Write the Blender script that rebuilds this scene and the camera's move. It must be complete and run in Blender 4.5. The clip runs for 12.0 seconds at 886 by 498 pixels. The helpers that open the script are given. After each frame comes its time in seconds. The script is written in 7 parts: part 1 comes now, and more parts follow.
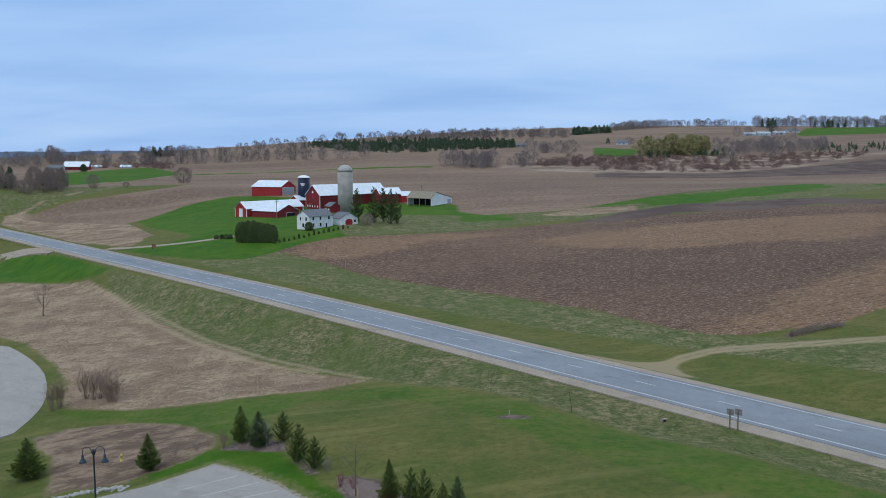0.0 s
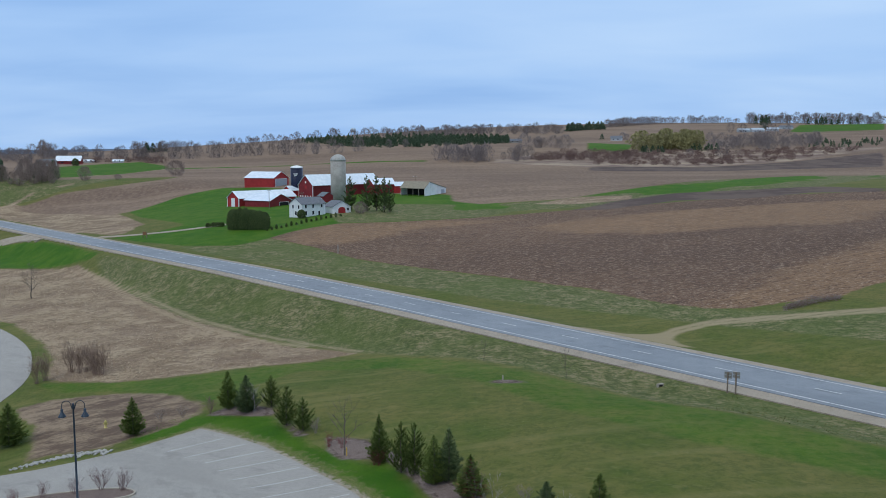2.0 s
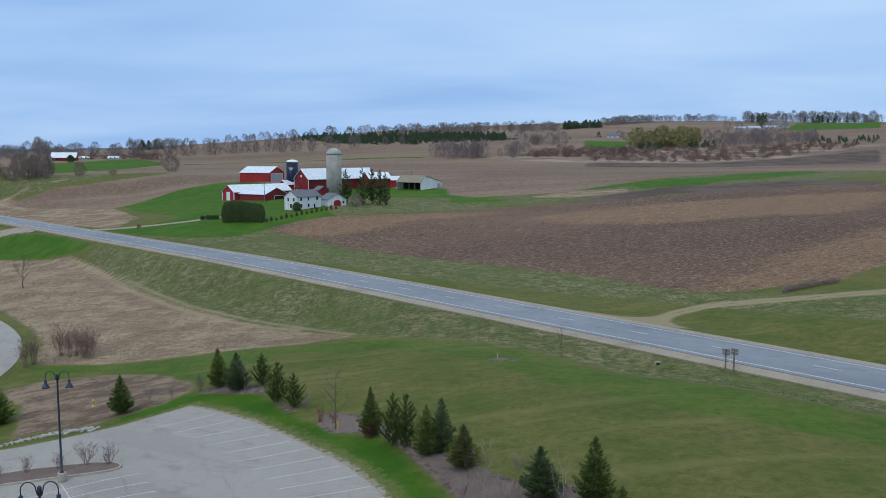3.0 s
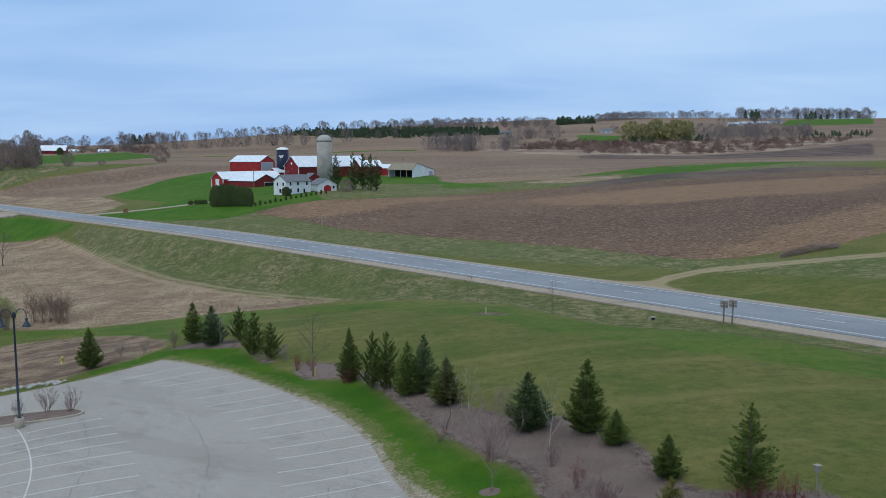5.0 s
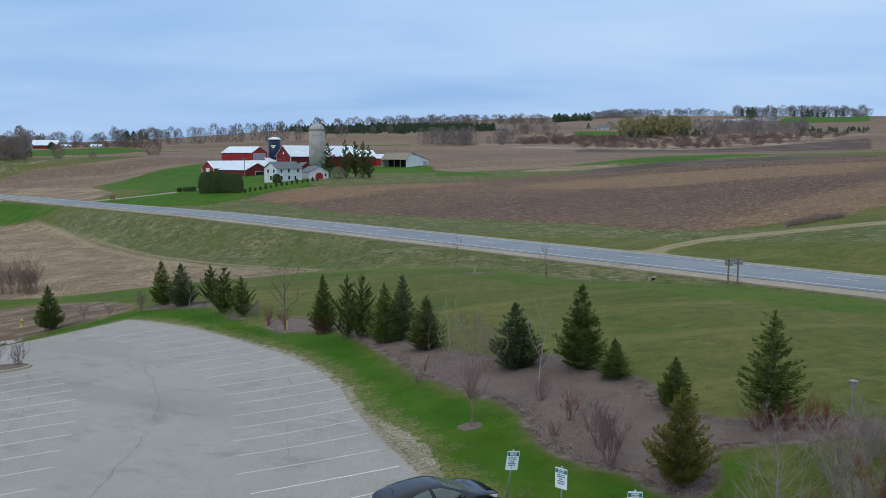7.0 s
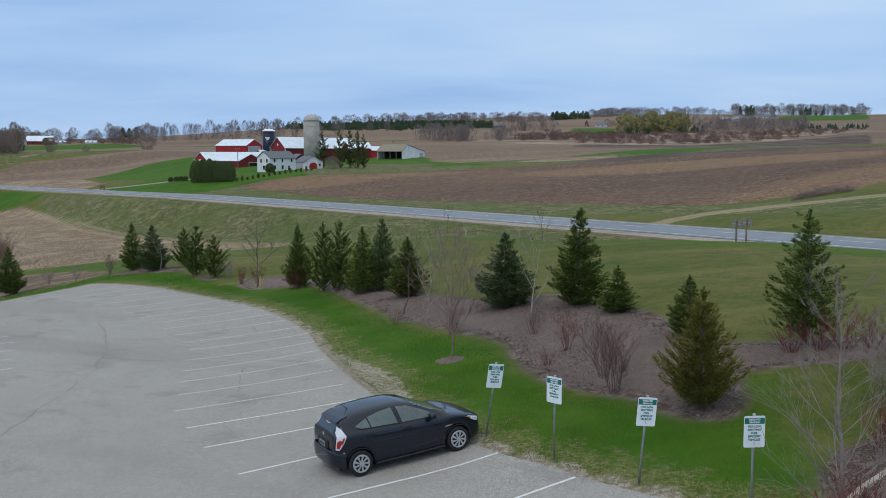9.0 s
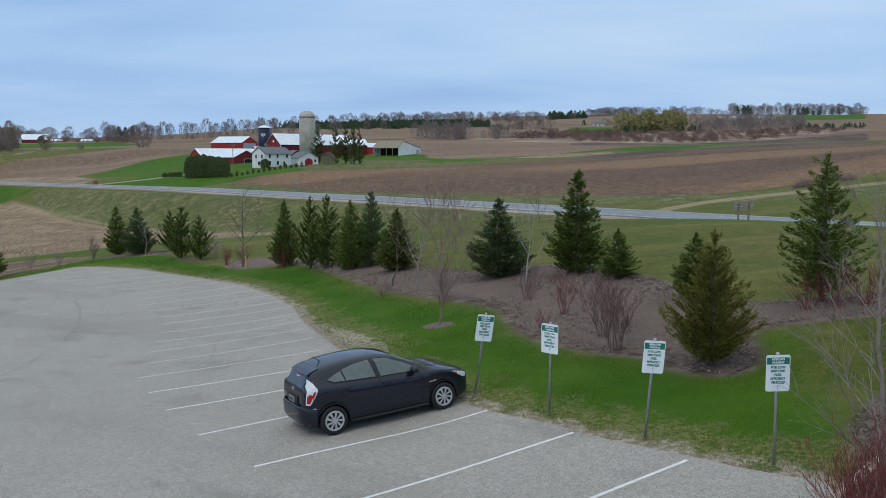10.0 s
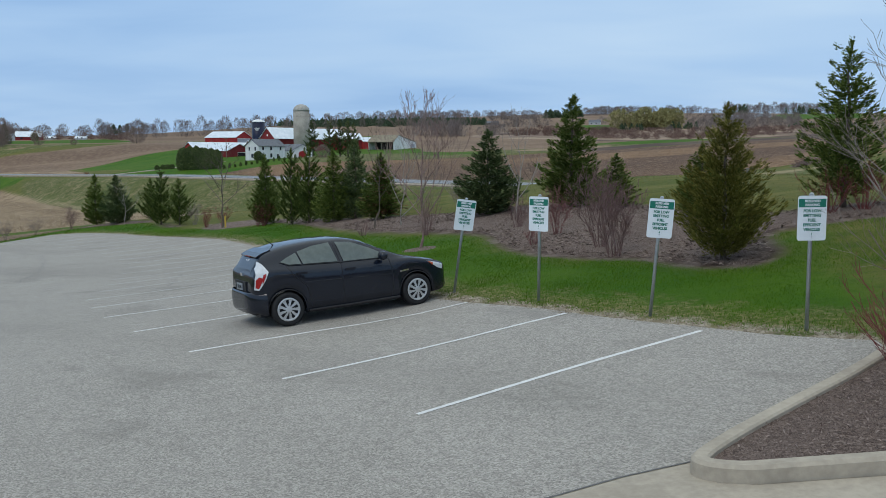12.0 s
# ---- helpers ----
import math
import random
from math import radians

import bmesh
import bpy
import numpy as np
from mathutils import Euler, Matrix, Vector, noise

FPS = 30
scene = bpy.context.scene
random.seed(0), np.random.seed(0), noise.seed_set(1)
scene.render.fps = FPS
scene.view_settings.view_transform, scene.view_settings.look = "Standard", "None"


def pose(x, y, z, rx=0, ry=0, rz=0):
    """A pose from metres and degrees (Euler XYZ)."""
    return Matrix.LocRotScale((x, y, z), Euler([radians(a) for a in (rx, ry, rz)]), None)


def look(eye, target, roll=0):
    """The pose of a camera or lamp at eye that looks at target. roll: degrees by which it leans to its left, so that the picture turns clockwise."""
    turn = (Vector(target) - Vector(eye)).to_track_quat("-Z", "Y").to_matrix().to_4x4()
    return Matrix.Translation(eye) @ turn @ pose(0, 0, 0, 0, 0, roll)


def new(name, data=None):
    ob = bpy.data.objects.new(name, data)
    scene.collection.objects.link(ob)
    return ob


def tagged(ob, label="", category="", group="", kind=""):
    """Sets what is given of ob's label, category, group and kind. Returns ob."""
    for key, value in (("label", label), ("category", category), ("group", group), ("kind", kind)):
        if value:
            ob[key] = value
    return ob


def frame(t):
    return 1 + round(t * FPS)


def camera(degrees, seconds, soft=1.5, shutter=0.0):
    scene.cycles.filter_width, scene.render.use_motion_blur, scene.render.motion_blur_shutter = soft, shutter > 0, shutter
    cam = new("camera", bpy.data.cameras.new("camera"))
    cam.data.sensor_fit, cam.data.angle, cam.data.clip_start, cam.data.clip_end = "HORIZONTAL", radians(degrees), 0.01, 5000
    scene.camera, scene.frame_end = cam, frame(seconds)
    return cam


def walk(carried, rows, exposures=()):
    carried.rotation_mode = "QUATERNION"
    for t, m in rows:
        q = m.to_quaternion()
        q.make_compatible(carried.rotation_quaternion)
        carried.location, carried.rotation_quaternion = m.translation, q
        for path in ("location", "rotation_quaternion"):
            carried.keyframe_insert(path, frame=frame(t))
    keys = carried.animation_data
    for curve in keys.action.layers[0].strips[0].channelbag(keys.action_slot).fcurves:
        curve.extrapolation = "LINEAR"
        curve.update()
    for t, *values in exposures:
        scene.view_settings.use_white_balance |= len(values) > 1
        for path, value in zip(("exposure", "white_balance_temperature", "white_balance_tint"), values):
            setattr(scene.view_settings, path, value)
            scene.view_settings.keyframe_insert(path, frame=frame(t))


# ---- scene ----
cam = camera(54.24, 12.0, .56)
PATH = [
    (0, (-2.569, -19.763, 27.325), (-2.6415, -17.7766, 27.1079), 0.00),
    (0.5, (-2.540, -19.477, 26.369), (-2.6081, -17.4899, 26.1512), 0.00),
    (1, (-2.469, -19.209, 25.425), (-2.5331, -17.2222, 25.2065), 0.00),
    (1.5, (-2.413, -18.780, 24.444), (-2.4740, -16.7933, 24.2251), 0.00),
    (2, (-2.377, -18.217, 23.206), (-2.4363, -16.2298, 22.9866), 0.00),
    (2.5, (-2.249, -17.612, 21.941), (-2.3047, -15.6244, 21.7213), 0.00),
    (3, (-2.092, -17.077, 20.632), (-2.1441, -15.0898, 20.4119), 0.00),
    (5, (-1.394, -13.761, 15.389), (-1.4317, -11.7736, 15.1669), 0.00),
    (5.5, (-1.201, -12.607, 14.120), (-1.2362, -10.6196, 13.8986), 0.00),
    (6, (-0.979, -11.351, 12.918), (-1.0135, -9.3634, 12.6971), 0.00),
    (6.5, (-0.761, -10.135, 11.779), (-0.7924, -8.1471, 11.5573), 0.00),
    (7, (-0.526, -8.941, 10.704), (-0.5556, -6.9536, 10.4826), 0.00),
    (9, (0.185, -4.505, 6.893), (0.1594, -2.5171, 6.6728), 0.00),
    (9.5, (0.315, -3.542, 6.080), (0.2913, -1.5538, 5.8592), 0.00),
    (10, (0.459, -2.630, 5.288), (0.4396, -0.6417, 5.0687), 0.00),
    (10.5, (0.599, -1.740, 4.517), (0.5814, 0.2484, 4.2973), 0.00),
    (11, (0.715, -0.996, 3.740), (0.6965, 0.9918, 3.5203), 0.00),
    (11.5, (0.812, -0.591, 3.014), (0.7974, 1.3971, 2.7962), 0.00),
    (12, (0.872, -0.445, 2.575), (0.8610, 1.5431, 2.3569), 0.00),
]
walk(cam, [(t, look(eye, target, roll)) for t, eye, target, roll in PATH],
     [(0, 0, 6290, 14.5), (3, 0, 6345, 13.5), (6, 0, 6460, 13), (9, 0, 6680, 14), (12, 0, 6810, 11)])

# ---------------------------------------------------------------- sky and sun
world = bpy.data.worlds.new("sky")
scene.world = world
world.use_nodes = True
SUN_ELEVATION, SUN_TURN = radians(48), radians(215)


def sky_nodes(tree):
    nodes, links = tree.nodes, tree.links
    nodes.clear()

    def node(kind, **values):
        n = nodes.new(kind)
        for k, v in values.items():
            if k == "blend":
                n.blend_type = v
            elif k == "op":
                n.operation = v
            elif k == "dtype":
                n.data_type = v
        return n

    out, back = node("ShaderNodeOutputWorld"), node("ShaderNodeBackground")
    links.new(back.outputs[0], out.inputs[0])
    sky = node("ShaderNodeTexSky")
    sky.sky_type, sky.sun_disc = "NISHITA", False
    sky.sun_elevation, sky.sun_rotation = SUN_ELEVATION, SUN_TURN
    sky.air_density, sky.dust_density, sky.ozone_density = 1.2, 1.6, 1.6
    dim = node("ShaderNodeVectorMath", op="SCALE")
    dim.inputs["Scale"].default_value = .1
    links.new(sky.outputs[0], dim.inputs[0])
    coord = node("ShaderNodeTexCoord")
    part_xyz = node("ShaderNodeSeparateXYZ")
    links.new(coord.outputs["Generated"], part_xyz.inputs[0])
    # cloud deck: the direction is laid out on a flat layer, so that the bands crowd together towards the horizon
    up = node("ShaderNodeMath", op="MAXIMUM")
    up.inputs[1].default_value = 0
    links.new(part_xyz.outputs[2], up.inputs[0])
    add = node("ShaderNodeMath", op="ADD")
    add.inputs[1].default_value = .16
    links.new(up.outputs[0], add.inputs[0])
    flat = []
    for axis in (0, 1):
        d = node("ShaderNodeMath", op="DIVIDE")
        links.new(part_xyz.outputs[axis], d.inputs[0])
        links.new(add.outputs[0], d.inputs[1])
        flat.append(d)
    layer = node("ShaderNodeCombineXYZ")
    links.new(flat[0].outputs[0], layer.inputs[0])
    links.new(flat[1].outputs[0], layer.inputs[1])
    shades = []
    for scale, detail, rough, shift in ((.6, 3, .5, 3.1), (2.1, 4, .5, 8.7)):
        place = node("ShaderNodeMapping")
        place.inputs["Location"].default_value = (shift, shift * .7, 0)
        place.inputs["Scale"].default_value = (.55, 1.0, 1)
        place.inputs["Rotation"].default_value = (0, 0, .35)
        links.new(layer.outputs[0], place.inputs[0])
        n = node("ShaderNodeTexNoise")
        n.inputs["Scale"].default_value, n.inputs["Detail"].default_value, n.inputs["Roughness"].default_value = scale, detail, rough
        n.inputs["Distortion"].default_value = .4
        links.new(place.outputs[0], n.inputs["Vector"])
        shades.append(n)
    both = node("ShaderNodeMath", op="MULTIPLY_ADD")
    both.inputs[1].default_value = .35
    links.new(shades[1].outputs[0], both.inputs[0])
    links.new(shades[0].outputs[0], both.inputs[2])
    ramp = node("ShaderNodeValToRGB")
    ramp.color_ramp.elements[0].position, ramp.color_ramp.elements[0].color = .42, (.262, .475, .82, 1)
    ramp.color_ramp.elements[1].position, ramp.color_ramp.elements[1].color = .95, (.50, .705, .955, 1)
    middle = ramp.color_ramp.elements.new(.66)
    middle.color = (.37, .59, .905, 1)
    links.new(both.outputs[0], ramp.inputs[0])
    mix = node("ShaderNodeMix", dtype="RGBA")
    mix.inputs[0].default_value = .92
    links.new(dim.outputs[0], mix.inputs[6])
    links.new(ramp.outputs[0], mix.inputs[7])
    # an overcast sky brightens towards the zenith
    lift = node("ShaderNodeMapRange")
    for i, v in ((1, .30), (2, 1.0), (3, 1.0), (4, 1.45)):
        lift.inputs[i].default_value = v
    links.new(part_xyz.outputs[2], lift.inputs[0])
    # and whitens where the cloud is seen from straight below
    pale = node("ShaderNodeMapRange")
    for i, v in ((1, .30), (2, .75), (3, 0.0), (4, .95)):
        pale.inputs[i].default_value = v
    links.new(part_xyz.outputs[2], pale.inputs[0])
    whiten = node("ShaderNodeMix", dtype="RGBA")
    links.new(pale.outputs[0], whiten.inputs[0])
    links.new(mix.outputs[2], whiten.inputs[6])
    whiten.inputs[7].default_value = (.57, .665, .725, 1)
    links.new(whiten.outputs[2], back.inputs[0])
    links.new(lift.outputs[0], back.inputs[1])


sky_nodes(world.node_tree)
sun = new("sun", bpy.data.lights.new("sun", "SUN"))
sun.data.energy, sun.data.angle, sun.data.color = .75, radians(25), (1.0, .975, .935)
sun.matrix_world = look((0, 0, 60), (-40 * math.sin(SUN_TURN), -40 * math.cos(SUN_TURN), 60 - 40 * math.tan(SUN_ELEVATION)))
scene.view_settings.exposure = 0.0

# ---------------------------------------------------------------- lie of the land
# spot heights (x, y, z) of the near ground and of the country beyond the road
CAR_PARK = [(0.04, 8.01, -0.42), (3.19, 6.72, -0.15), (5.85, 11.3, 0.16), (4.61, 11.9, 0.04), (0.22, 15.8, -0.31), (-1.44, 11.1, -0.49), (1.01, 16.6, -0.17), (2.68, 13.5, -0.02), (-1.94, 14.5, -0.47), (-8.87, 13.1, -1.07), (-4.9, 15.2, -0.73),
            (-4.09, 24.7, -0.82), (-6.34, 34.1, -1.34), (-16.7, 53.3, -2.35), (-28.2, 45.8, -3.26), (-28.2, 62.3, -3.35), (0.04, 24.5, -0.2), (4.84, 19.9, 0.28), (10.4, 20.6, 1.23),
            (-2.11, 34.6, -0.47), (-12.3, 50.9, -1.79), (-26.5, 68.3, -2.97), (0, -25.0, -0.9)]
NEAR = [(19.7, 31.4, 1.69), (35.0, 35.6, 1.55), (20.7, 56.7, 0.62), (12.6, 58.4, 0.61), (4.42, 60.2, 0.22), (28.9, 45.9, 1.05), (1.51, 71.2, -0.34), (17.8, 71.1, -1.84), (-17.3, 96.1, -3.73), (-39.6, 67.4, -5.05), (-57.0, 96.5, -6.85), (-47.8, 136.1, -6.08),
        (-98.3, 187.5, -7.96), (37.0, 109.9, 0.26), (56.5, 102.8, 2.48), (-64.6, 250.4, -2.97), (0.11, 205.0, -1.32), (58.5, 180.6, 2.23), (85.3, 182.3, 5.24), (243.0, 79.7, 6.55)]
FAR = [(-58.7, 287.0, 0.81), (-6.62, 300.7, 1.97), (-30.8, 300.2, 1.62), (-12.1, 366.4, 4.72), (-99.3, 342.5, 0.93), (-107.7, 425, 6.01), (-59.8, 357.5, 2.47), (-142.1, 375.5, -2.38),
       (-224.9, 416, -4.32), (-250.5, 461, 7.71), (-193.6, 544, 9.03), (56.4, 316.9, 4.57), (138.7, 297.0, 8.12), (110.7, 411, 9.43), (38.6, 432, 8.93),
       (-65.4, 536, 9.43), (-64.1, 658, 13.5), (-342.6, 689, 13.1), (-340.3, 850, 18.7), (-516, 927, 20.5), (-268.4, 995, 28.6),
       (-105.6, 860, 28.3), (-6.93, 689, 15.5), (182.0, 679, 14.1), (340.4, 737, 18.6), (162.4, 782, 22.3), (352.8, 1522, 68.0),
       (665, 1728, 82.4), (42.9, 1154, 43.9), (145.9, 1078, 38.2), (162.1, 1584, 72.9), (-850, 1700, 21.0),
       (860, 1700, 76.0)]
SLOPES = [(-16.84, 9.86, -2.44), (16.16, 10.36, 1.41), (21.8, 18.58, 1.79), (19.11, 20.2, 1.76), (10.74, 23.5, 1.34), (8.64, 24.2, 0.96), (28.5, 28.4, 1.64), (29.4, 42.7, 1.26),
          (44.1, 50.5, 1.37), (32.2, 94.4, -0.64), (70.5, 97.1, 3.29), (12.35, 99.8, -2.26), (37.7, 114.8, 0.57), (84.3, 115.9, 4.56), (-97.6, 129.1, -10.42), (43.5, 139.2, 1.09),
          (133.6, 183.4, 6.97), (-153.4, 216.6, -11.74), (172.9, 253.0, 9.29), (-146.1, 256.7, -9.23), (204.7, 297.8, 11.97), (-204.3, 303.4, -11.13), (138.4, 346.4, 9.39), (-245.4, 363.0, -8.95)]
FIELDS = [(-196.1, 381.5, -6.07), (-278.0, 403, -6.71), (-295.3, 429, -0.80), (-171.6, 430, 0.47), (-283.6, 439, 7.08), (-228.5, 440, 3.00), (-34.6, 443, 7.88), (-173.3, 454, 5.68),
          (-259.9, 483, 8.07), (-133.3, 486, 7.82), (337.9, 502, 12.28), (-338.1, 551, 9.40), (57.1, 601, 10.87), (-418, 641, 12.06), (315.0, 642, 12.18), (471, 685, 13.94),
          (-223.9, 710, 13.52), (-151.3, 784, 18.30), (-486, 798, 16.56), (562, 826, 24.6), (68.7, 838, 27.6), (434, 848, 27.3), (358.4, 854, 28.2)]
HILLS = [(-445, 862, 19.65), (583, 876, 29.4), (-595, 877, 21.2), (178.4, 880, 30.9), (-190.0, 982, 32.0), (-382.0, 999, 24.5), (-650, 1400, 21.0), (651, 1003, 34.4), (550, 1032, 35.6),
         (-100.6, 1064, 38.0), (348.4, 1113, 39.5), (-208.3, 1161, 41.1), (-120.1, 1190, 46.8), (809, 1194, 45.0), (429, 1311, 53.8), (760, 1478, 64.1), (1000, 1481, 63.8),
         (599, 1558, 69.9), (864, 1609, 72.9), (889, 1668, 77.3), (710, 1673, 78.2), (849, 1690, 79.0), (1103, 1694, 78.7), (374.5, 1704, 81.4)]
ROAD_AT, ROAD_DIR, ROAD_NORMAL = (26.789, 75.1), (-.6597, .7515), (.7515, .6597)


def warp(x, y):
    """Plan coordinates in which the land's folds grow with their distance from the car park."""
    x, y = np.asarray(x, float), np.maximum(np.asarray(y, float), -45) + 60
    r = np.hypot(x, y)
    return np.stack([1.6 * np.arctan2(x, y), np.log(np.maximum(r, 4))], -1)


def kernel(d2):
    return d2 * np.log(d2 + 1e-9)


SPOT = np.array(CAR_PARK + NEAR + FAR + SLOPES + FIELDS + HILLS, float)
SPOT_W = warp(SPOT[:, 0], SPOT[:, 1])
_n = len(SPOT)
_m = np.zeros((_n + 3, _n + 3))
_m[:_n, :_n] = kernel(((SPOT_W[:, None] - SPOT_W[None]) ** 2).sum(-1)) + 2e-6 * np.eye(_n)
_m[:_n, _n], _m[:_n, _n + 1:], _m[_n, :_n], _m[_n + 1:, :_n] = 1, SPOT_W, 1, SPOT_W.T
SPOT_K = np.linalg.solve(_m, np.r_[SPOT[:, 2], 0, 0, 0])


def smooth(a, b, v):
    t = np.clip((v - a) / (b - a), 0, 1)
    return t * t * (3 - 2 * t)


def along_road(x, y):
    dx, dy = np.asarray(x, float) - ROAD_AT[0], np.asarray(y, float) - ROAD_AT[1]
    return dx * ROAD_DIR[0] + dy * ROAD_DIR[1], dx * ROAD_NORMAL[0] + dy * ROAD_NORMAL[1]


def road_z(s):
    return np.interp(s, [-150, -60, 0, 60, 120, 200, 300, 420, 600], [.2, -.1, -.46, -.81, -1.29, -2.65, -4.21, -5.92, -7.5])


def ground(x, y):
    """Height of the ground sheet; arrays or numbers."""
    x, y = np.asarray(x, float), np.asarray(y, float)
    shape = x.shape
    xf, yf = x.ravel(), y.ravel()
    w = warp(xf, yf)
    w[:, 1] = np.minimum(w[:, 1], np.log(2150))
    z = np.empty(len(xf))
    for i in range(0, len(xf), 20000):
        q = w[i:i + 20000]
        z[i:i + 20000] = kernel(((q[:, None] - SPOT_W[None]) ** 2).sum(-1)) @ SPOT_K[:_n] + SPOT_K[_n] + q @ SPOT_K[_n + 1:]
    r = np.hypot(xf, yf + 60)
    z = np.clip(z, -12, 175) - .03 * np.maximum(r - 2150, 0)
    s, d = along_road(xf, yf)
    rz = road_z(s) - .25 - .04 * np.maximum(np.abs(d) - 4, 0)
    inner, outer = 6.4, np.where(d > 0, 16, 18)
    k = smooth(0, 1, (outer - np.abs(d)) / (outer - inner)) * smooth(525, 395, s)
    z = z * (1 - k) + rz * k
    return z.reshape(shape) if shape else float(z[0])

# ---------------------------------------------------------------- materials
class Nodes:
    """A small helper round one material's node tree."""

    def __init__(self, name, rough=.8, metal=0.0, spec=.3):
        self.mat = bpy.data.materials.new(name)
        self.mat.use_nodes = True
        self.t = self.mat.node_tree
        self.b = self.t.nodes["Principled BSDF"]
        self.b.inputs["Roughness"].default_value = rough
        self.b.inputs["Metallic"].default_value = metal
        self.b.inputs["Specular IOR Level"].default_value = spec
        self.geo = self.t.nodes.new("ShaderNodeNewGeometry")
        self.pos = self.geo.outputs["Position"]

    def link(self, a, b):
        self.t.links.new(a, b)

    def put(self, socket, v):
        if isinstance(v, bpy.types.NodeSocket):
            self.link(v, socket)
        elif isinstance(v, tuple) and len(v) == 3 and socket.type == "RGBA":
            socket.default_value = (*v, 1)
        else:
            socket.default_value = v

    def noise(self, scale, detail=4, rough=.6, stretch=(1, 1, 1), turn=0, vec=None, colour=False):
        n = self.t.nodes.new("ShaderNodeTexNoise")
        n.inputs["Scale"].default_value, n.inputs["Detail"].default_value, n.inputs["Roughness"].default_value = scale, detail, rough
        self.link(self.spread(stretch, turn, vec), n.inputs["Vector"])
        return n.outputs[1 if colour else 0]

    def spread(self, stretch=(1, 1, 1), turn=0, vec=None):
        if stretch == (1, 1, 1) and not turn:
            return vec or self.pos
        m = self.t.nodes.new("ShaderNodeMapping")
        m.vector_type = "TEXTURE"
        m.inputs["Rotation"].default_value = (0, 0, turn)
        m.inputs["Scale"].default_value = stretch
        self.link(vec or self.pos, m.inputs[0])
        return m.outputs[0]

    def voronoi(self, scale, feature="F1", stretch=(1, 1, 1), turn=0, out=0, vec=None):
        n = self.t.nodes.new("ShaderNodeTexVoronoi")
        n.feature = feature
        n.inputs["Scale"].default_value = scale
        self.link(self.spread(stretch, turn, vec), n.inputs["Vector"])
        return n.outputs[out]

    def wave(self, scale, turn=0, distort=2.0, vec=None):
        n = self.t.nodes.new("ShaderNodeTexWave")
        n.inputs["Scale"].default_value, n.inputs["Distortion"].default_value = scale, distort
        n.inputs["Detail"].default_value = 3
        self.link(self.spread((1, 1, 1.0001), turn, vec), n.inputs["Vector"])
        return n.outputs[1]

    def math(self, op, a, b=0.0, c=0.0):
        n = self.t.nodes.new("ShaderNodeMath")
        n.operation = op
        for i, v in enumerate((a, b, c)):
            self.put(n.inputs[i], v)
        return n.outputs[0]

    def step(self, v, lo, hi, a=0.0, b=1.0):
        n = self.t.nodes.new("ShaderNodeMapRange")
        n.interpolation_type = "SMOOTHSTEP"
        for i, x in enumerate((v, lo, hi, a, b)):
            self.put(n.inputs[i], x)
        return n.outputs[0]

    def mix(self, f, a, b, blend="MIX"):
        n = self.t.nodes.new("ShaderNodeMix")
        n.data_type, n.blend_type = "RGBA", blend
        self.put(n.inputs[0], f)
        self.put(n.inputs[6], a)
        self.put(n.inputs[7], b)
        return n.outputs[2]

    def attr(self, name):
        n = self.t.nodes.new("ShaderNodeAttribute")
        n.attribute_name = name
        return n.outputs[2]

    def random(self):
        return self.t.nodes.new("ShaderNodeObjectInfo").outputs["Random"]

    def island(self):
        return self.geo.outputs["Random Per Island"]

    def bump(self, height, strength=.4, distance=.02):
        n = self.t.nodes.new("ShaderNodeBump")
        n.inputs["Strength"].default_value, n.inputs["Distance"].default_value = strength, distance
        self.link(height, n.inputs["Height"])
        self.link(n.outputs[0], self.b.inputs["Normal"])

    def done(self, colour, rough=None):
        self.put(self.b.inputs["Base Color"], colour)
        if rough is not None:
            self.put(self.b.inputs["Roughness"], rough)
        return self.mat


def plain(name, colour, rough=.6, metal=0.0, vary=.25, scale=3.0, spec=.3, bump=0.0):
    """A surface of one colour with blotches and fine grain."""
    n = Nodes(name, rough, metal, spec)
    dark = tuple(c * (1 - vary) for c in colour)
    light = tuple(min(1, c * (1 + vary)) for c in colour)
    f = n.math("MULTIPLY_ADD", n.noise(scale * 9, 3), .4, n.math("MULTIPLY", n.noise(scale, 4), .6))
    if bump:
        n.bump(n.noise(scale * 20, 3), .4, bump)
    return n.done(n.mix(n.step(f, .3, .7), dark, light), n.step(f, .2, .8, rough + .08, max(.02, rough - .08)))


FIELD_TURN = radians(22)


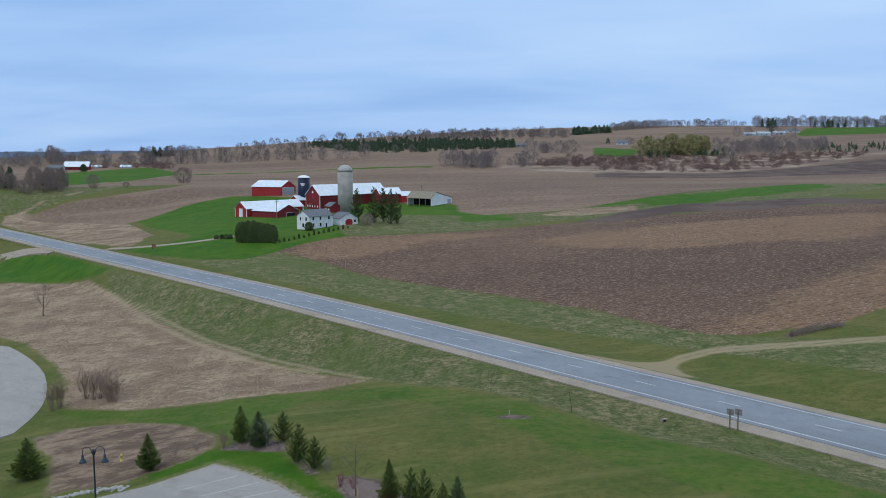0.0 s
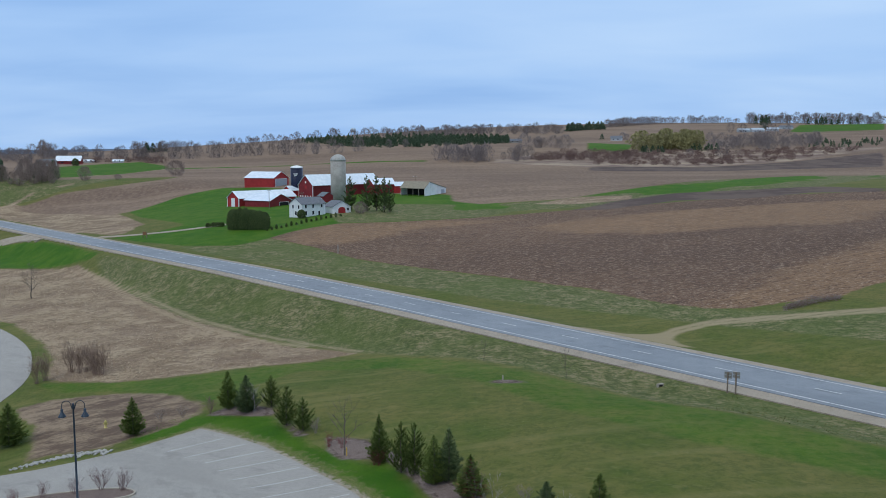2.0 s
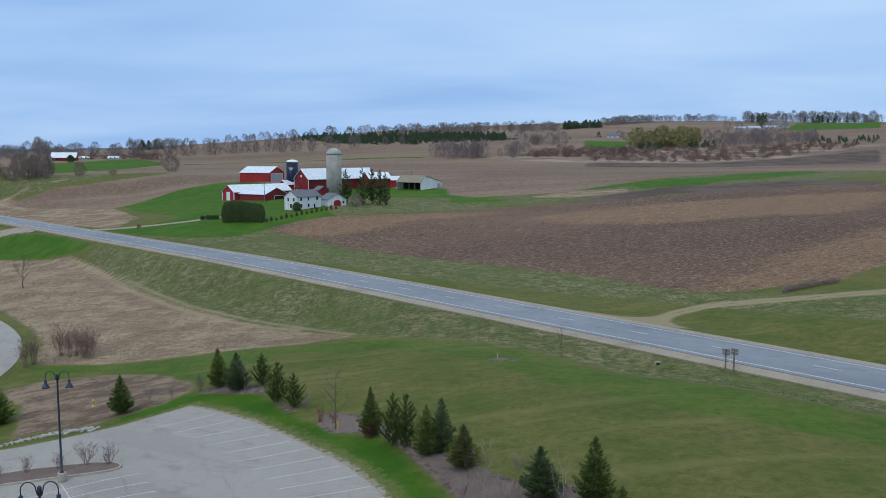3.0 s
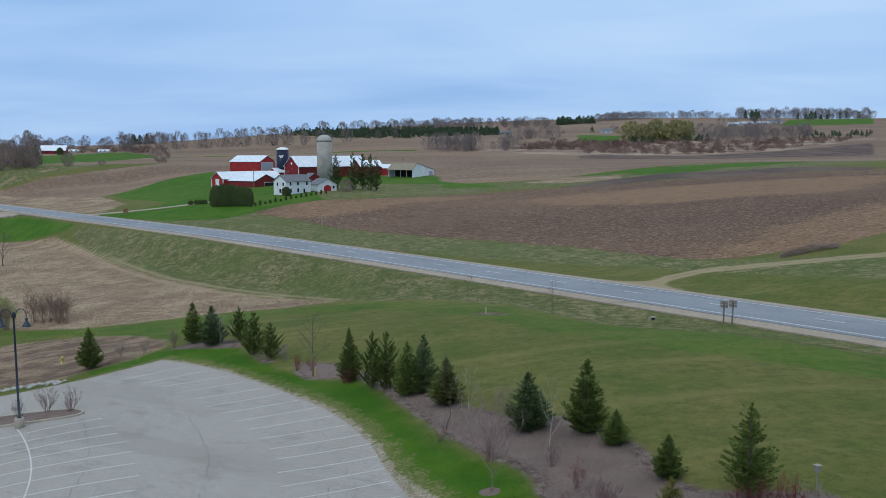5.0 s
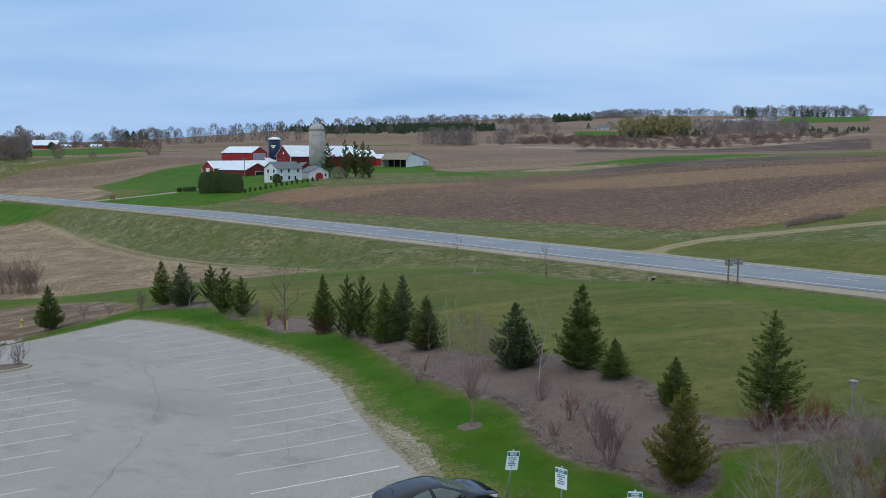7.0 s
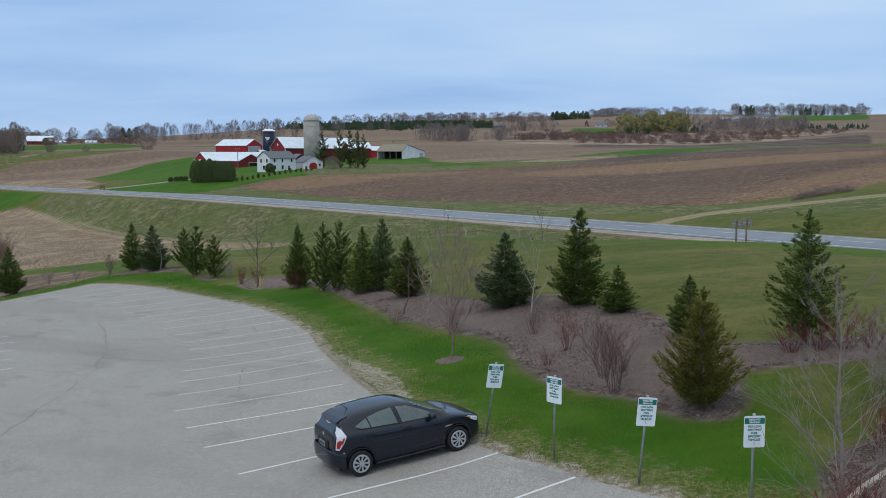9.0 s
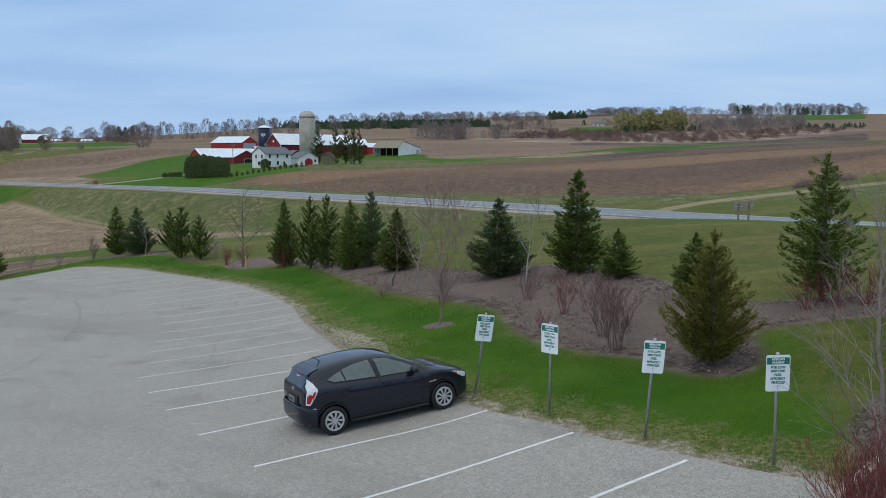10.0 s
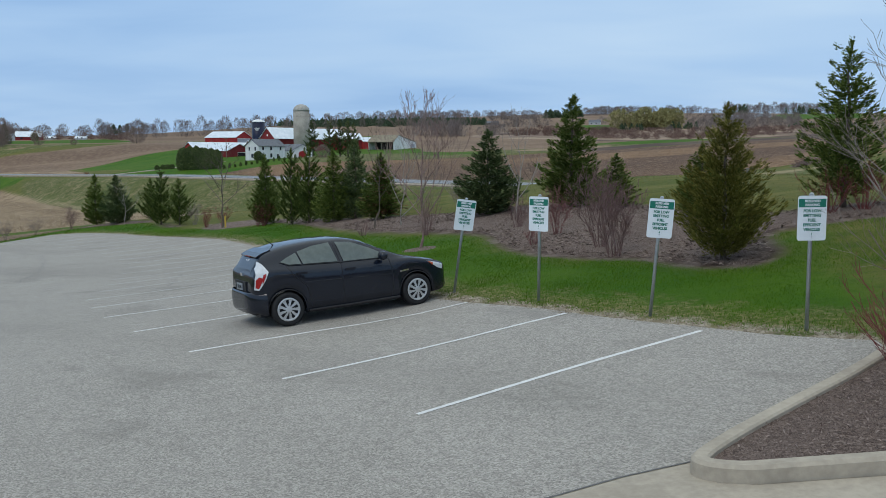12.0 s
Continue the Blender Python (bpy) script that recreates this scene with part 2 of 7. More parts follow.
def ground_material():
    n = Nodes("land", .95, spec=.12)
    big, mid, fine = n.noise(.02, 4), n.noise(.16, 7, .7), n.noise(1.1, 9, .85)
    tiny = n.noise(11, 3, .75)
    jitter = n.math("SUBTRACT", n.math("MULTIPLY_ADD", n.noise(.55, 4, .7), 2.0, n.noise(.07, 3)), 1.5)

    def mask(name, soft=.35, wander=1.2):
        d = n.attr(name)
        return n.step(n.math("MULTIPLY_ADD", jitter, wander, d), -soft, soft)

    grain = n.math("MULTIPLY_ADD", tiny, .3, n.math("MULTIPLY", fine, .7))
    # mown, still half-dormant grass
    c = n.mix(n.step(n.math("MULTIPLY_ADD", mid, .6, n.math("MULTIPLY", big, .5)), .38, .72), (.080, .110, .020), (.165, .146, .046))
    c = n.mix(n.math("MULTIPLY", n.step(n.noise(.055, 4, .6, (2.5, 1, 1), radians(-35)), .46, .68), .55), c, (.160, .138, .044))
    c = n.mix(n.math("MULTIPLY", n.step(grain, .46, .56), .62), c, (.056, .082, .020))
    stripes = n.noise(.5, 3, .5, (14, 1, 1), radians(8))
    c = n.mix(n.math("MULTIPLY", n.step(stripes, .52, .68), .42), c, (.190, .172, .062))
    c = n.mix(n.math("MULTIPLY", n.step(n.noise(.9, 6, .8, (2.2, 1, 1), radians(-38)), .55, .66), .38), c, (.215, .190, .078))
    # bright spring grass
    lush = n.mix(n.step(mid, .35, .65), (.036, .110, .006), (.070, .140, .010))
    lush = n.mix(n.math("MULTIPLY", n.step(big, .46, .64), .5), lush, (.090, .146, .020))
    lush = n.mix(n.math("MULTIPLY", n.step(grain, .47, .57), .45), lush, (.036, .088, .009))
    c = n.mix(mask("lush", .9, .9), c, lush)
    # rough verge, grey-green with straw
    verge = n.mix(n.step(n.noise(.42, 7, .8, (1.3, 1, 1), radians(-48)), .41, .61), (.108, .122, .040), (.245, .205, .108))
    verge = n.mix(n.math("MULTIPLY", n.step(n.noise(1.3, 6, .8), .46, .54), .72), verge, (.050, .074, .020))
    verge = n.mix(n.math("MULTIPLY", n.step(n.noise(2.6, 5, .8, (1.8, 1, 1), radians(-40)), .56, .66), .55), verge, (.37, .32, .20))
    verge = n.mix(n.math("MULTIPLY", n.step(n.noise(.05, 4, .6), .46, .62), .5), verge, (.088, .118, .030))
    c = n.mix(mask("verge", .8), c, verge)
    # standing dry meadow
    straw = n.mix(n.step(n.noise(.13, 5, .7), .36, .64), (.225, .155, .098), (.38, .285, .185))
    straw = n.mix(n.math("MULTIPLY", n.step(n.noise(1.5, 5, .75, (1, 1.4, 1), radians(25)), .48, .62), .66), straw, (.115, .082, .052))
    straw = n.mix(n.math("MULTIPLY", n.step(n.noise(.07, 5, .65), .47, .62), .5), straw, (.17, .112, .078))
    straw = n.mix(n.math("MULTIPLY", n.step(n.noise(.55, 6, .8), .53, .63), .55), straw, (.125, .085, .055))
    straw = n.mix(n.math("MULTIPLY", n.step(n.noise(4.5, 4, .8, (1.6, 1, 1), radians(20)), .54, .66), .5), straw, (.47, .37, .25))
    c = n.mix(mask("meadow", .6, 1.5), c, straw)
    thatch = n.mix(n.step(n.noise(.35, 6, .75, (1.8, 1, 1), radians(10)), .42, .6), (.130, .088, .062), (.285, .208, .138))
    thatch = n.mix(n.math("MULTIPLY", n.step(n.noise(1.6, 5, .8), .50, .6), .42), thatch, (.085, .062, .045))
    c = n.mix(n.math("MULTIPLY", mask("basin", .6, 1.0), .95), c, thatch)
    # ploughed soil with ridges and stalks
    ridge = n.noise(1.0, 3, .6, (7.0, .42, 1), FIELD_TURN)
    clod = n.noise(1.0, 6, .85, (1.3, .6, 1), FIELD_TURN)
    soil = n.mix(n.step(n.noise(.012, 3, .5, (2.5, 1, 1), radians(10)), .38, .62), (.126, .077, .052), (.180, .110, .070))
    sandy = n.math("MULTIPLY", n.step(n.math("MULTIPLY_ADD", n.math("SUBTRACT", n.noise(.05, 5, .65, (2.6, 1, 1), FIELD_TURN), .5), 34, n.attr("sandy")), -5, 5), .8)
    soil = n.mix(sandy, soil, (.275, .165, .090))
    soil = n.mix(n.math("MULTIPLY", n.step(ridge, .52, .42), .50), soil, (.070, .043, .035))
    soil = n.mix(n.math("MULTIPLY", n.step(clod, .47, .39), .80), soil, (.050, .031, .026))
    soil = n.mix(n.math("MULTIPLY", n.step(clod, .54, .64), .60), soil, (.31, .215, .145))
    soil = n.mix(n.math("MULTIPLY", n.step(n.noise(1.5, 4, .8, (1.5, .6, 1), FIELD_TURN), .55, .62), .68), soil, (.50, .37, .26))
    soil_mask = mask("soil", .5)
    c = n.mix(soil_mask, c, soil)
    # last year's stubble, paler
    stub = n.mix(n.step(n.noise(.009, 4, .6, (3, 1, 1), radians(15)), .4, .62), (.172, .115, .080), (.235, .163, .112))
    stub = n.mix(n.math("MULTIPLY", n.step(n.noise(.5, 4, .7, (.8, 2.2, 1), radians(8)), .50, .62), .34), stub, (.32, .23, .165))
    stub = n.mix(n.math("MULTIPLY", n.step(n.noise(.5, 4, .7, (.8, 2.2, 1), radians(8)), .48, .39), .34), stub, (.105, .074, .058))
    stub = n.mix(n.math("MULTIPLY", n.step(n.noise(.05, 5, .7, (5, 1, 1), radians(12)), .52, .64), .45), stub, (.30, .215, .15))
    c = n.mix(mask("stubble", 1.5), c, stub)
    dark = n.mix(n.step(n.noise(.05, 4), .4, .6), (.088, .062, .053), (.135, .098, .078))
    c = n.mix(mask("dark_soil", 2.0, 3.0), c, dark)
    brush = n.mix(n.step(n.noise(.04, 6, .75, (2, 1, 1)), .38, .64), (.165, .110, .090), (.36, .28, .20))
    c = n.mix(mask("scrub", 4.0, 6.0), c, brush)
    # worn wheel tracks
    c = n.mix(n.math("MULTIPLY", mask("track", .5, .5), .75), c, (.36, .28, .175))
    c = n.mix(mask("bare", .3, .3), c, n.mix(n.step(fine, .44, .56), (.10, .070, .058), (.21, .163, .14)))
    grit = n.mix(n.step(n.noise(6, 4, .7), .4, .62), (.25, .20, .14), (.46, .40, .32))
    c = n.mix(n.math("MULTIPLY", n.step(n.math("MULTIPLY_ADD", n.math("SUBTRACT", n.noise(1.7, 4, .75), .5), 1.3, n.attr("grit")), -.08, .16), .9), c, grit)
    worn = n.step(n.math("MULTIPLY_ADD", n.math("SUBTRACT", n.noise(1.1, 6, .8), .5), 4.5, n.attr("grit")), -1.3, -.2)
    c = n.mix(n.math("MULTIPLY", n.math("MULTIPLY", worn, n.step(n.attr("grit"), .2, -.1)), .6), c, n.mix(n.step(n.noise(7, 5, .8), .44, .56), (.10, .115, .030), (.30, .245, .125)))
    n.bump(n.math("MULTIPLY_ADD", n.math("MULTIPLY", clod, soil_mask), 3.0, n.math("MULTIPLY_ADD", fine, .8, n.math("MULTIPLY", tiny, .25))), .8, .10)
    return n.done(c)


def asphalt(name, dark, light, stone=.35, turn=0, wear=True):
    n = Nodes(name, .9, spec=.25)
    big, mid = n.noise(.09, 5, .6), n.noise(.7, 5, .65)
    stones = n.voronoi(62, out=1)
    grey = n.t.nodes.new("ShaderNodeSeparateColor")
    n.link(stones, grey.inputs[0])
    c = n.mix(n.step(n.math("MULTIPLY_ADD", mid, .5, n.math("MULTIPLY", big, .6)), .38, .72), dark, light)
    speck = n.mix(grey.outputs[0], tuple(v * .5 for v in dark), tuple(min(1, v * 1.5) for v in light))
    c = n.mix(stone, c, speck)
    c = n.mix(n.math("MULTIPLY", n.step(n.noise(7, 5, .8), .46, .64), .3), c, tuple(v * .72 for v in dark))
    c = n.mix(n.math("MULTIPLY", n.step(n.noise(.45, 6, .75, (2.2, 1, 1), turn), .53, .66), .38), c, tuple(v * .62 for v in dark))
    if wear:
        c = n.mix(n.math("MULTIPLY", n.step(n.noise(.16, 4, .5, (9, .8, 1), turn), .52, .66), .35), c, tuple(v * .78 for v in dark))
    n.bump(n.voronoi(62), .45, .008)
    return n.done(c)


def metal_roof():
    n = Nodes("painted_steel_roof", .38, .25, .5)
    c = n.mix(n.step(n.noise(.5, 4), .35, .7), (.66, .73, .78), (.80, .85, .89))
    c = n.mix(n.math("MULTIPLY", n.step(n.noise(.9, 5, .8, (1, 1, 9)), .6, .75), .4), c, (.50, .47, .44))
    return n.done(c)


def boards(name, colour, vary=.2, pitch=3.0):
    """Painted upright cladding."""
    n = Nodes(name, .7, spec=.25)
    c = n.mix(n.step(n.noise(.6, 5), .35, .68), tuple(v * (1 - vary) for v in colour), colour)
    streak = n.noise(1.2, 4, .7, (1, 1, 14))
    c = n.mix(n.math("MULTIPLY", n.step(streak, .52, .72), .45), c, tuple(v * .55 for v in colour))
    return n.done(c)


LAND = ground_material()
LOT = asphalt("worn_pale_asphalt", (.284, .263, .233), (.374, .349, .312), .6, radians(-35))
ROADTOP = asphalt("road_asphalt", (.205, .225, .245), (.27, .29, .31), .25, math.atan2(ROAD_DIR[1], ROAD_DIR[0]))
CONCRETE = plain("concrete", (.395, .345, .275), .88, vary=.16, scale=1.6, bump=.005)
GRAVEL = asphalt("gravel", (.26, .215, .16), (.40, .335, .26), .55, 0, False)
PAINT = plain("road_paint_white", (.68, .68, .66), .7, vary=.14, scale=5)
PAINT_WORN = plain("worn_lot_paint", (.53, .52, .49), .8, vary=.2, scale=7)
RED = boards("barn_red", (.40, .035, .035))
RED_DARK = boards("barn_red_old", (.24, .028, .03))
WHITE = boards("white_siding", (.80, .81, .80), .1)
TRIM = plain("white_trim", (.82, .82, .80), .6, vary=.06)
ROOF_STEEL = metal_roof()
SHINGLE = plain("grey_shingles", (.155, .165, .18), .9, vary=.3, scale=2)
SILO_CONCRETE = plain("silo_concrete", (.36, .335, .29), .9, vary=.22, scale=.35, bump=.01)
SILO_CAP = plain("weathered_dome_steel", (.40, .385, .35), .6, .3, .2, 1.5)
SILO_BLUE = plain("enamelled_steel_blue", (.006, .010, .036), .35, .1, .2, .8, .4)
# near-black colour that stands for the shade inside openings
DARK = plain("dark_opening", (.018, .016, .016), .9)
GLASS_DARK = plain("window_glass", (.03, .035, .045), .08, 0, .1, 1, .6)
GREY_METAL = plain("galvanised_steel", (.42, .45, .48), .45, .75, .15, 6)
GREY_BOARD = boards("grey_boards", (.34, .31, .27))


def mulch_material():
    n = Nodes("bark_mulch", .95, spec=.1)
    warped = n.t.nodes.new("ShaderNodeVectorMath")
    warped.operation = "ADD"
    n.link(n.pos, warped.inputs[0])
    n.link(n.noise(4, 3, .6, colour=True), warped.inputs[1])
    chips = n.voronoi(46, stretch=(1.5, .8, 1), turn=.7, out=1, vec=warped.outputs[0])
    grey = n.t.nodes.new("ShaderNodeSeparateColor")
    n.link(chips, grey.inputs[0])
    c = n.mix(n.step(n.noise(.5, 5, .65), .36, .66), (.130, .090, .074), (.235, .176, .150))
    c = n.mix(.66, c, n.mix(grey.outputs[0], (.056, .038, .032), (.38, .295, .252)))
    n.bump(n.voronoi(46, stretch=(1.5, .8, 1), turn=.7, vec=warped.outputs[0]), .7, .03)
    return n.done(c)


def car_paint():
    n = Nodes("black_car_paint", .10, .0, .5)
    c = n.mix(n.noise(180, 2), (.005, .0075, .014), (.011, .015, .026))
    return n.done(n.mix(n.math("MULTIPLY", n.step(n.noise(1.4, 5), .5, .8), .25), c, (.022, .022, .024)))


MULCH = mulch_material()
CAR_BLACK = car_paint()
CAR_GLASS = plain("tinted_car_glass", (.125, .15, .138), .05, 0, .2, 1.2, .5)
TYRE = plain("tyre_rubber", (.018, .018, .019), .75, vary=.25, scale=9)
HUB = plain("silver_hubcap", (.52, .53, .54), .35, .55, .1, 8)
PLASTIC = plain("black_plastic", (.02, .02, .022), .5)
LENS_RED = plain("red_lamp_lens", (.36, .012, .014), .12, 0, .15, 20, .6)
LENS_CLEAR = plain("clear_lamp_lens", (.62, .64, .66), .1, 0, .1, 20, .6)
AMBER = plain("amber_lens", (.55, .10, .03), .15)
CHROME = plain("chrome", (.7, .7, .72), .12, 1.0, .05)
SIGN_WHITE = plain("sign_white", (.76, .81, .84), .45, vary=.05)
SIGN_GREEN = plain("sign_green", (.012, .175, .125), .45, vary=.06)
SIGN_BACK = plain("weathered_sign_back", (.24, .225, .20), .7, vary=.2)
POST_WOOD = plain("weathered_wood_post", (.20, .155, .115), .9, vary=.3, scale=5)
LAMP_DARK = plain("dark_lamp_enamel", (.032, .045, .060), .4, .2)
CRACK = plain("crack_filler", (.165, .16, .155), .8)
YELLOW = plain("hydrant_yellow", (.46, .38, .13), .5)
STONE = plain("pale_limestone", (.38, .36, .325), .9, vary=.2, scale=2)


# ---------------------------------------------------------------- mesh helpers
def mesh_of(name, verts, faces, mats=(), smooth_shade=False):
    me = bpy.data.meshes.new(name)
    me.from_pydata([tuple(v) for v in verts], [], faces)
    for m in mats:
        me.materials.append(m)
    if smooth_shade:
        me.polygons.foreach_set("use_smooth", [True] * len(me.polygons))
    me.update()
    return me


def part(name, bm, material, parent, label="", smooth_shade=False):
    """Links a bmesh as one mesh object under a thing or a part."""
    me = bpy.data.meshes.new(name)
    bm.to_mesh(me)
    bm.free()
    for m in material if isinstance(material, (list, tuple)) else [material]:
        me.materials.append(m)
    if smooth_shade:
        me.polygons.foreach_set("use_smooth", [True] * len(me.polygons))
    ob = new(name, me)
    ob.parent = parent
    return tagged(ob, label)


def shared(name, me, parent, m=None, label=""):
    ob = new(name, me)
    ob.parent = parent
    if m is not None:
        ob.matrix_basis = m
    return tagged(ob, label)


def thing(name, m, label, category, group="", kind=""):
    ob = new(name)
    ob.matrix_world = m
    return tagged(ob, label, category, group, kind)


def box(bm, x0, y0, z0, x1, y1, z1):
    v = [bm.verts.new(p) for p in ((x0, y0, z0), (x1, y0, z0), (x1, y1, z0), (x0, y1, z0), (x0, y0, z1), (x1, y0, z1), (x1, y1, z1), (x0, y1, z1))]
    for f in ((3, 2, 1, 0), (4, 5, 6, 7), (0, 1, 5, 4), (1, 2, 6, 5), (2, 3, 7, 6), (3, 0, 4, 7)):
        bm.faces.new([v[i] for i in f])
    return bm


def boxed(*size):
    return box(bmesh.new(), *size)


def prism(bm, outline, z0, z1, axis="z"):
    """An outline (2D, counter-clockwise) drawn out from z0 to z1 along an axis."""
    def at(p, h):
        return {"z": (p[0], p[1], h), "x": (h, p[0], p[1]), "y": (p[0], h, p[1])}[axis]
    a, b = [bm.verts.new(at(p, z0)) for p in outline], [bm.verts.new(at(p, z1)) for p in outline]
    n = len(outline)
    bm.faces.new(a[::-1])
    bm.faces.new(b)
    for i in range(n):
        bm.faces.new((a[i], a[(i + 1) % n], b[(i + 1) % n], b[i]))
    bmesh.ops.recalc_face_normals(bm, faces=bm.faces[:])
    return bm


def lathe(bm, profile, sides=16, cap=True):
    """Rings (radius, z) joined from bottom to top."""
    rings = [[bm.verts.new((r * math.cos(2 * math.pi * i / sides), r * math.sin(2 * math.pi * i / sides), z)) for i in range(sides)] for r, z in profile]
    for a, b in zip(rings, rings[1:]):
        for i in range(sides):
            j = (i + 1) % sides
            bm.faces.new((a[i], a[j], b[j], b[i]))
    if cap:
        bm.faces.new(rings[0][::-1])
        bm.faces.new(rings[-1])
    return bm


def tube(bm, points, radii, sides=6):
    """A bent round bar through points."""
    rings = []
    for i, p in enumerate(points):
        p = Vector(p)
        d = (Vector(points[min(i + 1, len(points) - 1)]) - Vector(points[max(i - 1, 0)])).normalized()
        q = d.to_track_quat("Z", "Y")
        r = radii[i] if isinstance(radii, (list, tuple)) else radii
        rings.append([bm.verts.new(p + q @ Vector((r * math.cos(2 * math.pi * k / sides), r * math.sin(2 * math.pi * k / sides), 0))) for k in range(sides)])
    for a, b in zip(rings, rings[1:]):
        for i in range(sides):
            j = (i + 1) % sides
            bm.faces.new((a[i], a[j], b[j], b[i]))
    bm.faces.new(rings[0][::-1])
    bm.faces.new(rings[-1])
    return bm


def signed(poly, x, y):
    """Distance to a closed outline in plan, positive inside."""
    p = np.array(poly, float)
    q = np.roll(p, -1, 0)
    best = np.full(x.shape, 1e9)
    inside = np.zeros(x.shape, bool)
    for (ax, ay), (bx, by) in zip(p, q):
        ex, ey = bx - ax, by - ay
        t = np.clip(((x - ax) * ex + (y - ay) * ey) / (ex * ex + ey * ey + 1e-9), 0, 1)
        best = np.minimum(best, np.hypot(x - ax - t * ex, y - ay - t * ey))
        if ay != by:
            inside ^= ((ay > y) != (by > y)) & (x < (bx - ax) * (y - ay) / (by - ay) + ax)
    return np.where(inside, best, -best)


def to_line(path, x, y):
    """Distance to an open line in plan."""
    best = np.full(x.shape, 1e9)
    for (ax, ay), (bx, by) in zip(path, path[1:]):
        ex, ey = bx - ax, by - ay
        t = np.clip(((x - ax) * ex + (y - ay) * ey) / (ex * ex + ey * ey + 1e-9), 0, 1)
        best = np.minimum(best, np.hypot(x - ax - t * ex, y - ay - t * ey))
    return best


def rounded(poly, times=2, closed=True):
    """Cuts the corners of an outline."""
    for _ in range(times):
        out = []
        for i in range(len(poly) if closed else len(poly) - 1):
            a, b = poly[i], poly[(i + 1) % len(poly)]
            out += [(a[0] * .75 + b[0] * .25, a[1] * .75 + b[1] * .25), (a[0] * .25 + b[0] * .75, a[1] * .25 + b[1] * .75)]
        poly = out if closed else [poly[0], *out, poly[-1]]
    return poly


# ---------------------------------------------------------------- outlines in plan
LOT_EDGE = [(6.3, 10.35), (5.77, 10.79), (5.22, 11.3), (4.63, 11.93), (3.93, 12.48), (3.26, 13.01), (2.5, 13.85), (1.31, 15.18), (-0.27, 17.38), (-1.74, 19.98), (-3.12, 23.56), (-4.28, 26.94),
            (-5.36, 30.33), (-6.43, 34.33), (-8.1, 38.34), (-10.66, 42.97), (-13.63, 47.08), (-16.79, 51.33), (-20.44, 55.59), (-24.21, 59.07), (-28.28, 62.46)]
LOT_OUTLINE = LOT_EDGE + [(-30.61, 60.91), (-33.67, 58.69), (-38.26, 57.32), (-41.84, 56.68), (-60.1, 56.66), (-60, -40), (-3, -40), (.4, 5.9), (.91, 6.1), (1.7, 6.42), (2.37, 6.73), (3.1, 7.0), (3.6, 7.45), (4.4, 8.15), (5.35, 8.95), (6.2, 9.75)]
ROUND_LOT = [(-60.13, 81.44), (-61.31, 91.04), (-63.58, 98.24), (-67.31, 106.4), (-73.4, 117.3), (-83.04, 130.3), (-94.21, 142.6), (-125.9, 157.9), (-146.5, 119.6), (-128.8, 81.16), (-89.93, 67.69)]
BIG_FIELD = [(-64.63, 249.6), (-46.05, 224.5), (-30.02, 197.7), (-11.8, 177.6), (5.57, 158.3), (20.25, 138.5), (28.65, 119.1), (34.06, 111.5), (39.21, 109.3), (45.85, 110), (53.11, 110.6),
             (62.85, 118.1), (94.9, 138.1), (249.3, 225.9), (396.1, 461.1), (173.8, 310.5), (122.2, 314.5), (75.42, 307.8), (31.95, 294.2), (2.74, 280), (-26.93, 270.3), (-45.73, 268.7), (-58.78, 258.4)]
APRON = [(13.83, 102.5), (18.61, 99.36), (23.5, 100.1), (26.72, 100.2), (24.85, 95.91), (24.89, 92.67), (26.05, 89.16), (23.82, 89.69), (18.93, 94.93), (12.9, 102)]
WEST_VERGE = [(-261.7, 412), (-302.3, 424.8), (-338.6, 640), (-247.6, 647), (-200.5, 546), (-222.8, 439.4), (-236, 412.2)]
DARK_STRIP = [(33.6, 293.8), (56.7, 322.7), (83.6, 343.6), (114.1, 344.6), (143.4, 348.4), (159.5, 324.1), (152.8, 309.9), (129.4, 318.4), (102.3, 307.3), (76.4, 312.9), (47.6, 293)]
GREEN_STRIP = [(-59.88, 329.8), (-32.78, 335.1), (1.88, 322.9), (35.42, 331.9), (63.81, 361.9), (116.8, 421.6), (183.7, 487.4), (285.8, 586), (479.6, 738), (615, 769), (316.5, 542), (144.6, 349.7),
               (103.4, 326.6), (55.05, 308.6), (15.35, 297.5), (2.74, 281.5), (-26.91, 271.8), (-45.69, 270.2), (-52.25, 291.6)]
FARM_LAWN = [(-131.8, 284), (-111.7, 262.6), (-90.14, 244), (-72.56, 238.4), (-64.7, 248), (-58.75, 259.2), (-45.71, 269.4), (-26.92, 271), (2.74, 280.7), (4.39, 322.5), (-8.13, 337.3), (-10.45, 369.6),
             (-32.85, 377.9), (-49.36, 392.9), (-83.04, 404.4), (-116.1, 427.3), (-131.7, 435.8), (-151.1, 419.5), (-161.4, 381.8), (-144.1, 350), (-106.6, 297.4), (-116, 281.1)]
STRAW_WEST = [[(-240.1, 408), (-235.1, 418), (-218.1, 411), (-187.3, 391), (-166.5, 380), (-148, 350), (-128, 313), (-132, 303), (-139.3, 301), (-155.8, 310), (-189.2, 347), (-231.7, 390)],
              [(-241, 409), (-236, 420.1), (-229.6, 440.9), (-220.9, 472.8), (-218, 495), (-223, 486), (-228.5, 458), (-238.5, 424)], [(21.3, 319), (42.3, 341.4), (64.9, 342.3), (61.7, 326), (38.8, 315)]]
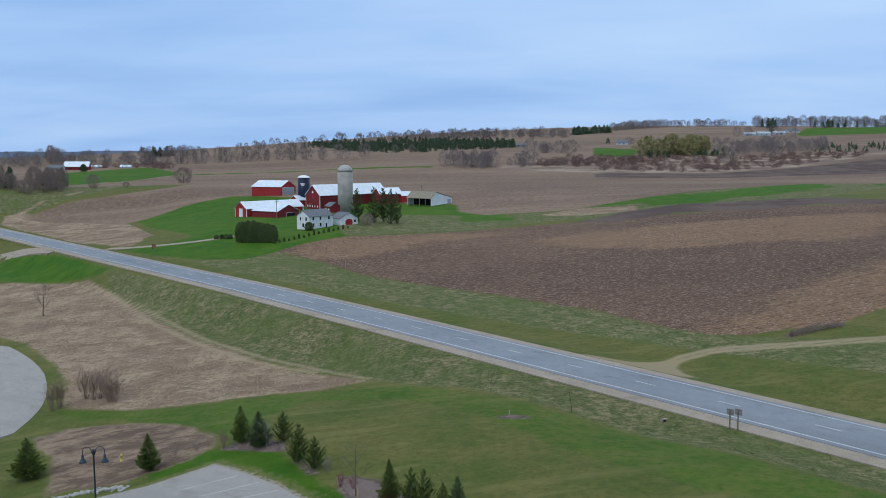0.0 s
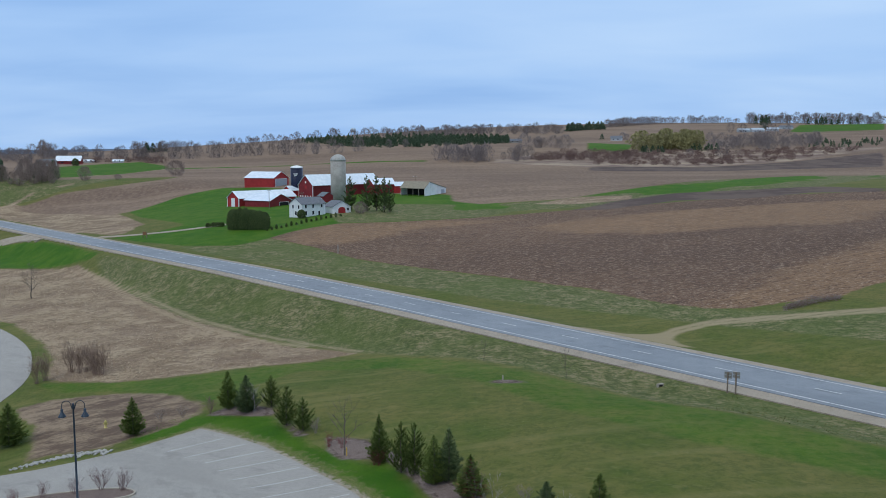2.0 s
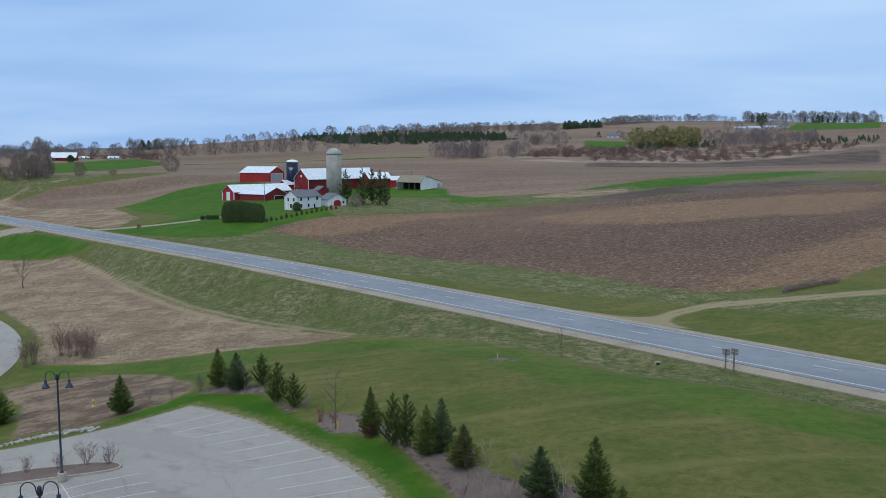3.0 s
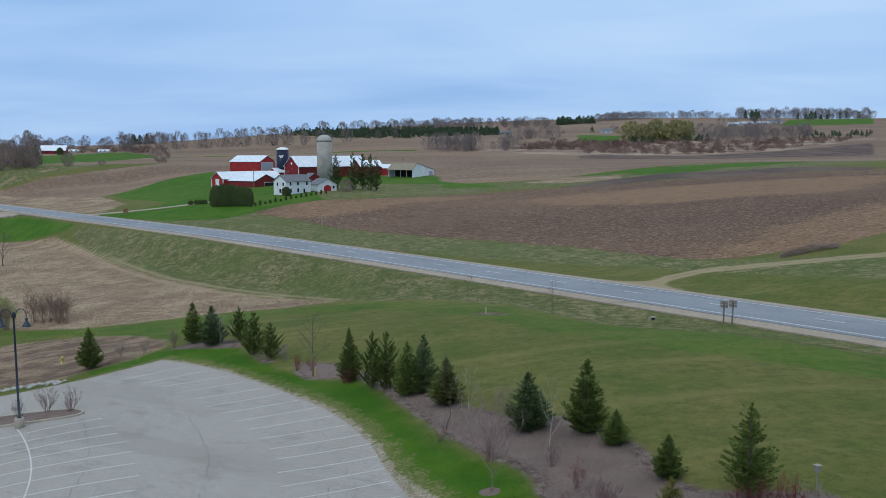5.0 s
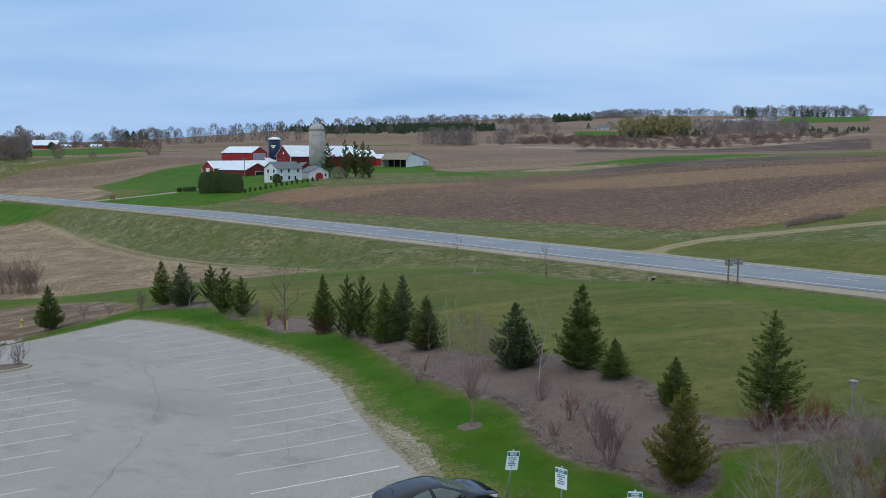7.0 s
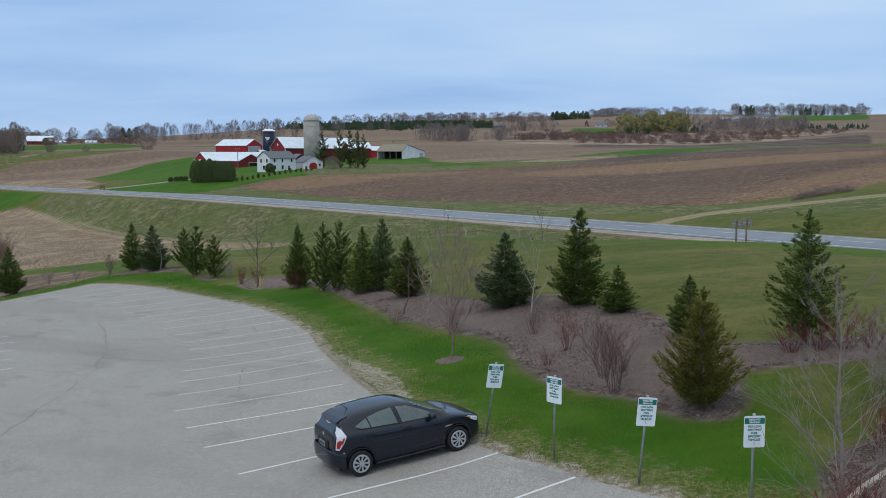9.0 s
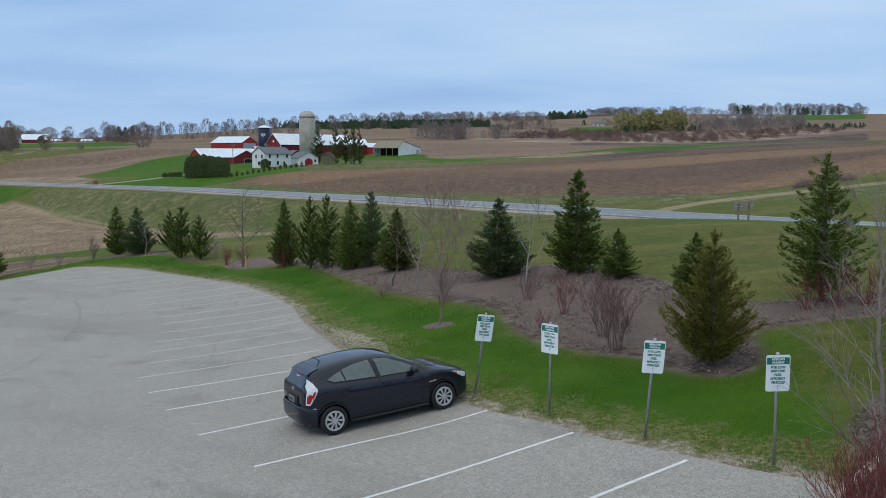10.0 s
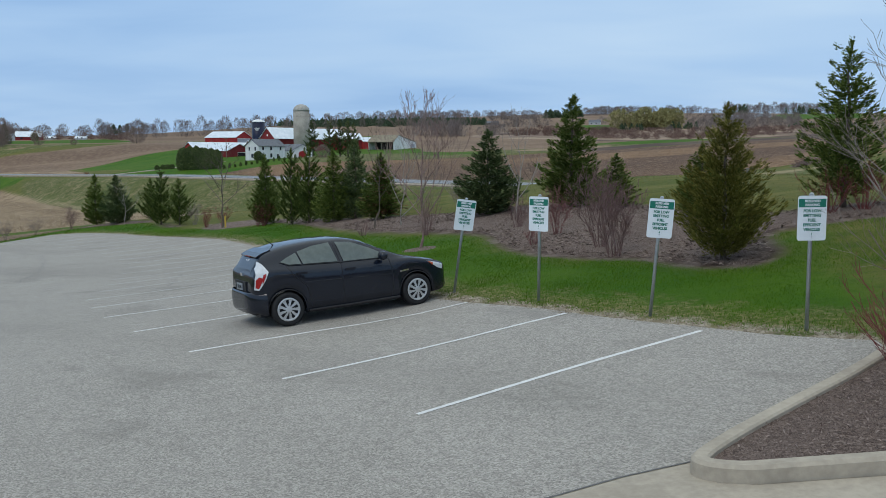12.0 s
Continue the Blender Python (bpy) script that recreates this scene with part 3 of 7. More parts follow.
LEFT_FIELD = [(-232.4, 411.9), (-219.4, 440.3), (-180.4, 481.3), (-178.4, 564), (-97.05, 697), (90.01, 636), (398.1, 727), (478.5, 739), (286.5, 592), (184.4, 492.8), (117.1, 425.8), (63.73, 364.7), (35.38, 334.8), (1.88, 325.8), (-8.96, 338.9), (-10.44, 371),
              (-32.81, 380), (-49.3, 394.9), (-82.95, 406.5), (-115.9, 429), (-131.4, 437.1), (-151, 420.1), (-161.4, 381.8), (-166.7, 373.5), (-202.1, 392.7)]
STRAW_VERGE = [(-240.5, 412.5), (-224.9, 416.4), (-153, 342.6), (-127.6, 301.6), (-126.9, 286.8), (-134.9, 292.1), (-196.7, 358.2), (-229.5, 391.3)]
MEADOW = [(-138.6, 225.5), (-124.5, 218), (-105.9, 205.8), (-92.39, 188.8), (-68.65, 155.2), (-53.71, 134.7), (-40.4, 119), (-27.93, 103.7), (-20.65, 99.53), (-17.08, 96.54), (-22.51, 92.05),
          (-32.52, 90.29), (-40.66, 88.1), (-48.19, 88.87), (-56.79, 92.43), (-58.96, 94.24), (-61.97, 100.5), (-64.74, 107.2), (-73.22, 121), (-88.3, 140.4), (-125.3, 171.8), (-170.6, 202.5)]
BASIN = [(-56.2, 80.7), (-53.3, 82.6), (-47.7, 82.8), (-42.3, 81.7), (-36.3, 78.3), (-31.1, 72.2), (-30.4, 68), (-32.2, 64.5), (-35.4, 62.2), (-36.6, 60.6), (-43.2, 60.7), (-44.1, 59.6), (-46.8, 66.1), (-49.4, 72.1), (-53.5, 76.3)]
LUSH_CORNER = [(-162.5, 270.5), (-132.2, 244.1), (-101.8, 209.4), (-100.2, 204.2), (-111.4, 211.2), (-139.3, 228.1), (-186.4, 248.2)]
LUSH_LOT = [(6.5, 10.4), (5.2, 11.3), (4.6, 11.95), (2.5, 13.85), (-0.27, 17.38), (-3.12, 23.56), (-5.36, 30.33), (-8.1, 38.34), (-13.63, 47.08), (-20.44, 55.59), (-28.28, 62.46), (-33.66, 59.38),
            (-35.63, 62.89), (-32.01, 68.55), (-28.32, 66.93), (-22.06, 64.71), (-15.18, 54.21), (-10.56, 49.14), (-8.1, 48.67), (-5.05, 40.35), (-2.41, 32.89), (0.34, 28.31), (1.91, 25.92),
            (2.48, 21.96), (3.86, 19.18), (5.83, 17.7), (8.1, 19.21), (9.48, 18.62), (8.11, 15.02), (7.92, 12.06)]
LUSH_BAND = [(-61.21, 93.88), (-57.21, 91.79), (-40.67, 87.63), (-22.52, 91.4), (-12.45, 92.28), (-3.6, 85), (9, 71.5), (17.5, 60), (24.5, 51.5), (30, 46.5), (46, 30), (41, 25), (25, 38.5), (14.5, 45.5), (5, 57.8), (-2.5, 71.5), (-11.55, 82.74), (-23.3, 85.27), (-30.46, 71.37), (-35.37, 77.37), (-44.32, 82.59), (-54.36, 85.95)]
VERGE = [(-101.9, 208.9), (-56.75, 159.6), (-19.02, 117), (28.66, 63.71), (69.94, 18.29), (110, -30), (64.5, 10), (31, 46), (25.8, 50.8), (19, 59.5), (10, 71.5), (-3.2, 86.2), (-12.16, 93.01), (-20.17, 99.04), (-40.41, 118.5), (-53.73, 134.2), (-68.67, 154.7), (-92.41, 188.4)]
VERGE_FAR = [(-108.9, 261.6), (-55.23, 200.9), (22.37, 112.7), (74.68, 51.54), (140, -10), (165.1, 51.28), (63.64, 95.11), (38.81, 107.1), (28.66, 118.3), (20.27, 137.2), (5.58, 157.4), (-11.81, 176.8), (-30.03, 196.9),
             (-46.08, 223.7), (-64.66, 248.8), (-72.59, 237.6), (-90.19, 243.2)]
FAR_FIELDS = [[(-344.1, 902), (-263.4, 970), (-161.5, 917), (-64.89, 760), (-31.77, 705), (-87.37, 715), (-223.6, 824)],
              [(161.2, 1114), (244.2, 1555), (576, 1735), (537, 1599), (350.8, 1288)], [(664, 1443), (734, 1664), (1098, 1697), (1253, 1717)]]
FAR_GREENS = [[(-257.7, 506), (-332.6, 659), (-324.7, 696), (-316.2, 733), (-302.6, 765), (-251.3, 690), (-239.2, 653), (-236.4, 564), (-245.2, 519)],
              [(490.3, 1342), (618, 1638), (798, 1694), (685, 1450), (585, 1405)],
              [(111.3, 810), (145.2, 810), (171.5, 907), (137.9, 1007)],
              [(-235, 640), (-190, 670), (-131, 697), (-66, 707), (-37, 704), (-37, 716), (-66, 719), (-131, 709), (-190, 682), (-238, 655)]]
GREEN_PATCHES = [[(62.1, 364.2), (83.5, 385), (109.4, 388.2), (189.2, 491.6), (198.1, 464.4), (144.6, 376.9), (115.8, 362.2), (88.4, 340.1), (67.3, 338)],
                 [(-10.7, 359.8), (1.5, 351.1), (16.3, 355.9), (28.9, 361.9), (13, 310.4), (1, 298.2), (-9.2, 289.1)],
                 [(38.5, 359.3), (54.5, 367.9), (76.1, 389.7), (96.6, 399), (93.3, 359.2), (75.2, 347.6), (55.5, 342.9), (39.4, 345.1)],
                 [(100.7, 388.4), (132.6, 430), (182.8, 508), (222.3, 548), (190.4, 460), (147.5, 399.4), (119.8, 362.6), (100.8, 355.4)],
                 [(267.9, 595), (294.8, 613), (212.9, 438), (206.7, 445)]]
SANDY = [[(15.8, 239.2), (42.4, 219.9), (67.4, 214.8), (89, 209.4), (113.6, 226.3), (165, 276.7), (105.9, 278.7), (66.9, 280.6), (32.5, 261.3)],
         [(-64, 243), (-48.2, 267), (-10.7, 271), (12.6, 267.1), (-12.8, 255.1), (-40.1, 229.3)], [(120, 190), (84.2, 163.3), (53.4, 132.9), (32.6, 117.1), (44, 106.6), (58, 112), (110, 120)]]
FIELD_PATH = [(-255.1, 500), (-245.2, 517), (-237, 562), (-236, 642), (-217.4, 670), (-192.6, 680)]
SCRUB = [(18.61, 685), (89.45, 650), (180, 662), (257.2, 708), (370.9, 819), (412.5, 865), (429.3, 901), (271.1, 839), (110.5, 805), (57.26, 775), (19.89, 724)]
DARK_FIELD = [(83.36, 605), (163.2, 600), (316.6, 660), (384.3, 806), (255.5, 702), (178.1, 655), (89.45, 650)]
WHEEL_TRACKS = [[(-105, 204.9), (-74.08, 165.1), (-51.76, 134.1), (-36.52, 116.2), (-24.97, 104.9), (-17.26, 97.93)], [(-103.3, 202.3), (-75.67, 162.6), (-53.31, 132), (-38.53, 114.4), (-25.97, 103.5)]]
FIELD_DRIVE = [(20.79, 95.33), (26.71, 100.9), (32.05, 103.2), (38.56, 102.1), (45.46, 100.4), (53.67, 99.16), (80.54, 98.84)]
ISLAND = [(-60.17, 50.1), (-39.91, 49.47), (-32.89, 48.39), (-30.25, 47.79), (-28.54, 46.73), (-28.35, 45.64), (-30.07, 45.41), (-34.54, 45.88), (-42, 46.97), (-60.2, 48.08)]
CURB_BED = [(3.08, 6.83), (3.25, 7.02), (3.62, 7.39), (4.42, 8.1), (5.35, 8.89), (6.17, 9.68), (8.9, 12.3), (13.9, 14.1), (24, 12.2), (24, 5.3), (5, 6.36), (4.1, 6.415), (3.66, 6.44), (3.34, 6.445), (3.11, 6.555), (3.04, 6.63), (3.015, 6.72)]
MULCH_MAIN = [(-14.97, 56.74), (-14.3, 53.19), (-12.83, 50.59), (-10.66, 49.83), (-8.98, 49.09), (-6.81, 44.94), (-4.07, 38.55), (-2.31, 33.98), (-0.74, 30.69), (1.32, 27.61), (2.1, 25.92),
              (2.38, 22.56), (3.07, 20.67), (4.16, 19.18), (5.04, 18.59), (5.54, 17.19), (6.13, 16.2), (6.92, 16.01), (7.61, 16.81), (7.8, 18.61), (8.49, 19.41), (9.87, 19.03), (11.86, 18.65), (13.84, 18.57), (13.83, 20.56), (11.35, 21.03),
              (9.27, 21.81), (8.18, 23.58), (7.7, 27.91), (6.82, 29.68), (4.75, 33.62), (1.71, 34.63), (-1.52, 39), (-5.06, 45.04), (-8.39, 50.24), (-11.33, 54.65)]
MULCH_RIGHT = [(6.25, 9.74), (6.74, 10.45), (7.23, 11.65), (7.62, 12.65), (8.31, 13.36), (9.7, 13.97), (11.88, 14.66), (17.86, 14.91), (21.91, 12.17), (13.91, 11.12), (8.43, 9.67), (6.74, 9.45)]
MULCH_LEFT = [(-29.02, 66.96), (-24.54, 65.11), (-21.56, 64.4), (-16.85, 57.79), (-18.14, 57.74), (-20.09, 61.81), (-22.53, 67.15), (-26.48, 69.74)]

# ---------------------------------------------------------------- the ground, one sheet


def spaced(lo, a, b, hi, step, grow):
    out = list(np.arange(a, b, step))
    d = step
    while out[-1] < hi:
        d *= grow
        out.append(out[-1] + d)
    d = step
    while out[0] > lo:
        d *= grow
        out.insert(0, out[0] - d)
    return np.array(out)


def build_ground():
    xs, ys = spaced(-3300, -70, 62, 3300, .8, 1.045), spaced(-160, 2, 125, 4700, .8, 1.03)
    gx, gy = np.meshgrid(xs, ys)
    z = ground(gx, gy)
    sunk = np.maximum(signed(LOT_OUTLINE, gx, gy), signed(ROUND_LOT, gx, gy))
    z -= .25 * smooth(.2, 1.4, sunk)
    s, d = along_road(gx, gy)
    ny, nx = gx.shape
    idx = np.arange(nx * ny).reshape(ny, nx)
    faces = np.stack([idx[:-1, :-1], idx[:-1, 1:], idx[1:, 1:], idx[1:, :-1]], -1).reshape(-1, 4)
    me = bpy.data.meshes.new("ground")
    me.from_pydata(np.stack([gx, gy, z], -1).reshape(-1, 3).tolist(), [], faces.tolist())
    me.materials.append(LAND)
    me.polygons.foreach_set("use_smooth", [True] * len(me.polygons))

    def layer(name, value):
        a = me.attributes.new(name, "FLOAT", "POINT")
        a.data.foreach_set("value", np.clip(value, -40, 40).ravel().astype(np.float32))

    def most(*polys):
        out = np.full(gx.shape, -40.0)
        for p in polys:
            out = np.maximum(out, signed(p, gx, gy))
        return out

    mulch = most(MULCH_MAIN, MULCH_LEFT)
    patches = most(*GREEN_PATCHES) - 2.5 + 4 * np.sin(gx * .11 + gy * .03) * np.sin(gy * .06) + 2.5 * np.sin(gx * .31 - gy * .17)
    lush = np.maximum(most(FARM_LAWN, LUSH_CORNER, *FAR_GREENS), np.minimum(signed(LUSH_BAND, gx, gy) - .6, .05))
    lush = np.maximum(np.maximum(lush, patches), np.minimum(signed(LUSH_LOT, gx, gy) - .35, -mulch))
    layer("lush", lush)
    layer("verge", np.minimum(most(VERGE, VERGE_FAR, GREEN_STRIP, WEST_VERGE), -np.maximum(patches, most(*FAR_GREENS))))
    layer("meadow", most(MEADOW, STRAW_VERGE, BASIN, *STRAW_WEST))
    layer("basin", most(BASIN))
    layer("soil", most(BIG_FIELD))
    far = np.hypot(gx, gy + 60) - 600
    layer("stubble", np.minimum(np.maximum(most(LEFT_FIELD, *FAR_FIELDS), far), -most(*FAR_GREENS) - 2))
    layer("sandy", most(*SANDY))
    layer("dark_soil", most(DARK_STRIP, DARK_FIELD))
    layer("scrub", most(SCRUB))
    track = np.full(gx.shape, -40.0)
    for p in WHEEL_TRACKS:
        track = np.maximum(track, .55 - to_line(p, gx, gy))
    for off in (-.85, .85):
        track = np.maximum(track, .7 - to_line([(x, y + off) for x, y in FIELD_DRIVE], gx, gy))
    track = np.maximum(track, 2.2 - to_line(FIELD_PATH, gx, gy))
    layer("track", np.maximum(track, most(APRON)))
    washout = .75 * np.exp(-((gy - 23.5) / 3.2) ** 2) * smooth(6, 2, np.abs(gx + 3))
    layer("grit", .58 + washout - to_line(LOT_EDGE + [(-31, 60.2), (-34, 57.8), (-38.5, 56.2), (-46, 55.4)], gx, gy))
    layer("bare", np.maximum(np.maximum(mulch + .1, signed(MULCH_RIGHT, gx, gy)), .9 - np.hypot((gx - 1.6) * .5, gy - 69.4)))
    ob = new("ground", me)
    return tagged(ob, "rolling farmland of spring grass, ploughed soil and dry meadow", "ground", kind="structure")


build_ground()


def drape(name, poly, lift, material, label, category, spacing=1.5, skirt=.3, extra=None):
    """A sheet with turned-down rim laid over the ground inside an outline."""
    from mathutils.geometry import delaunay_2d_cdt
    rim = []
    for i, a in enumerate(poly):
        b = poly[(i + 1) % len(poly)]
        k = max(1, int(math.hypot(b[0] - a[0], b[1] - a[1]) / spacing))
        rim += [(a[0] + (b[0] - a[0]) * j / k, a[1] + (b[1] - a[1]) * j / k) for j in range(k)]
    p = np.array(rim)
    gx, gy = np.meshgrid(np.arange(p[:, 0].min(), p[:, 0].max(), spacing), np.arange(p[:, 1].min(), p[:, 1].max(), spacing))
    keep = signed(rim, gx, gy) > spacing * .4
    pts = rim + list(zip(gx[keep], gy[keep]))
    n = len(rim)
    v, _, f, *_ = delaunay_2d_cdt([Vector(q) for q in pts], [], [list(range(n))], 1, 1e-5)
    x, y = np.array([q[0] for q in v]), np.array([q[1] for q in v])
    z = ground(x, y) + (lift(x, y) if callable(lift) else lift)
    verts = list(zip(x, y, z))
    faces = [list(q) for q in f]
    edge = {}
    for q in faces:
        for a, b in zip(q, q[1:] + q[:1]):
            edge[(a, b)] = edge.get((a, b), 0) + 1
    low = {}
    for a, b in [e for e in edge if (e[1], e[0]) not in edge]:
        for i in (a, b):
            if i not in low:
                low[i] = len(verts)
                verts.append((verts[i][0], verts[i][1], verts[i][2] - skirt))
        faces.append([b, a, low[a], low[b]])
    ob = new(name, mesh_of(name, verts, faces, [material]))
    return tagged(ob, label, category, kind="structure")


drape("parking_lot", LOT_OUTLINE, .03, LOT, "pale worn asphalt car park with cracks and faded lines", "parking lot", .6)
drape("parking_lot", rounded(ROUND_LOT, 1), .05, LOT, "rounded grey asphalt turning area beyond the dry meadow", "parking lot", 2.5)


# ---------------------------------------------------------------- the road
def strip(name, d0, d1, s0, s1, lift, material, label="", category="", parent=None, step=4.0, crown=.02, kind="structure", skirt=.2, fade=None):
    """A band along the road between two offsets from its middle."""
    n = max(1, int(abs(s1 - s0) / step))
    verts, faces = [], []
    for i in range(n + 1):
        s = s0 + (s1 - s0) * i / n
        zz = float(road_z(s)) + lift
        for d, drop in ((d0, skirt), (d0, 0), (d1, 0), (d1, skirt)):
            verts.append((ROAD_AT[0] + ROAD_DIR[0] * s + ROAD_NORMAL[0] * d, ROAD_AT[1] + ROAD_DIR[1] * s + ROAD_NORMAL[1] * d,
                          zz - crown * max(0, abs(d)) - drop))
        if i:
            a = 4 * i
            faces += [(a - 4 + k, a - 3 + k, a + 1 + k, a + k) for k in range(3)]
    ob = new(name, mesh_of(name, verts, faces, [material]))
    ob.parent = parent
    return tagged(ob, label, category, kind=kind) if label else ob


road = strip("road", -4.6, 4.6, -170, 580, 0, ROADTOP, "two-lane blue-grey asphalt country road", "road")
strip("gravel_shoulder", -6.8, -4.57, -170, 580, -.02, GRAVEL, "pale gravel shoulder beside the asphalt road", "shoulder", crown=.03, skirt=.5)
strip("gravel_shoulder", 4.57, 6.5, -170, 580, -.02, GRAVEL, "pale gravel shoulder beside the asphalt road", "shoulder", crown=.03, skirt=.5)
for d in (-3.75, 3.75):
    strip("edge_line", d - .07, d + .07, -170, 470, .006, PAINT, parent=road, skirt=.004)
for i in range(36):
    strip("lane_dash", -.06, .06, -92 + 11.47 * i, -89.2 + 11.47 * i, .006, PAINT, parent=road, skirt=.004)


def lane(name, path, width, lift, material, label, category, spacing=2.0):
    """A narrow draped way along a line."""
    left, right = [], []
    for i, p in enumerate(path):
        a, b = path[max(0, i - 1)], path[min(len(path) - 1, i + 1)]
        dx, dy = b[0] - a[0], b[1] - a[1]
        l = math.hypot(dx, dy)
        w = width(i) if callable(width) else width
        left.append((p[0] - dy / l * w / 2, p[1] + dx / l * w / 2))
        right.append((p[0] + dy / l * w / 2, p[1] - dx / l * w / 2))
    return drape(name, right + left[::-1], lift, material, label, category, spacing, .9)


lane("farm_drive", rounded([(-135.3, 286.7), (-126.2, 282.8), (-109.5, 280.2), (-92.61, 283.7), (-83.17, 288.1), (-75.55, 295)], 2, False), 3.6, .12, GRAVEL, "pale gravel drive to the farmyard", "drive")
lane("side_road", rounded([(-137.5, 254.5), (-146, 260.2), (-152.5, 264.6), (-165.9, 274.1), (-228, 318), (-290, 362)], 2, False), lambda i: max(3.9, 8.0 - .55 * i), .16, GRAVEL, "pale gravel side road joining the country road", "road", 3.0)


# ---------------------------------------------------------------- the farm
def building(name, corner, turn, length, width, eave, ridge, wall, roof, label, category, over=.5, doors=(), windows=(), base=None, trim=True, axis="x", sink=1.2, size=1.0):
    """A gabled building. corner: the near corner in plan; x runs along the ridge, y across; size scales the whole; doors and windows: (side, from, to, low, high, material)."""
    z = ground(*corner) if base is None else base
    ob = thing(name, pose(corner[0], corner[1], z, 0, 0, turn) @ Matrix.Scale(size, 4), label, category)
    t = .18
    for y0 in (0, width - t):
        part("wall", boxed(t, y0, -sink, length - t, y0 + t, eave), wall, ob)
    for x0 in (0, length - t):
        bm = prism(bmesh.new(), [(0, -sink), (width, -sink), (width, eave), (width / 2, ridge), (0, eave)], x0, x0 + t, "x")
        part("gable_wall", bm, wall, ob)
    rise = (ridge - eave) / (width / 2)
    th = .16
    for s in (0, 1):
        a = [(-over, eave - rise * over), (width / 2, ridge), (width / 2, ridge + th), (-over, eave - rise * over + th)]
        if s:
            a = [(width - p[0], p[1]) for p in a][::-1]
        bm = prism(bmesh.new(), a, -over, length + over, "x")
        part("roof_slope", bm, roof, ob)
    for side, a, b, lo, hi, m in (*doors, *windows):
        d = .05
        dims = {"front": (a, -d, lo, b, .06, hi), "back": (a, width - .06, lo, b, width + d, hi), "left": (-d, a, lo, .06, b, hi), "right": (length - .06, a, lo, length + d, b, hi)}[side]
        is_window = (side, a, b, lo, hi, m) in windows
        w = part("window" if is_window else "door", boxed(*dims), m, ob)
        if trim:
            bm = bmesh.new()
            f, q = .14, d + .03
            for u0, u1, v0, v1 in ((a - f, b + f, hi, hi + f), (a - f, a, lo, hi), (b, b + f, lo, hi)):
                if side == "front":
                    box(bm, u0, -q, v0, u1, .02, v1)
                elif side == "back":
                    box(bm, u0, width - .02, v0, u1, width + q, v1)
                elif side == "left":
                    box(bm, -q, u0, v0, .02, u1, v1)
                else:
                    box(bm, length - .02, u0, v0, length + q, u1, v1)
            part("frame", bm, TRIM, w)
    return ob


def corner_boards(ob, length, width, eave, size=.3):
    for x in (0, length):
        for y in (0, width):
            part("corner_board", boxed(x - size / 2 - .02, y - size / 2 - .02, -.5, x + size / 2 + .02, y + size / 2 + .02, eave), TRIM, ob)


TAN_ROOF = plain("weathered_tan_roof", (.27, .235, .17), .8, vary=.2, scale=1)
house = building("farmhouse", (-61.43, 286), 52, 12.5, 7.6, 5.3, 7.7, WHITE, SHINGLE, "white two-storey farmhouse with a grey shingle roof", "house", .4,
                 doors=[("front", 8.6, 9.5, .2, 2.3, DARK)],
                 windows=[("front", 1.6, 2.6, 1, 2.5, GLASS_DARK), ("front", 5.4, 6.4, 1, 2.5, GLASS_DARK), ("front", 1.6, 2.5, 3.7, 5.0, GLASS_DARK), ("front", 5.4, 6.3, 3.7, 5.0, GLASS_DARK),
                          ("front", 10, 10.9, 3.7, 5.0, GLASS_DARK), ("left", 1.4, 2.3, 3.5, 4.9, GLASS_DARK), ("left", 4.8, 5.7, 3.5, 4.9, GLASS_DARK), ("left", 3, 4.2, .9, 2.4, GLASS_DARK)], size=0.895)
garage = building("garage", (-52.25, 297.4), 42, 8.0, 8.6, 2.7, 5.0, WHITE, SHINGLE, "small white garage with an arched red door", "garage", .35, size=0.886)
garage.matrix_world = pose(-46.1, 301, ground(-49.4, 298.8), 0, 0, 128) @ Matrix.Scale(.883, 4)
barn_front = building("barn", (-98.97, 342.5), 47, 33, 10, 4.3, 7.4, RED, ROOF_STEEL, "long red barn with a white steel roof and white trim", "barn", .5,
                      doors=[("left", 3.6, 6.4, 0, 4, TRIM)], base=0.76, size=0.880)
corner_boards(barn_front, 33, 10, 4.3)
# the dark panel on the right end stands for the shade inside
building("barn", (-96.24, 341.5), -33, 17, 14, 3.7, 6.6, RED_DARK, ROOF_STEEL, "low red barn with a white steel roof and an open end", "barn", .5,
                    doors=[("right", 6.0, 12, .2, 2.8, DARK)], base=0.7, size=0.879)
machine = building("machine_shed", (-119.2, 430.1), -20, 21, 17, 5.6, 9.2, RED, ROOF_STEEL, "red steel machine shed with a pale sliding door", "shed", .4,
                   doors=[("right", 2, 15, .2, 5, GREY_METAL)], base=5.95, size=0.844)
main_barn = building("barn", (-71.58, 364), 50, 48, 11.2, 7.6, 12.6, RED_DARK, ROOF_STEEL, "old dark-red gabled barn with a white roof", "barn", .6, base=2.86, size=0.861)
wing = building("barn", (-46.4, 381), 30, 13, 10, 5.2, 8.2, RED_DARK, ROOF_STEEL, "small red barn wing with a white roof", "barn", .5, base=4.81, size=0.844)
building("barn", (-36.6, 385), 30, 6.5, 7, 4.0, 6.0, RED, ROOF_STEEL, "small red shed with a white roof beside the barns", "barn", .4, base=4.89, size=0.839)
building("barn", (-83.88, 376.3), 40, 12, 9, 3.6, 5.8, RED, ROOF_STEEL, "small red shed with a white roof between barn and silo", "barn", .4, base=3.32, size=0.860)
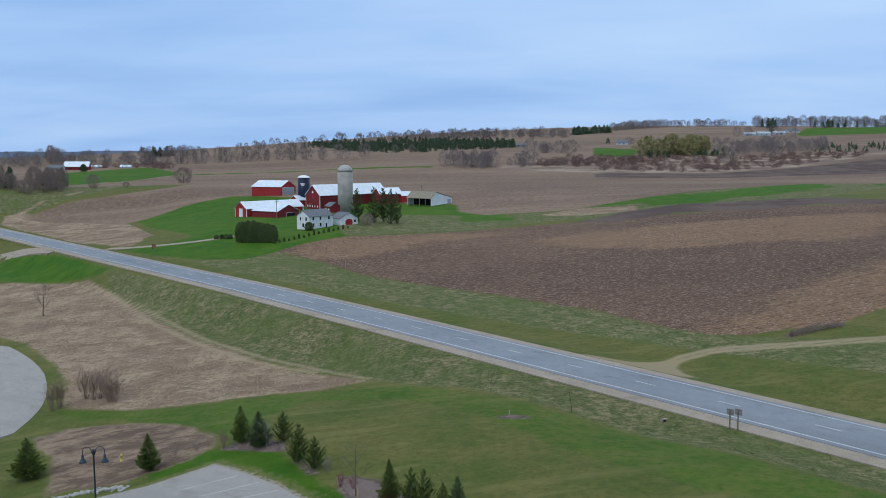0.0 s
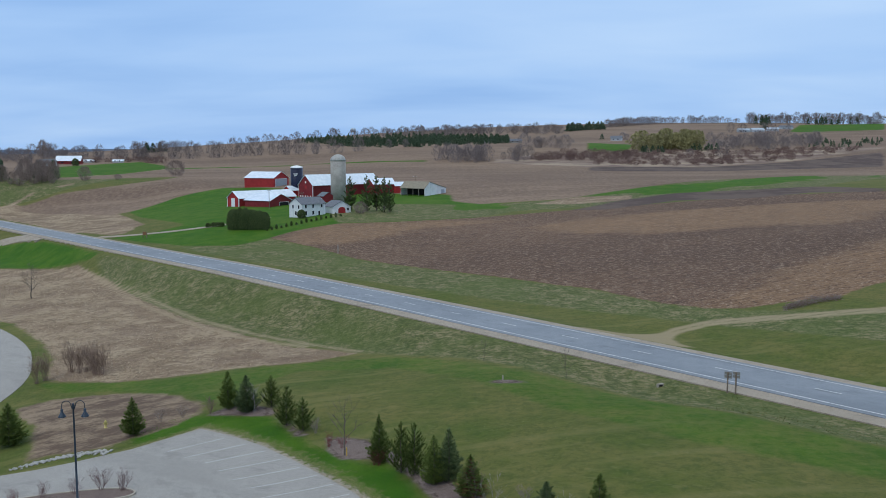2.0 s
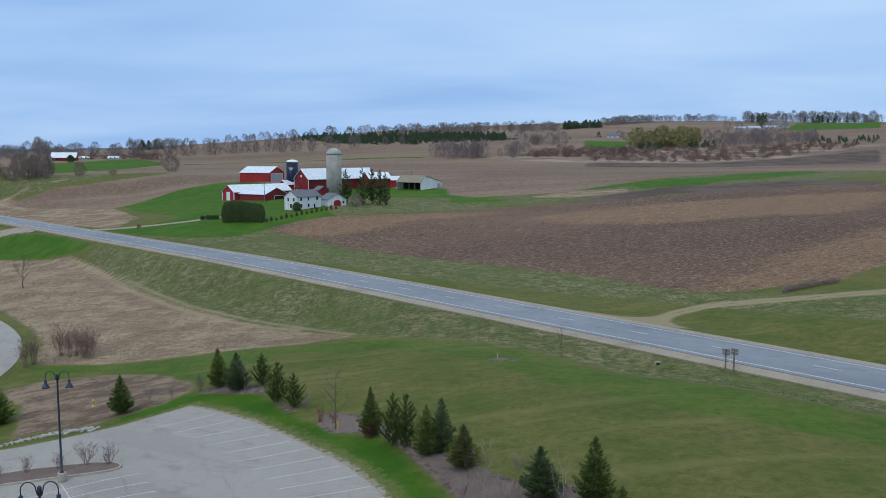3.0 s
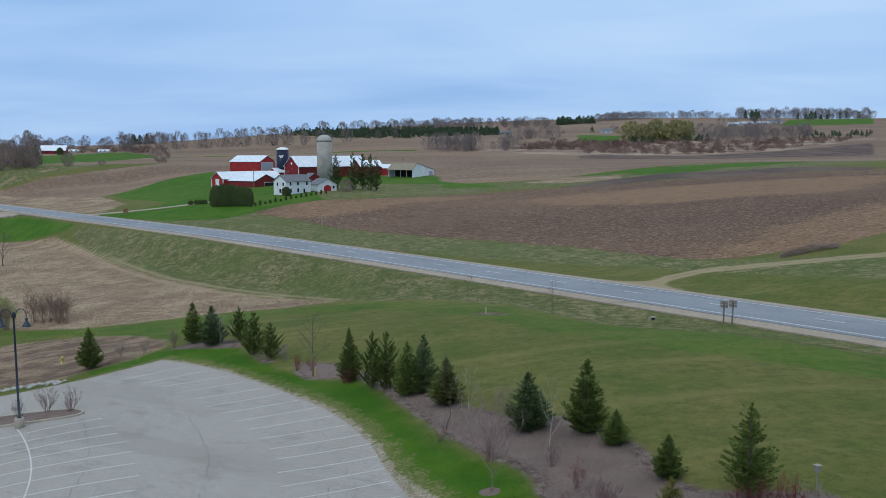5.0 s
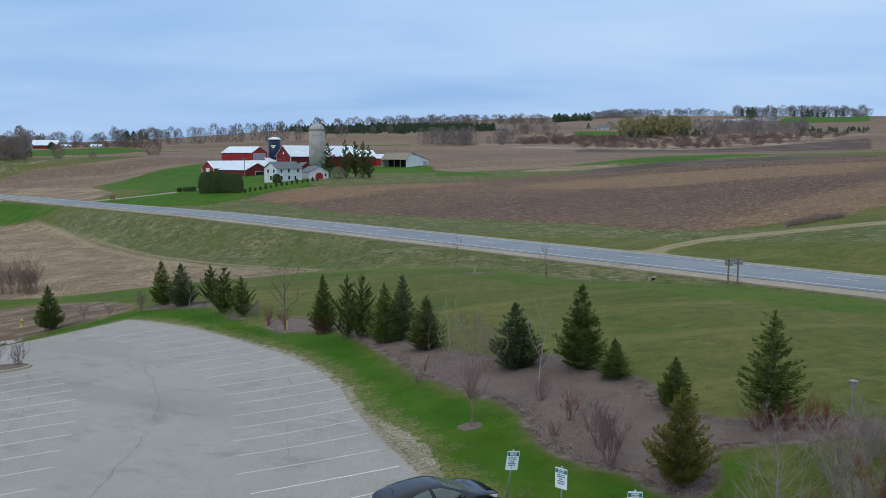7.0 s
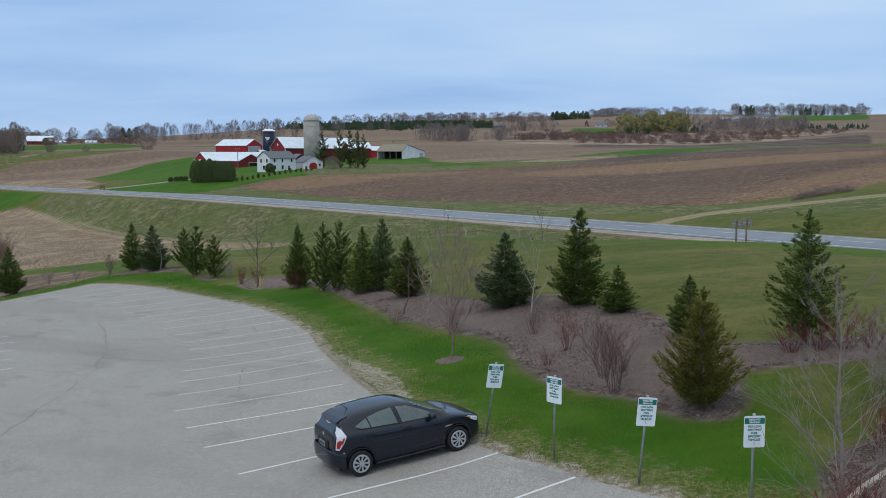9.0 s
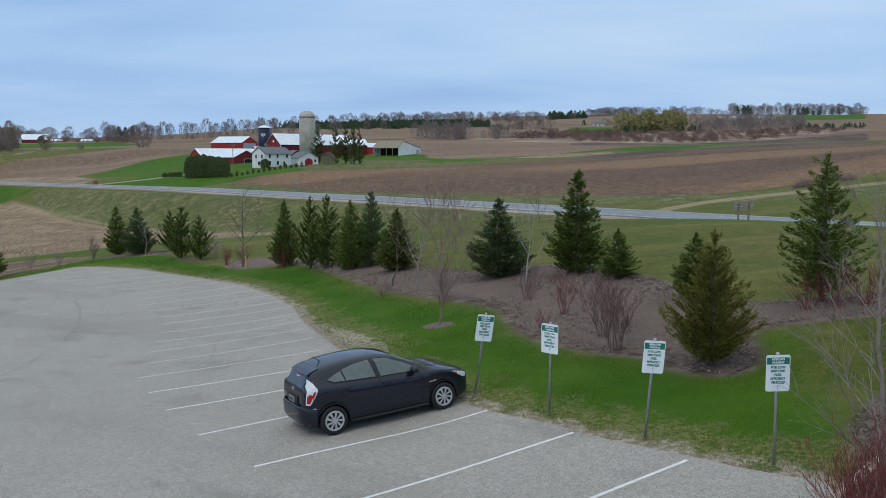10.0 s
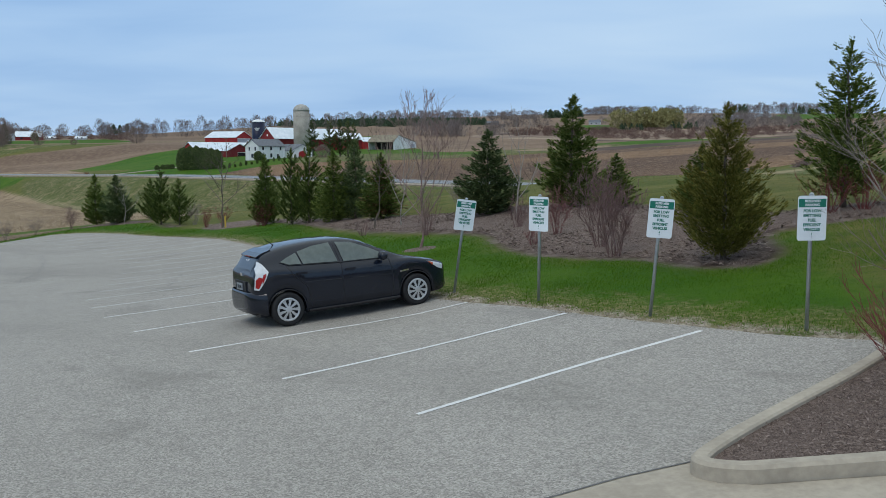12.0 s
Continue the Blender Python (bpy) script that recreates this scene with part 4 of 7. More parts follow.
building("shed", (-68.11, 356.7), -54, 6.5, 5.5, 3.2, 5.0, RED_DARK, SHINGLE, "small red gabled shed with a grey roof before the barn", "shed", .3, base=2.22, windows=[("front", 1.2, 1.9, 1.0, 2.0, TRIM), ("front", 4.2, 4.9, 1.0, 2.0, TRIM)], size=0.863)
for x0 in (1.6, 3.6, 5.6, 7.6, 9.4):
    part("stable_window", boxed(-.05, x0, 1.0, .05, x0 + .7, 2.0), TRIM, main_barn)
part("gable_emblem", prism(bmesh.new(), [(4.9, 8.9), (5.6, 8.2), (6.3, 8.9), (5.6, 9.6)], -.05, .02, "x"), TRIM, main_barn, "white painted diamond")
part("hay_door", boxed(-.05, 4.8, 5.6, .05, 6.4, 7.2), RED, main_barn)
for y0 in (-.12, 11.1):
    part("corner_board", boxed(-.1, y0, -.5, .2, y0 + .22, 7.6), TRIM, main_barn)
# saltbox pole shed: the ridge stands close behind the open front
pole_shed = thing("pole_shed", pose(-33.3, 374.5, 4.6, 0, 0, -36), "white pole shed with an open dark front and a tan roof", "shed")
SHED_L, SHED_W, SHED_R = 14.0, 15.5, 3.2
for x0 in (0, SHED_L - .15):
    part("gable_wall", prism(bmesh.new(), [(0, -1.5), (SHED_W, -1.5), (SHED_W, 3.0), (SHED_R, 5.9), (0, 3.2)], x0, x0 + .15, "x"), WHITE, pole_shed)
part("back_wall", boxed(.15, SHED_W - .15, -1.5, SHED_L - .15, SHED_W, 2.95), WHITE, pole_shed)
# added dark sheet in place of the shed's shaded interior
part("inner_shade_wall", boxed(.2, 4.5, -1.5, SHED_L - .2, 4.6, 3.0), DARK, pole_shed)
for x0 in (.15, 3.6, 7.0, 10.4, SHED_L - .35):
    part("post", boxed(x0, .02, -1.5, x0 + .2, .22, 3.1), GREY_BOARD, pole_shed)
part("roof_slope", prism(bmesh.new(), [(-.4, 3.0), (SHED_R, 6.0), (SHED_R, 6.15), (-.4, 3.15)], -.3, SHED_L + .3, "x"), TAN_ROOF, pole_shed)
part("roof_slope", prism(bmesh.new(), [(SHED_R, 6.0), (SHED_W + .4, 2.95), (SHED_W + .4, 3.1), (SHED_R, 6.15)], -.3, SHED_L + .3, "x"), TAN_ROOF, pole_shed)
part("door", boxed(SHED_L - .02, SHED_W - 3.6, -.4, SHED_L + .05, SHED_W - 1.2, 2.4), GREY_METAL, pole_shed)


def silo(name, x, y, z, r, h, dome, wall, top, label):
    ob = thing(name, pose(x, y, z), label, "silo")
    part("shell", lathe(bmesh.new(), [(r, -1), (r, h)], 40), wall, ob, smooth_shade=True)
    part("dome", lathe(bmesh.new(), [(r * 1.03 * math.cos(a), h + dome * math.sin(a)) for a in np.linspace(0, 1.5, 8)], 40), top, ob, smooth_shade=True)
    for i in range(int(h / 1.4)):
        part("hoop", lathe(bmesh.new(), [(r + .01, 1.4 * i), (r + .05, 1.4 * i + .04), (r + .01, 1.4 * i + .08)], 40, False), wall, ob)
    return ob


silo("grain_silo", -59.13, 357.4, 2.39, 3.3, 17.6, 2.9, SILO_CONCRETE, SILO_CAP, "tall grey concrete stave silo with a domed top")
silo("feed_silo", -82.43, 383.2, 3.24, 2.82, 13.27, 1.2, SILO_BLUE, TRIM, "dark blue enamelled feed silo with a white roof")

blue = bpy.data.objects["feed_silo"]
for k in range(3):
    part("emblem_bar", boxed(-1.1 + .26 * k, -2.92, 10.5 - .43 * k, 1.1 - .26 * k, -2.65, 10.76 - .43 * k), TRIM, blue, "pale painted emblem bar")
part("door", prism(bmesh.new(), [(2.6, 0), (6.0, 0), (6.0, 1.5), (5.5, 2.2), (4.3, 2.55), (3.1, 2.2), (2.6, 1.5)], -.06, .03, "x"), RED, garage, "arched red garage door")
part("window", boxed(-.05, 1.0, 1.0, .04, 1.8, 2.0), GLASS_DARK, garage)
part("trim_band", boxed(-.06, -.1, 2.55, .0, 8.7, 2.68), TRIM, garage)


def utility_pole(x, y, h, turn):
    ob = thing("utility_pole", pose(x, y, ground(x, y), 0, 0, turn), "weathered wooden utility pole in the farmyard", "utility pole")
    part("pole", lathe(bmesh.new(), [(.16, -.5), (.10, h)], 8), POST_WOOD_FARM, ob)
    part("crossarm", boxed(-.9, -.06, h - .7, .9, .06, h - .55), POST_WOOD_FARM, ob)
    for x0 in (-.8, .8):
        part("insulator", lathe(bmesh.new(), [(.05, h - .55), (.06, h - .45), (.03, h - .35)], 8), TRIM, ob).location.x = x0
    return ob


POST_WOOD_FARM = plain("grey_pole_wood", (.19, .155, .12), .9, vary=.3, scale=5)
utility_pole(-82.25, 325.8, 7.94, 40)
utility_pole(-65.93, 309.8, 7.52, 40)
utility_pole(-27.64, 389.7, 7.51, 20)


# ---------------------------------------------------------------- plants
def needles(name, dark, light):
    n = Nodes(name, .85, spec=.08)
    c = n.mix(n.island(), dark, light)
    c = n.mix(n.math("MULTIPLY", n.random(), .35), c, tuple(v * .6 for v in dark))
    return n.done(c)


SPRUCE = needles("spruce_needles", (0.062, 0.102, 0.024), (0.215, 0.265, 0.064))
BLUE_SPRUCE = needles("blue_spruce_needles", (0.056, 0.092, 0.038), (0.190, 0.235, 0.098))
JUNIPER = needles("juniper_sprays", (0.048, 0.077, 0.019), (0.156, 0.198, 0.050))
PINE = needles("pine_needles", (.055, .088, .036), (.165, .20, .075))
OLIVE = needles("olive_cedar_sprays", (0.082, 0.088, 0.018), (0.262, 0.230, 0.058))
RUST = needles("browned_needles", (.085, .045, .022), (.19, .105, .05))
BARK = plain("bark", (.13, .105, .085), .9, vary=.35, scale=6)
TWIG_BARK = plain("young_bark", (.235, .155, .138), .85, vary=.3, scale=7)
TWIG_PALE = plain("pale_grey_bark", (.225, .19, .165), .85, vary=.25, scale=7)
BARK_PALE = plain("pale_bark", (.30, .27, .24), .9, vary=.3, scale=6)
TWIG_RED = plain("red_twigs", (.17, .045, .042), .7, vary=.3, scale=9)
TWIG_WINE = plain("wine_brown_twigs", (.20, .088, .080), .75, vary=.3, scale=9)
TWIG_BROWN = plain("brown_twigs", (.195, .120, .112), .8, vary=.3, scale=9)
TWIG_MEADOW = plain("brown_meadow_twigs", (.24, .165, .125), .85, vary=.3, scale=9)
TWIG_GREY = plain("grey_twigs", (.25, .205, .175), .85, vary=.3, scale=9)
# FAR_TWIG and FAR_GREEN hold distance haze in their paler, greyer colours
FAR_TWIG = needles("hazed_bare_crowns", (.165, .135, .128), (.295, .25, .232))
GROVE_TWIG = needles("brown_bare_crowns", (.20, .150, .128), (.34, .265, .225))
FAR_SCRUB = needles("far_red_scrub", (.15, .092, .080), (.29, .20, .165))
FAR_GREEN = needles("hazed_evergreens", (.050, .085, .050), (.105, .145, .082))
WILLOW = needles("budding_willow", (.215, .20, .09), (.41, .37, .165))


def quads_mesh(name, centre, side, along, mat):
    """Many separate slim leaves: centre, half-width and half-length vectors (n x 3 each)."""
    n = len(centre)
    v = np.empty((n, 4, 3))
    v[:, 0], v[:, 1], v[:, 2], v[:, 3] = centre - along - side * .35, centre - along * .1 + side * -1.0, centre + along, centre - along * .1 + side
    me = bpy.data.meshes.new(name)
    me.vertices.add(n * 4)
    me.loops.add(n * 4)
    me.polygons.add(n)
    me.vertices.foreach_set("co", v.reshape(-1).astype(np.float32))
    me.loops.foreach_set("vertex_index", np.arange(n * 4, dtype=np.int32))
    me.polygons.foreach_set("loop_start", np.arange(0, n * 4, 4, dtype=np.int32))
    me.update(calc_edges=True)
    me.materials.append(mat)
    return me


def turned(v):
    return v / np.maximum(np.linalg.norm(v, axis=-1, keepdims=True), 1e-9)


def conifer_crown(seed, mat, levels=30, per=11, sprays=16, bare=.08, droop=.35, rise=.25, ragged=.25, profile=1.0, fine=1.0, tops=1):
    """Crown of a unit conifer (height 1, radius 1 in plan): whorls of limbs set with needle sprays."""
    g = np.random.default_rng(seed)
    cen, sid, alo = [], [], []
    for k in range(levels):
        h = bare + (1 - bare) * (k + g.uniform(-.3, .3)) / levels
        h = min(max(h, bare), .995)
        reach = (1 - (h - bare) / (1 - bare)) ** profile
        reach = min(reach, 1) * (.55 + .45 * min(1, (h - bare + .05) / .12)) + .035
        count = max(4, int(per * (.5 + .5 * reach)))
        for j in range(count):
            a = g.uniform(0, 2 * math.pi)
            r = reach * g.uniform(1 - ragged * 1.6, 1 + ragged * .5)
            m = max(3, int(sprays * (.35 + .65 * reach)))
            t = np.sort(g.uniform(.12, 1, m)) ** .8
            out = np.array([math.cos(a), math.sin(a), 0])
            across = np.array([-out[1], out[0], 0])
            z = h + .085 * r * (rise * t - droop * t * t * (1.2 - h)) * 2.2
            p = out * (r * t)[:, None]
            p[:, 2] = z
            w = (.24 * r * (1.15 - t) + .03)[:, None]
            p += across * g.uniform(-1, 1, (m, 1)) * w
            p[:, 2] += g.normal(0, .008, m)
            d = turned(out * g.uniform(.5, 1.1, (m, 1)) + across * g.uniform(-.9, .9, (m, 1)))
            size = g.uniform(.055, .115, (m, 1)) * fine * (.55 + .45 * reach)
            # plan is stretched by the radius, height by the tree's height
            tilt = g.uniform(-.25, .30, (m, 1)) * .3
            al = d * size * 1.25
            al[:, 2:] += tilt * size
            sd = np.cross(d, [0, 0, 1]) * size * .36
            sd[:, 2:] += g.uniform(-.10, .10, (m, 1)) * size
            cen.append(p), sid.append(sd), alo.append(al)
    # leader
    m = 26
    p = np.stack([g.normal(0, .02, m), g.normal(0, .02, m), g.uniform(.93, 1.02, m)], -1)
    cen.append(p), sid.append(g.normal(0, .02, (m, 3)) * [1, 1, .2]), alo.append(np.stack([g.normal(0, .035, m), g.normal(0, .035, m), g.uniform(.012, .03, m)], -1))
    return quads_mesh("crown", np.concatenate(cen), np.concatenate(sid), np.concatenate(alo), mat)


def feather_crown(seed, mat, levels, per, sprays, bare=.04, lift=.3, droop=0.0, ragged=.3, profile=.8, leaf=.085, wide=.3, aspect=.4, slim=.26, top=.02):
    """Crown of a unit conifer: limbs that sweep out and up, each a flat frond of small sprays. aspect: radius over height."""
    g = np.random.default_rng(seed)
    cen, sid, alo = [], [], []
    for k in range(levels):
        u = (k + g.uniform(0, 1)) / levels
        hb = bare + (1 - bare) * u
        reach = (1 - u) ** profile * (.62 + .38 * min(1, u / .14)) + .03
        n = max(4, int(per * (.45 + .55 * reach)))
        for j in range(n):
            if g.random() < .07:
                continue
            a = k * 2.4 + 2 * math.pi * j / n + g.normal(0, .28)
            r = reach * g.uniform(1 - ragged, 1 + .4 * ragged)
            m = max(5, int(sprays * (.25 + .75 * r)))
            t = g.uniform(.06, 1, m) ** .7
            out = np.array([math.cos(a), math.sin(a), 0])
            across = np.array([-out[1], out[0], 0])
            side = g.uniform(-1, 1, m)
            p = out * (r * t)[:, None] + across * (side * wide * r * (1.12 - t) ** .8)[:, None]
            p += g.normal(0, .012, (m, 3))
            p[:, 2] = hb + g.normal(0, .022) + aspect * r * (lift * t ** 1.6 - droop * t) + g.normal(0, .032, m) * aspect
            d = np.outer(np.ones(m), out) + across * (side * .85 + g.normal(0, .3, m))[:, None]
            d[:, 2] = lift * 1.4 * t ** .6 - droop + g.normal(.10, .28, m)
            d = turned(d)
            size = leaf * g.uniform(.55, 1.3, (m, 1)) * (.55 + .45 * reach)
            al = d * size
            sd = turned(np.cross(d, g.normal(0, 1, (m, 3)) + [0, 0, 1.2])) * size * slim
            al[:, 2] *= aspect
            sd[:, 2] *= aspect
            cen.append(p), sid.append(sd), alo.append(al)
    m = 40
    p = np.stack([g.normal(0, .018, m), g.normal(0, .018, m), g.uniform(.92, 1 + top, m)], -1)
    cen.append(p), sid.append(g.normal(0, .012, (m, 3)) * [1, 1, .2]), alo.append(np.stack([g.normal(0, .03, m), g.normal(0, .03, m), g.uniform(.012, .03, m)], -1))
    return quads_mesh("crown", np.concatenate(cen), np.concatenate(sid), np.concatenate(alo), mat)


def trunk_mesh(h, r, sides=8, seed=0):
    g = random.Random(seed)
    pts = [(g.uniform(-.02, .02) * h * (i / 6), g.uniform(-.02, .02) * h * (i / 6), h * i / 6 - .15 * (i == 0)) for i in range(7)]
    bm = tube(bmesh.new(), pts, [r * (1.25 if i == 0 else 1 - .93 * i / 6) for i in range(7)], sides)
    me = bpy.data.meshes.new("trunk")
    bm.to_mesh(me)
    bm.free()
    return me


CROWNS = {
    "spruce": [feather_crown(s, SPRUCE, 31, 11, 84, .02, .6, .25, .36, .84, .07, .36, .33, .3) for s in (1, 2, 4)],
    "blue": [feather_crown(s, BLUE_SPRUCE, 30, 12, 84, .02, .55, .25, .34, .80, .065, .36, .42, .3) for s in (3, 6)],
    "fir": [feather_crown(5, SPRUCE, 27, 10, 120, .08, .5, .12, .55, .62, .055, .34, .31, .32)],
    "juniper": [feather_crown(s, JUNIPER, 20, 8, 50, .01, 1.1, 0, .5, .72, .12, .30, .27, .24, .05) for s in (7, 8)],
    "olive": [feather_crown(9, OLIVE, 26, 11, 190, .02, .55, 0, .45, .78, .045, .30, .42, .26, .05)],
    "pine": [feather_crown(s, PINE, 14, 7, 44, .05, .5, 0, .55, .55, .13, .36, .3, .36) for s in (11, 12, 13)],
    "rust": [conifer_crown(15, RUST, 26, 11, 14, .1, .3, .3, .4)],
}
TRUNKS = [trunk_mesh(1, .035, 8, 3)]
TRUNKS[0].materials.append(BARK)


def conifer(name, x, y, h, r, kind, label, category="tree", group="", seed=0, z=None, second=None):
    g = random.Random(seed * 7 + int(abs(x) * 13))
    ob = thing(name, pose(x, y, ground(x, y) if z is None else z, 0, 0, g.uniform(0, 360)), label, category, group)
    shared("trunk", TRUNKS[0], ob, Matrix.Diagonal((h * .8, h * .8, h * .97, 1)))
    m = Matrix.Diagonal((r * 1.12, r * 1.12, h, 1))
    shared("crown", CROWNS[kind][seed % len(CROWNS[kind])], ob, m)
    if second:
        shared("browned_needle_layer", CROWNS[second][0], ob, Matrix.Diagonal((r * .95, r * .95, h * .96, 1)), "browned dry needles among the green")
    return ob


YARD = "young evergreens round the car park"
conifer("spruce_tree", -35.41, 63.66, 3.72, 1.31, "spruce", "small dark green spruce at the edge of the dry basin", group=YARD, seed=1)
conifer("spruce_tree", -27.2, 68.33, 4, 1.2, "spruce", "dark green spruce in a mulched bed", group=YARD, seed=2)
conifer("spruce_tree", -24.83, 66.48, 3.7, 1.45, "blue", "dense blue-green spruce in a mulched bed", group=YARD, seed=3)
conifer("juniper_tree", -22.52, 67.53, 3.19, 1.15, "juniper", "upright green juniper with ragged sprays", group=YARD, seed=4)
conifer("juniper_tree", -19.6, 61.11, 3.7, 1.2, "juniper", "upright green juniper with ragged sprays", group=YARD, seed=5)
conifer("juniper_tree", -17.63, 58.99, 3.1, 1.1, "juniper", "upright green juniper with ragged sprays", group=YARD, seed=6)
conifer("spruce_tree", -9.48, 48.61, 3.89, 1, "spruce", "slim green spruce above a dark red shrub", group=YARD, seed=7)
conifer("juniper_tree", -7.51, 45.9, 3.89, 1.05, "juniper", "tall narrow green juniper", group=YARD, seed=8)
conifer("juniper_tree", -6.43, 45.08, 3.89, 1.15, "juniper", "tall narrow green juniper", group=YARD, seed=9)
conifer("spruce_tree", -4.85, 42.82, 3.59, 1.15, "spruce", "dark green spruce in a mulched bed", group=YARD, seed=10)
conifer("spruce_tree", -3.77, 42.99, 3.89, 1.1, "blue", "dark green spruce in a mulched bed", group=YARD, seed=11)
conifer("fir_tree", -2.2, 39.4, 2.99, 1.2, "spruce", "thin fir with browned lower branches", group=YARD, seed=12, second="rust")
conifer("spruce_tree", 2.38, 32.4, 3.15, 1.38, "blue", "broad blue-green spruce in a mulched bed", group=YARD, seed=13)
conifer("spruce_tree", 5.3, 30.7, 3.98, 1.28, "spruce", "tall green spruce in a mulched bed", group=YARD, seed=14)
conifer("spruce_tree", 6.5, 28.6, 1.8, 0.85, "spruce", "small dense green spruce", group=YARD, seed=15)
conifer("spruce_tree", 7.98, 23.88, 2, 0.8, "spruce", "small dense green spruce", group=YARD, seed=16)
conifer("cedar_tree", 6.4, 16.85, 3.0, 1.10, "olive", "broad olive-green cedar in a ring of mulch", group=YARD, seed=17)
conifer("fir_tree", 10.51, 20.68, 3.9, 1.12, "fir", "tall open fir with layered green limbs", group=YARD, seed=18)
conifer("spruce_tree", -49.31, 66.23, 4.35, 1.92, "spruce", "broad dark spruce beside the entrance drive", group=YARD, seed=19)


def grow(g, bm, p, d, length, r, depth, up, spread, sides, keep=.72, kids=(2, 4), least=.004):
    """One limb and its branches, recursively."""
    n = 4
    pts, dirs = [p], [d]
    for i in range(n):
        d = (d + Vector((g.gauss(0, .10), g.gauss(0, .10), g.gauss(.02, .05) + up * .12))).normalized()
        p = p + d * (length / n)
        pts.append(p)
        dirs.append(d)
    tube(bm, pts, [max(least, r * (1 - .55 * i / n)) for i in range(n + 1)], sides)
    if depth <= 0:
        return
    for k in range(g.randint(*kids)):
        t = g.uniform(.35, 1.0)
        i = min(n, max(1, int(t * n + .5)))
        axis = Vector((g.gauss(0, 1), g.gauss(0, 1), g.gauss(0, .3))).cross(dirs[i]).normalized()
        nd = (Matrix.Rotation(radians(g.uniform(.6, 1.2) * spread), 3, axis) @ dirs[i] + Vector((0, 0, up * .35))).normalized()
        grow(g, bm, pts[i], nd, length * keep * g.uniform(.65, 1.0), r * (1 - .55 * i / n) * .62, depth - 1, up, spread, max(3, sides - 1), keep, kids, least)


def bare_mesh(seed, h, r, depth, up=.45, spread=42, clear=.28, limbs=12, kids=(2, 3), least=.004, reach=.42):
    """Leafless tree: a leading stem with limbs round it."""
    g = random.Random(seed)
    bm = bmesh.new()
    pts = [Vector((0, 0, -.1))]
    for i in range(10):
        pts.append(pts[-1] + Vector((g.gauss(0, .012) * h, g.gauss(0, .012) * h, h * .1)))
    radii = [max(least, r * (1.15 - 1.1 * i / 10)) for i in range(11)]
    tube(bm, pts, radii, 7)
    for k in range(limbs):
        t = clear + (1 - clear) * (k + g.random()) / limbs
        i = min(9, int(t * 10))
        p = pts[i].lerp(pts[i + 1], t * 10 - i)
        a = k * 2.4 + g.uniform(-.4, .4)
        d = Vector((math.cos(a), math.sin(a), .35 + up)).normalized()
        grow(g, bm, p, d, h * reach * (1.05 - t) + .1 * h, radii[i] * .55, depth, up, spread, 5, .7, kids, least)
    me = bpy.data.meshes.new("branchwork")
    bm.to_mesh(me)
    bm.free()
    return me


def shrub_mesh(seed, h, spread, stems, depth=1, least=.004, r=.012, up=.35, kids=(2, 4), keep=.5):
    g = random.Random(seed)
    bm = bmesh.new()
    for k in range(stems):
        a = g.uniform(0, 2 * math.pi)
        lean = g.uniform(0, spread)
        d = Vector((math.cos(a) * lean, math.sin(a) * lean, 1)).normalized()
        b = Vector((math.cos(a), math.sin(a), 0)) * g.uniform(0, .12) * h
        grow(g, bm, b - Vector((0, 0, .05)), d, h * g.uniform(.55, 1.0), r * g.uniform(.7, 1.2), depth, up, 34, 4, keep, kids, least)
    me = bpy.data.meshes.new("branchwork")
    bm.to_mesh(me)
    bm.free()
    return me


def leafless(name, x, y, me, mat, label, group="", scale=1.0, turn=0, category="tree", part_name="branchwork"):
    me = me.copy() if me.materials else me
    me.materials.clear()
    me.materials.append(mat)
    ob = thing(name, pose(x, y, ground(x, y), 0, 0, turn), label, category, group)
    shared(part_name, me, ob, Matrix.Scale(scale, 4))
    return ob


BARE = "leafless young trees"
leafless("young_tree", -12.72, 51.47, bare_mesh(21, 4.9, .06, 2, .5, 40, .25, 13), BARK, "leafless young tree with a spreading crown", BARE)
tie = thing("trunk_guard", pose(-12.48, 51.27, ground(-12.48, 51.27)), "yellow plastic trunk guard beside a young tree", "trunk guard")
part("tube", lathe(bmesh.new(), [(.05, 0), (.05, .7)], 10), plain("yellow_plastic", (.55, .36, .06), .5), tie)
leafless("young_tree", -2.11, 34.57, bare_mesh(22, 4.3, .035, 1, .7, 34, .3, 10), BARK, "thin leafless sapling in mulch", BARE)
leafless("young_tree", 0.04, 24.74, bare_mesh(23, 4.0, .038, 3, .7, 38, .2, 19, (2, 4), .0034), TWIG_BARK, "leafless young tree with upright branches in a mulch ring", BARE)
leafless("young_tree", 3.18, 28.8, bare_mesh(24, 3.7, .03, 1, .8, 30, .2, 9), BARK_PALE, "thin pale leafless sapling", BARE)
leafless("young_tree", -0.93, 33.57, bare_mesh(25, 3.4, .03, 2, .7, 34, .1, 10), BARK_PALE, "pale multi-stemmed leafless sapling", BARE)
leafless("young_tree", -23.74, 65.17, bare_mesh(26, 3.2, .03, 2, .6, 36, .3, 8), BARK_PALE, "pale leafless sapling before a spruce", BARE)
leafless("meadow_tree", -99.35, 168.7, bare_mesh(27, 7.2, .12, 2, .5, 42, .2, 13, (2, 3), .015), BARK, "lone leafless tree in the dry meadow", BARE)
bare_tree = thing("bare_tree", pose(6.85, 9.8, ground(6.85, 9.8), 0, 0, 20), "leafless low-branched tree with pale spreading twigs in a kerbed bed", "tree", BARE)
q = random.Random(28)
stem = [Vector((0, 0, -.1))]
for i in range(10):
    stem.append(stem[-1] + Vector((q.gauss(-.02, .03), q.gauss(0, .03), .46)))
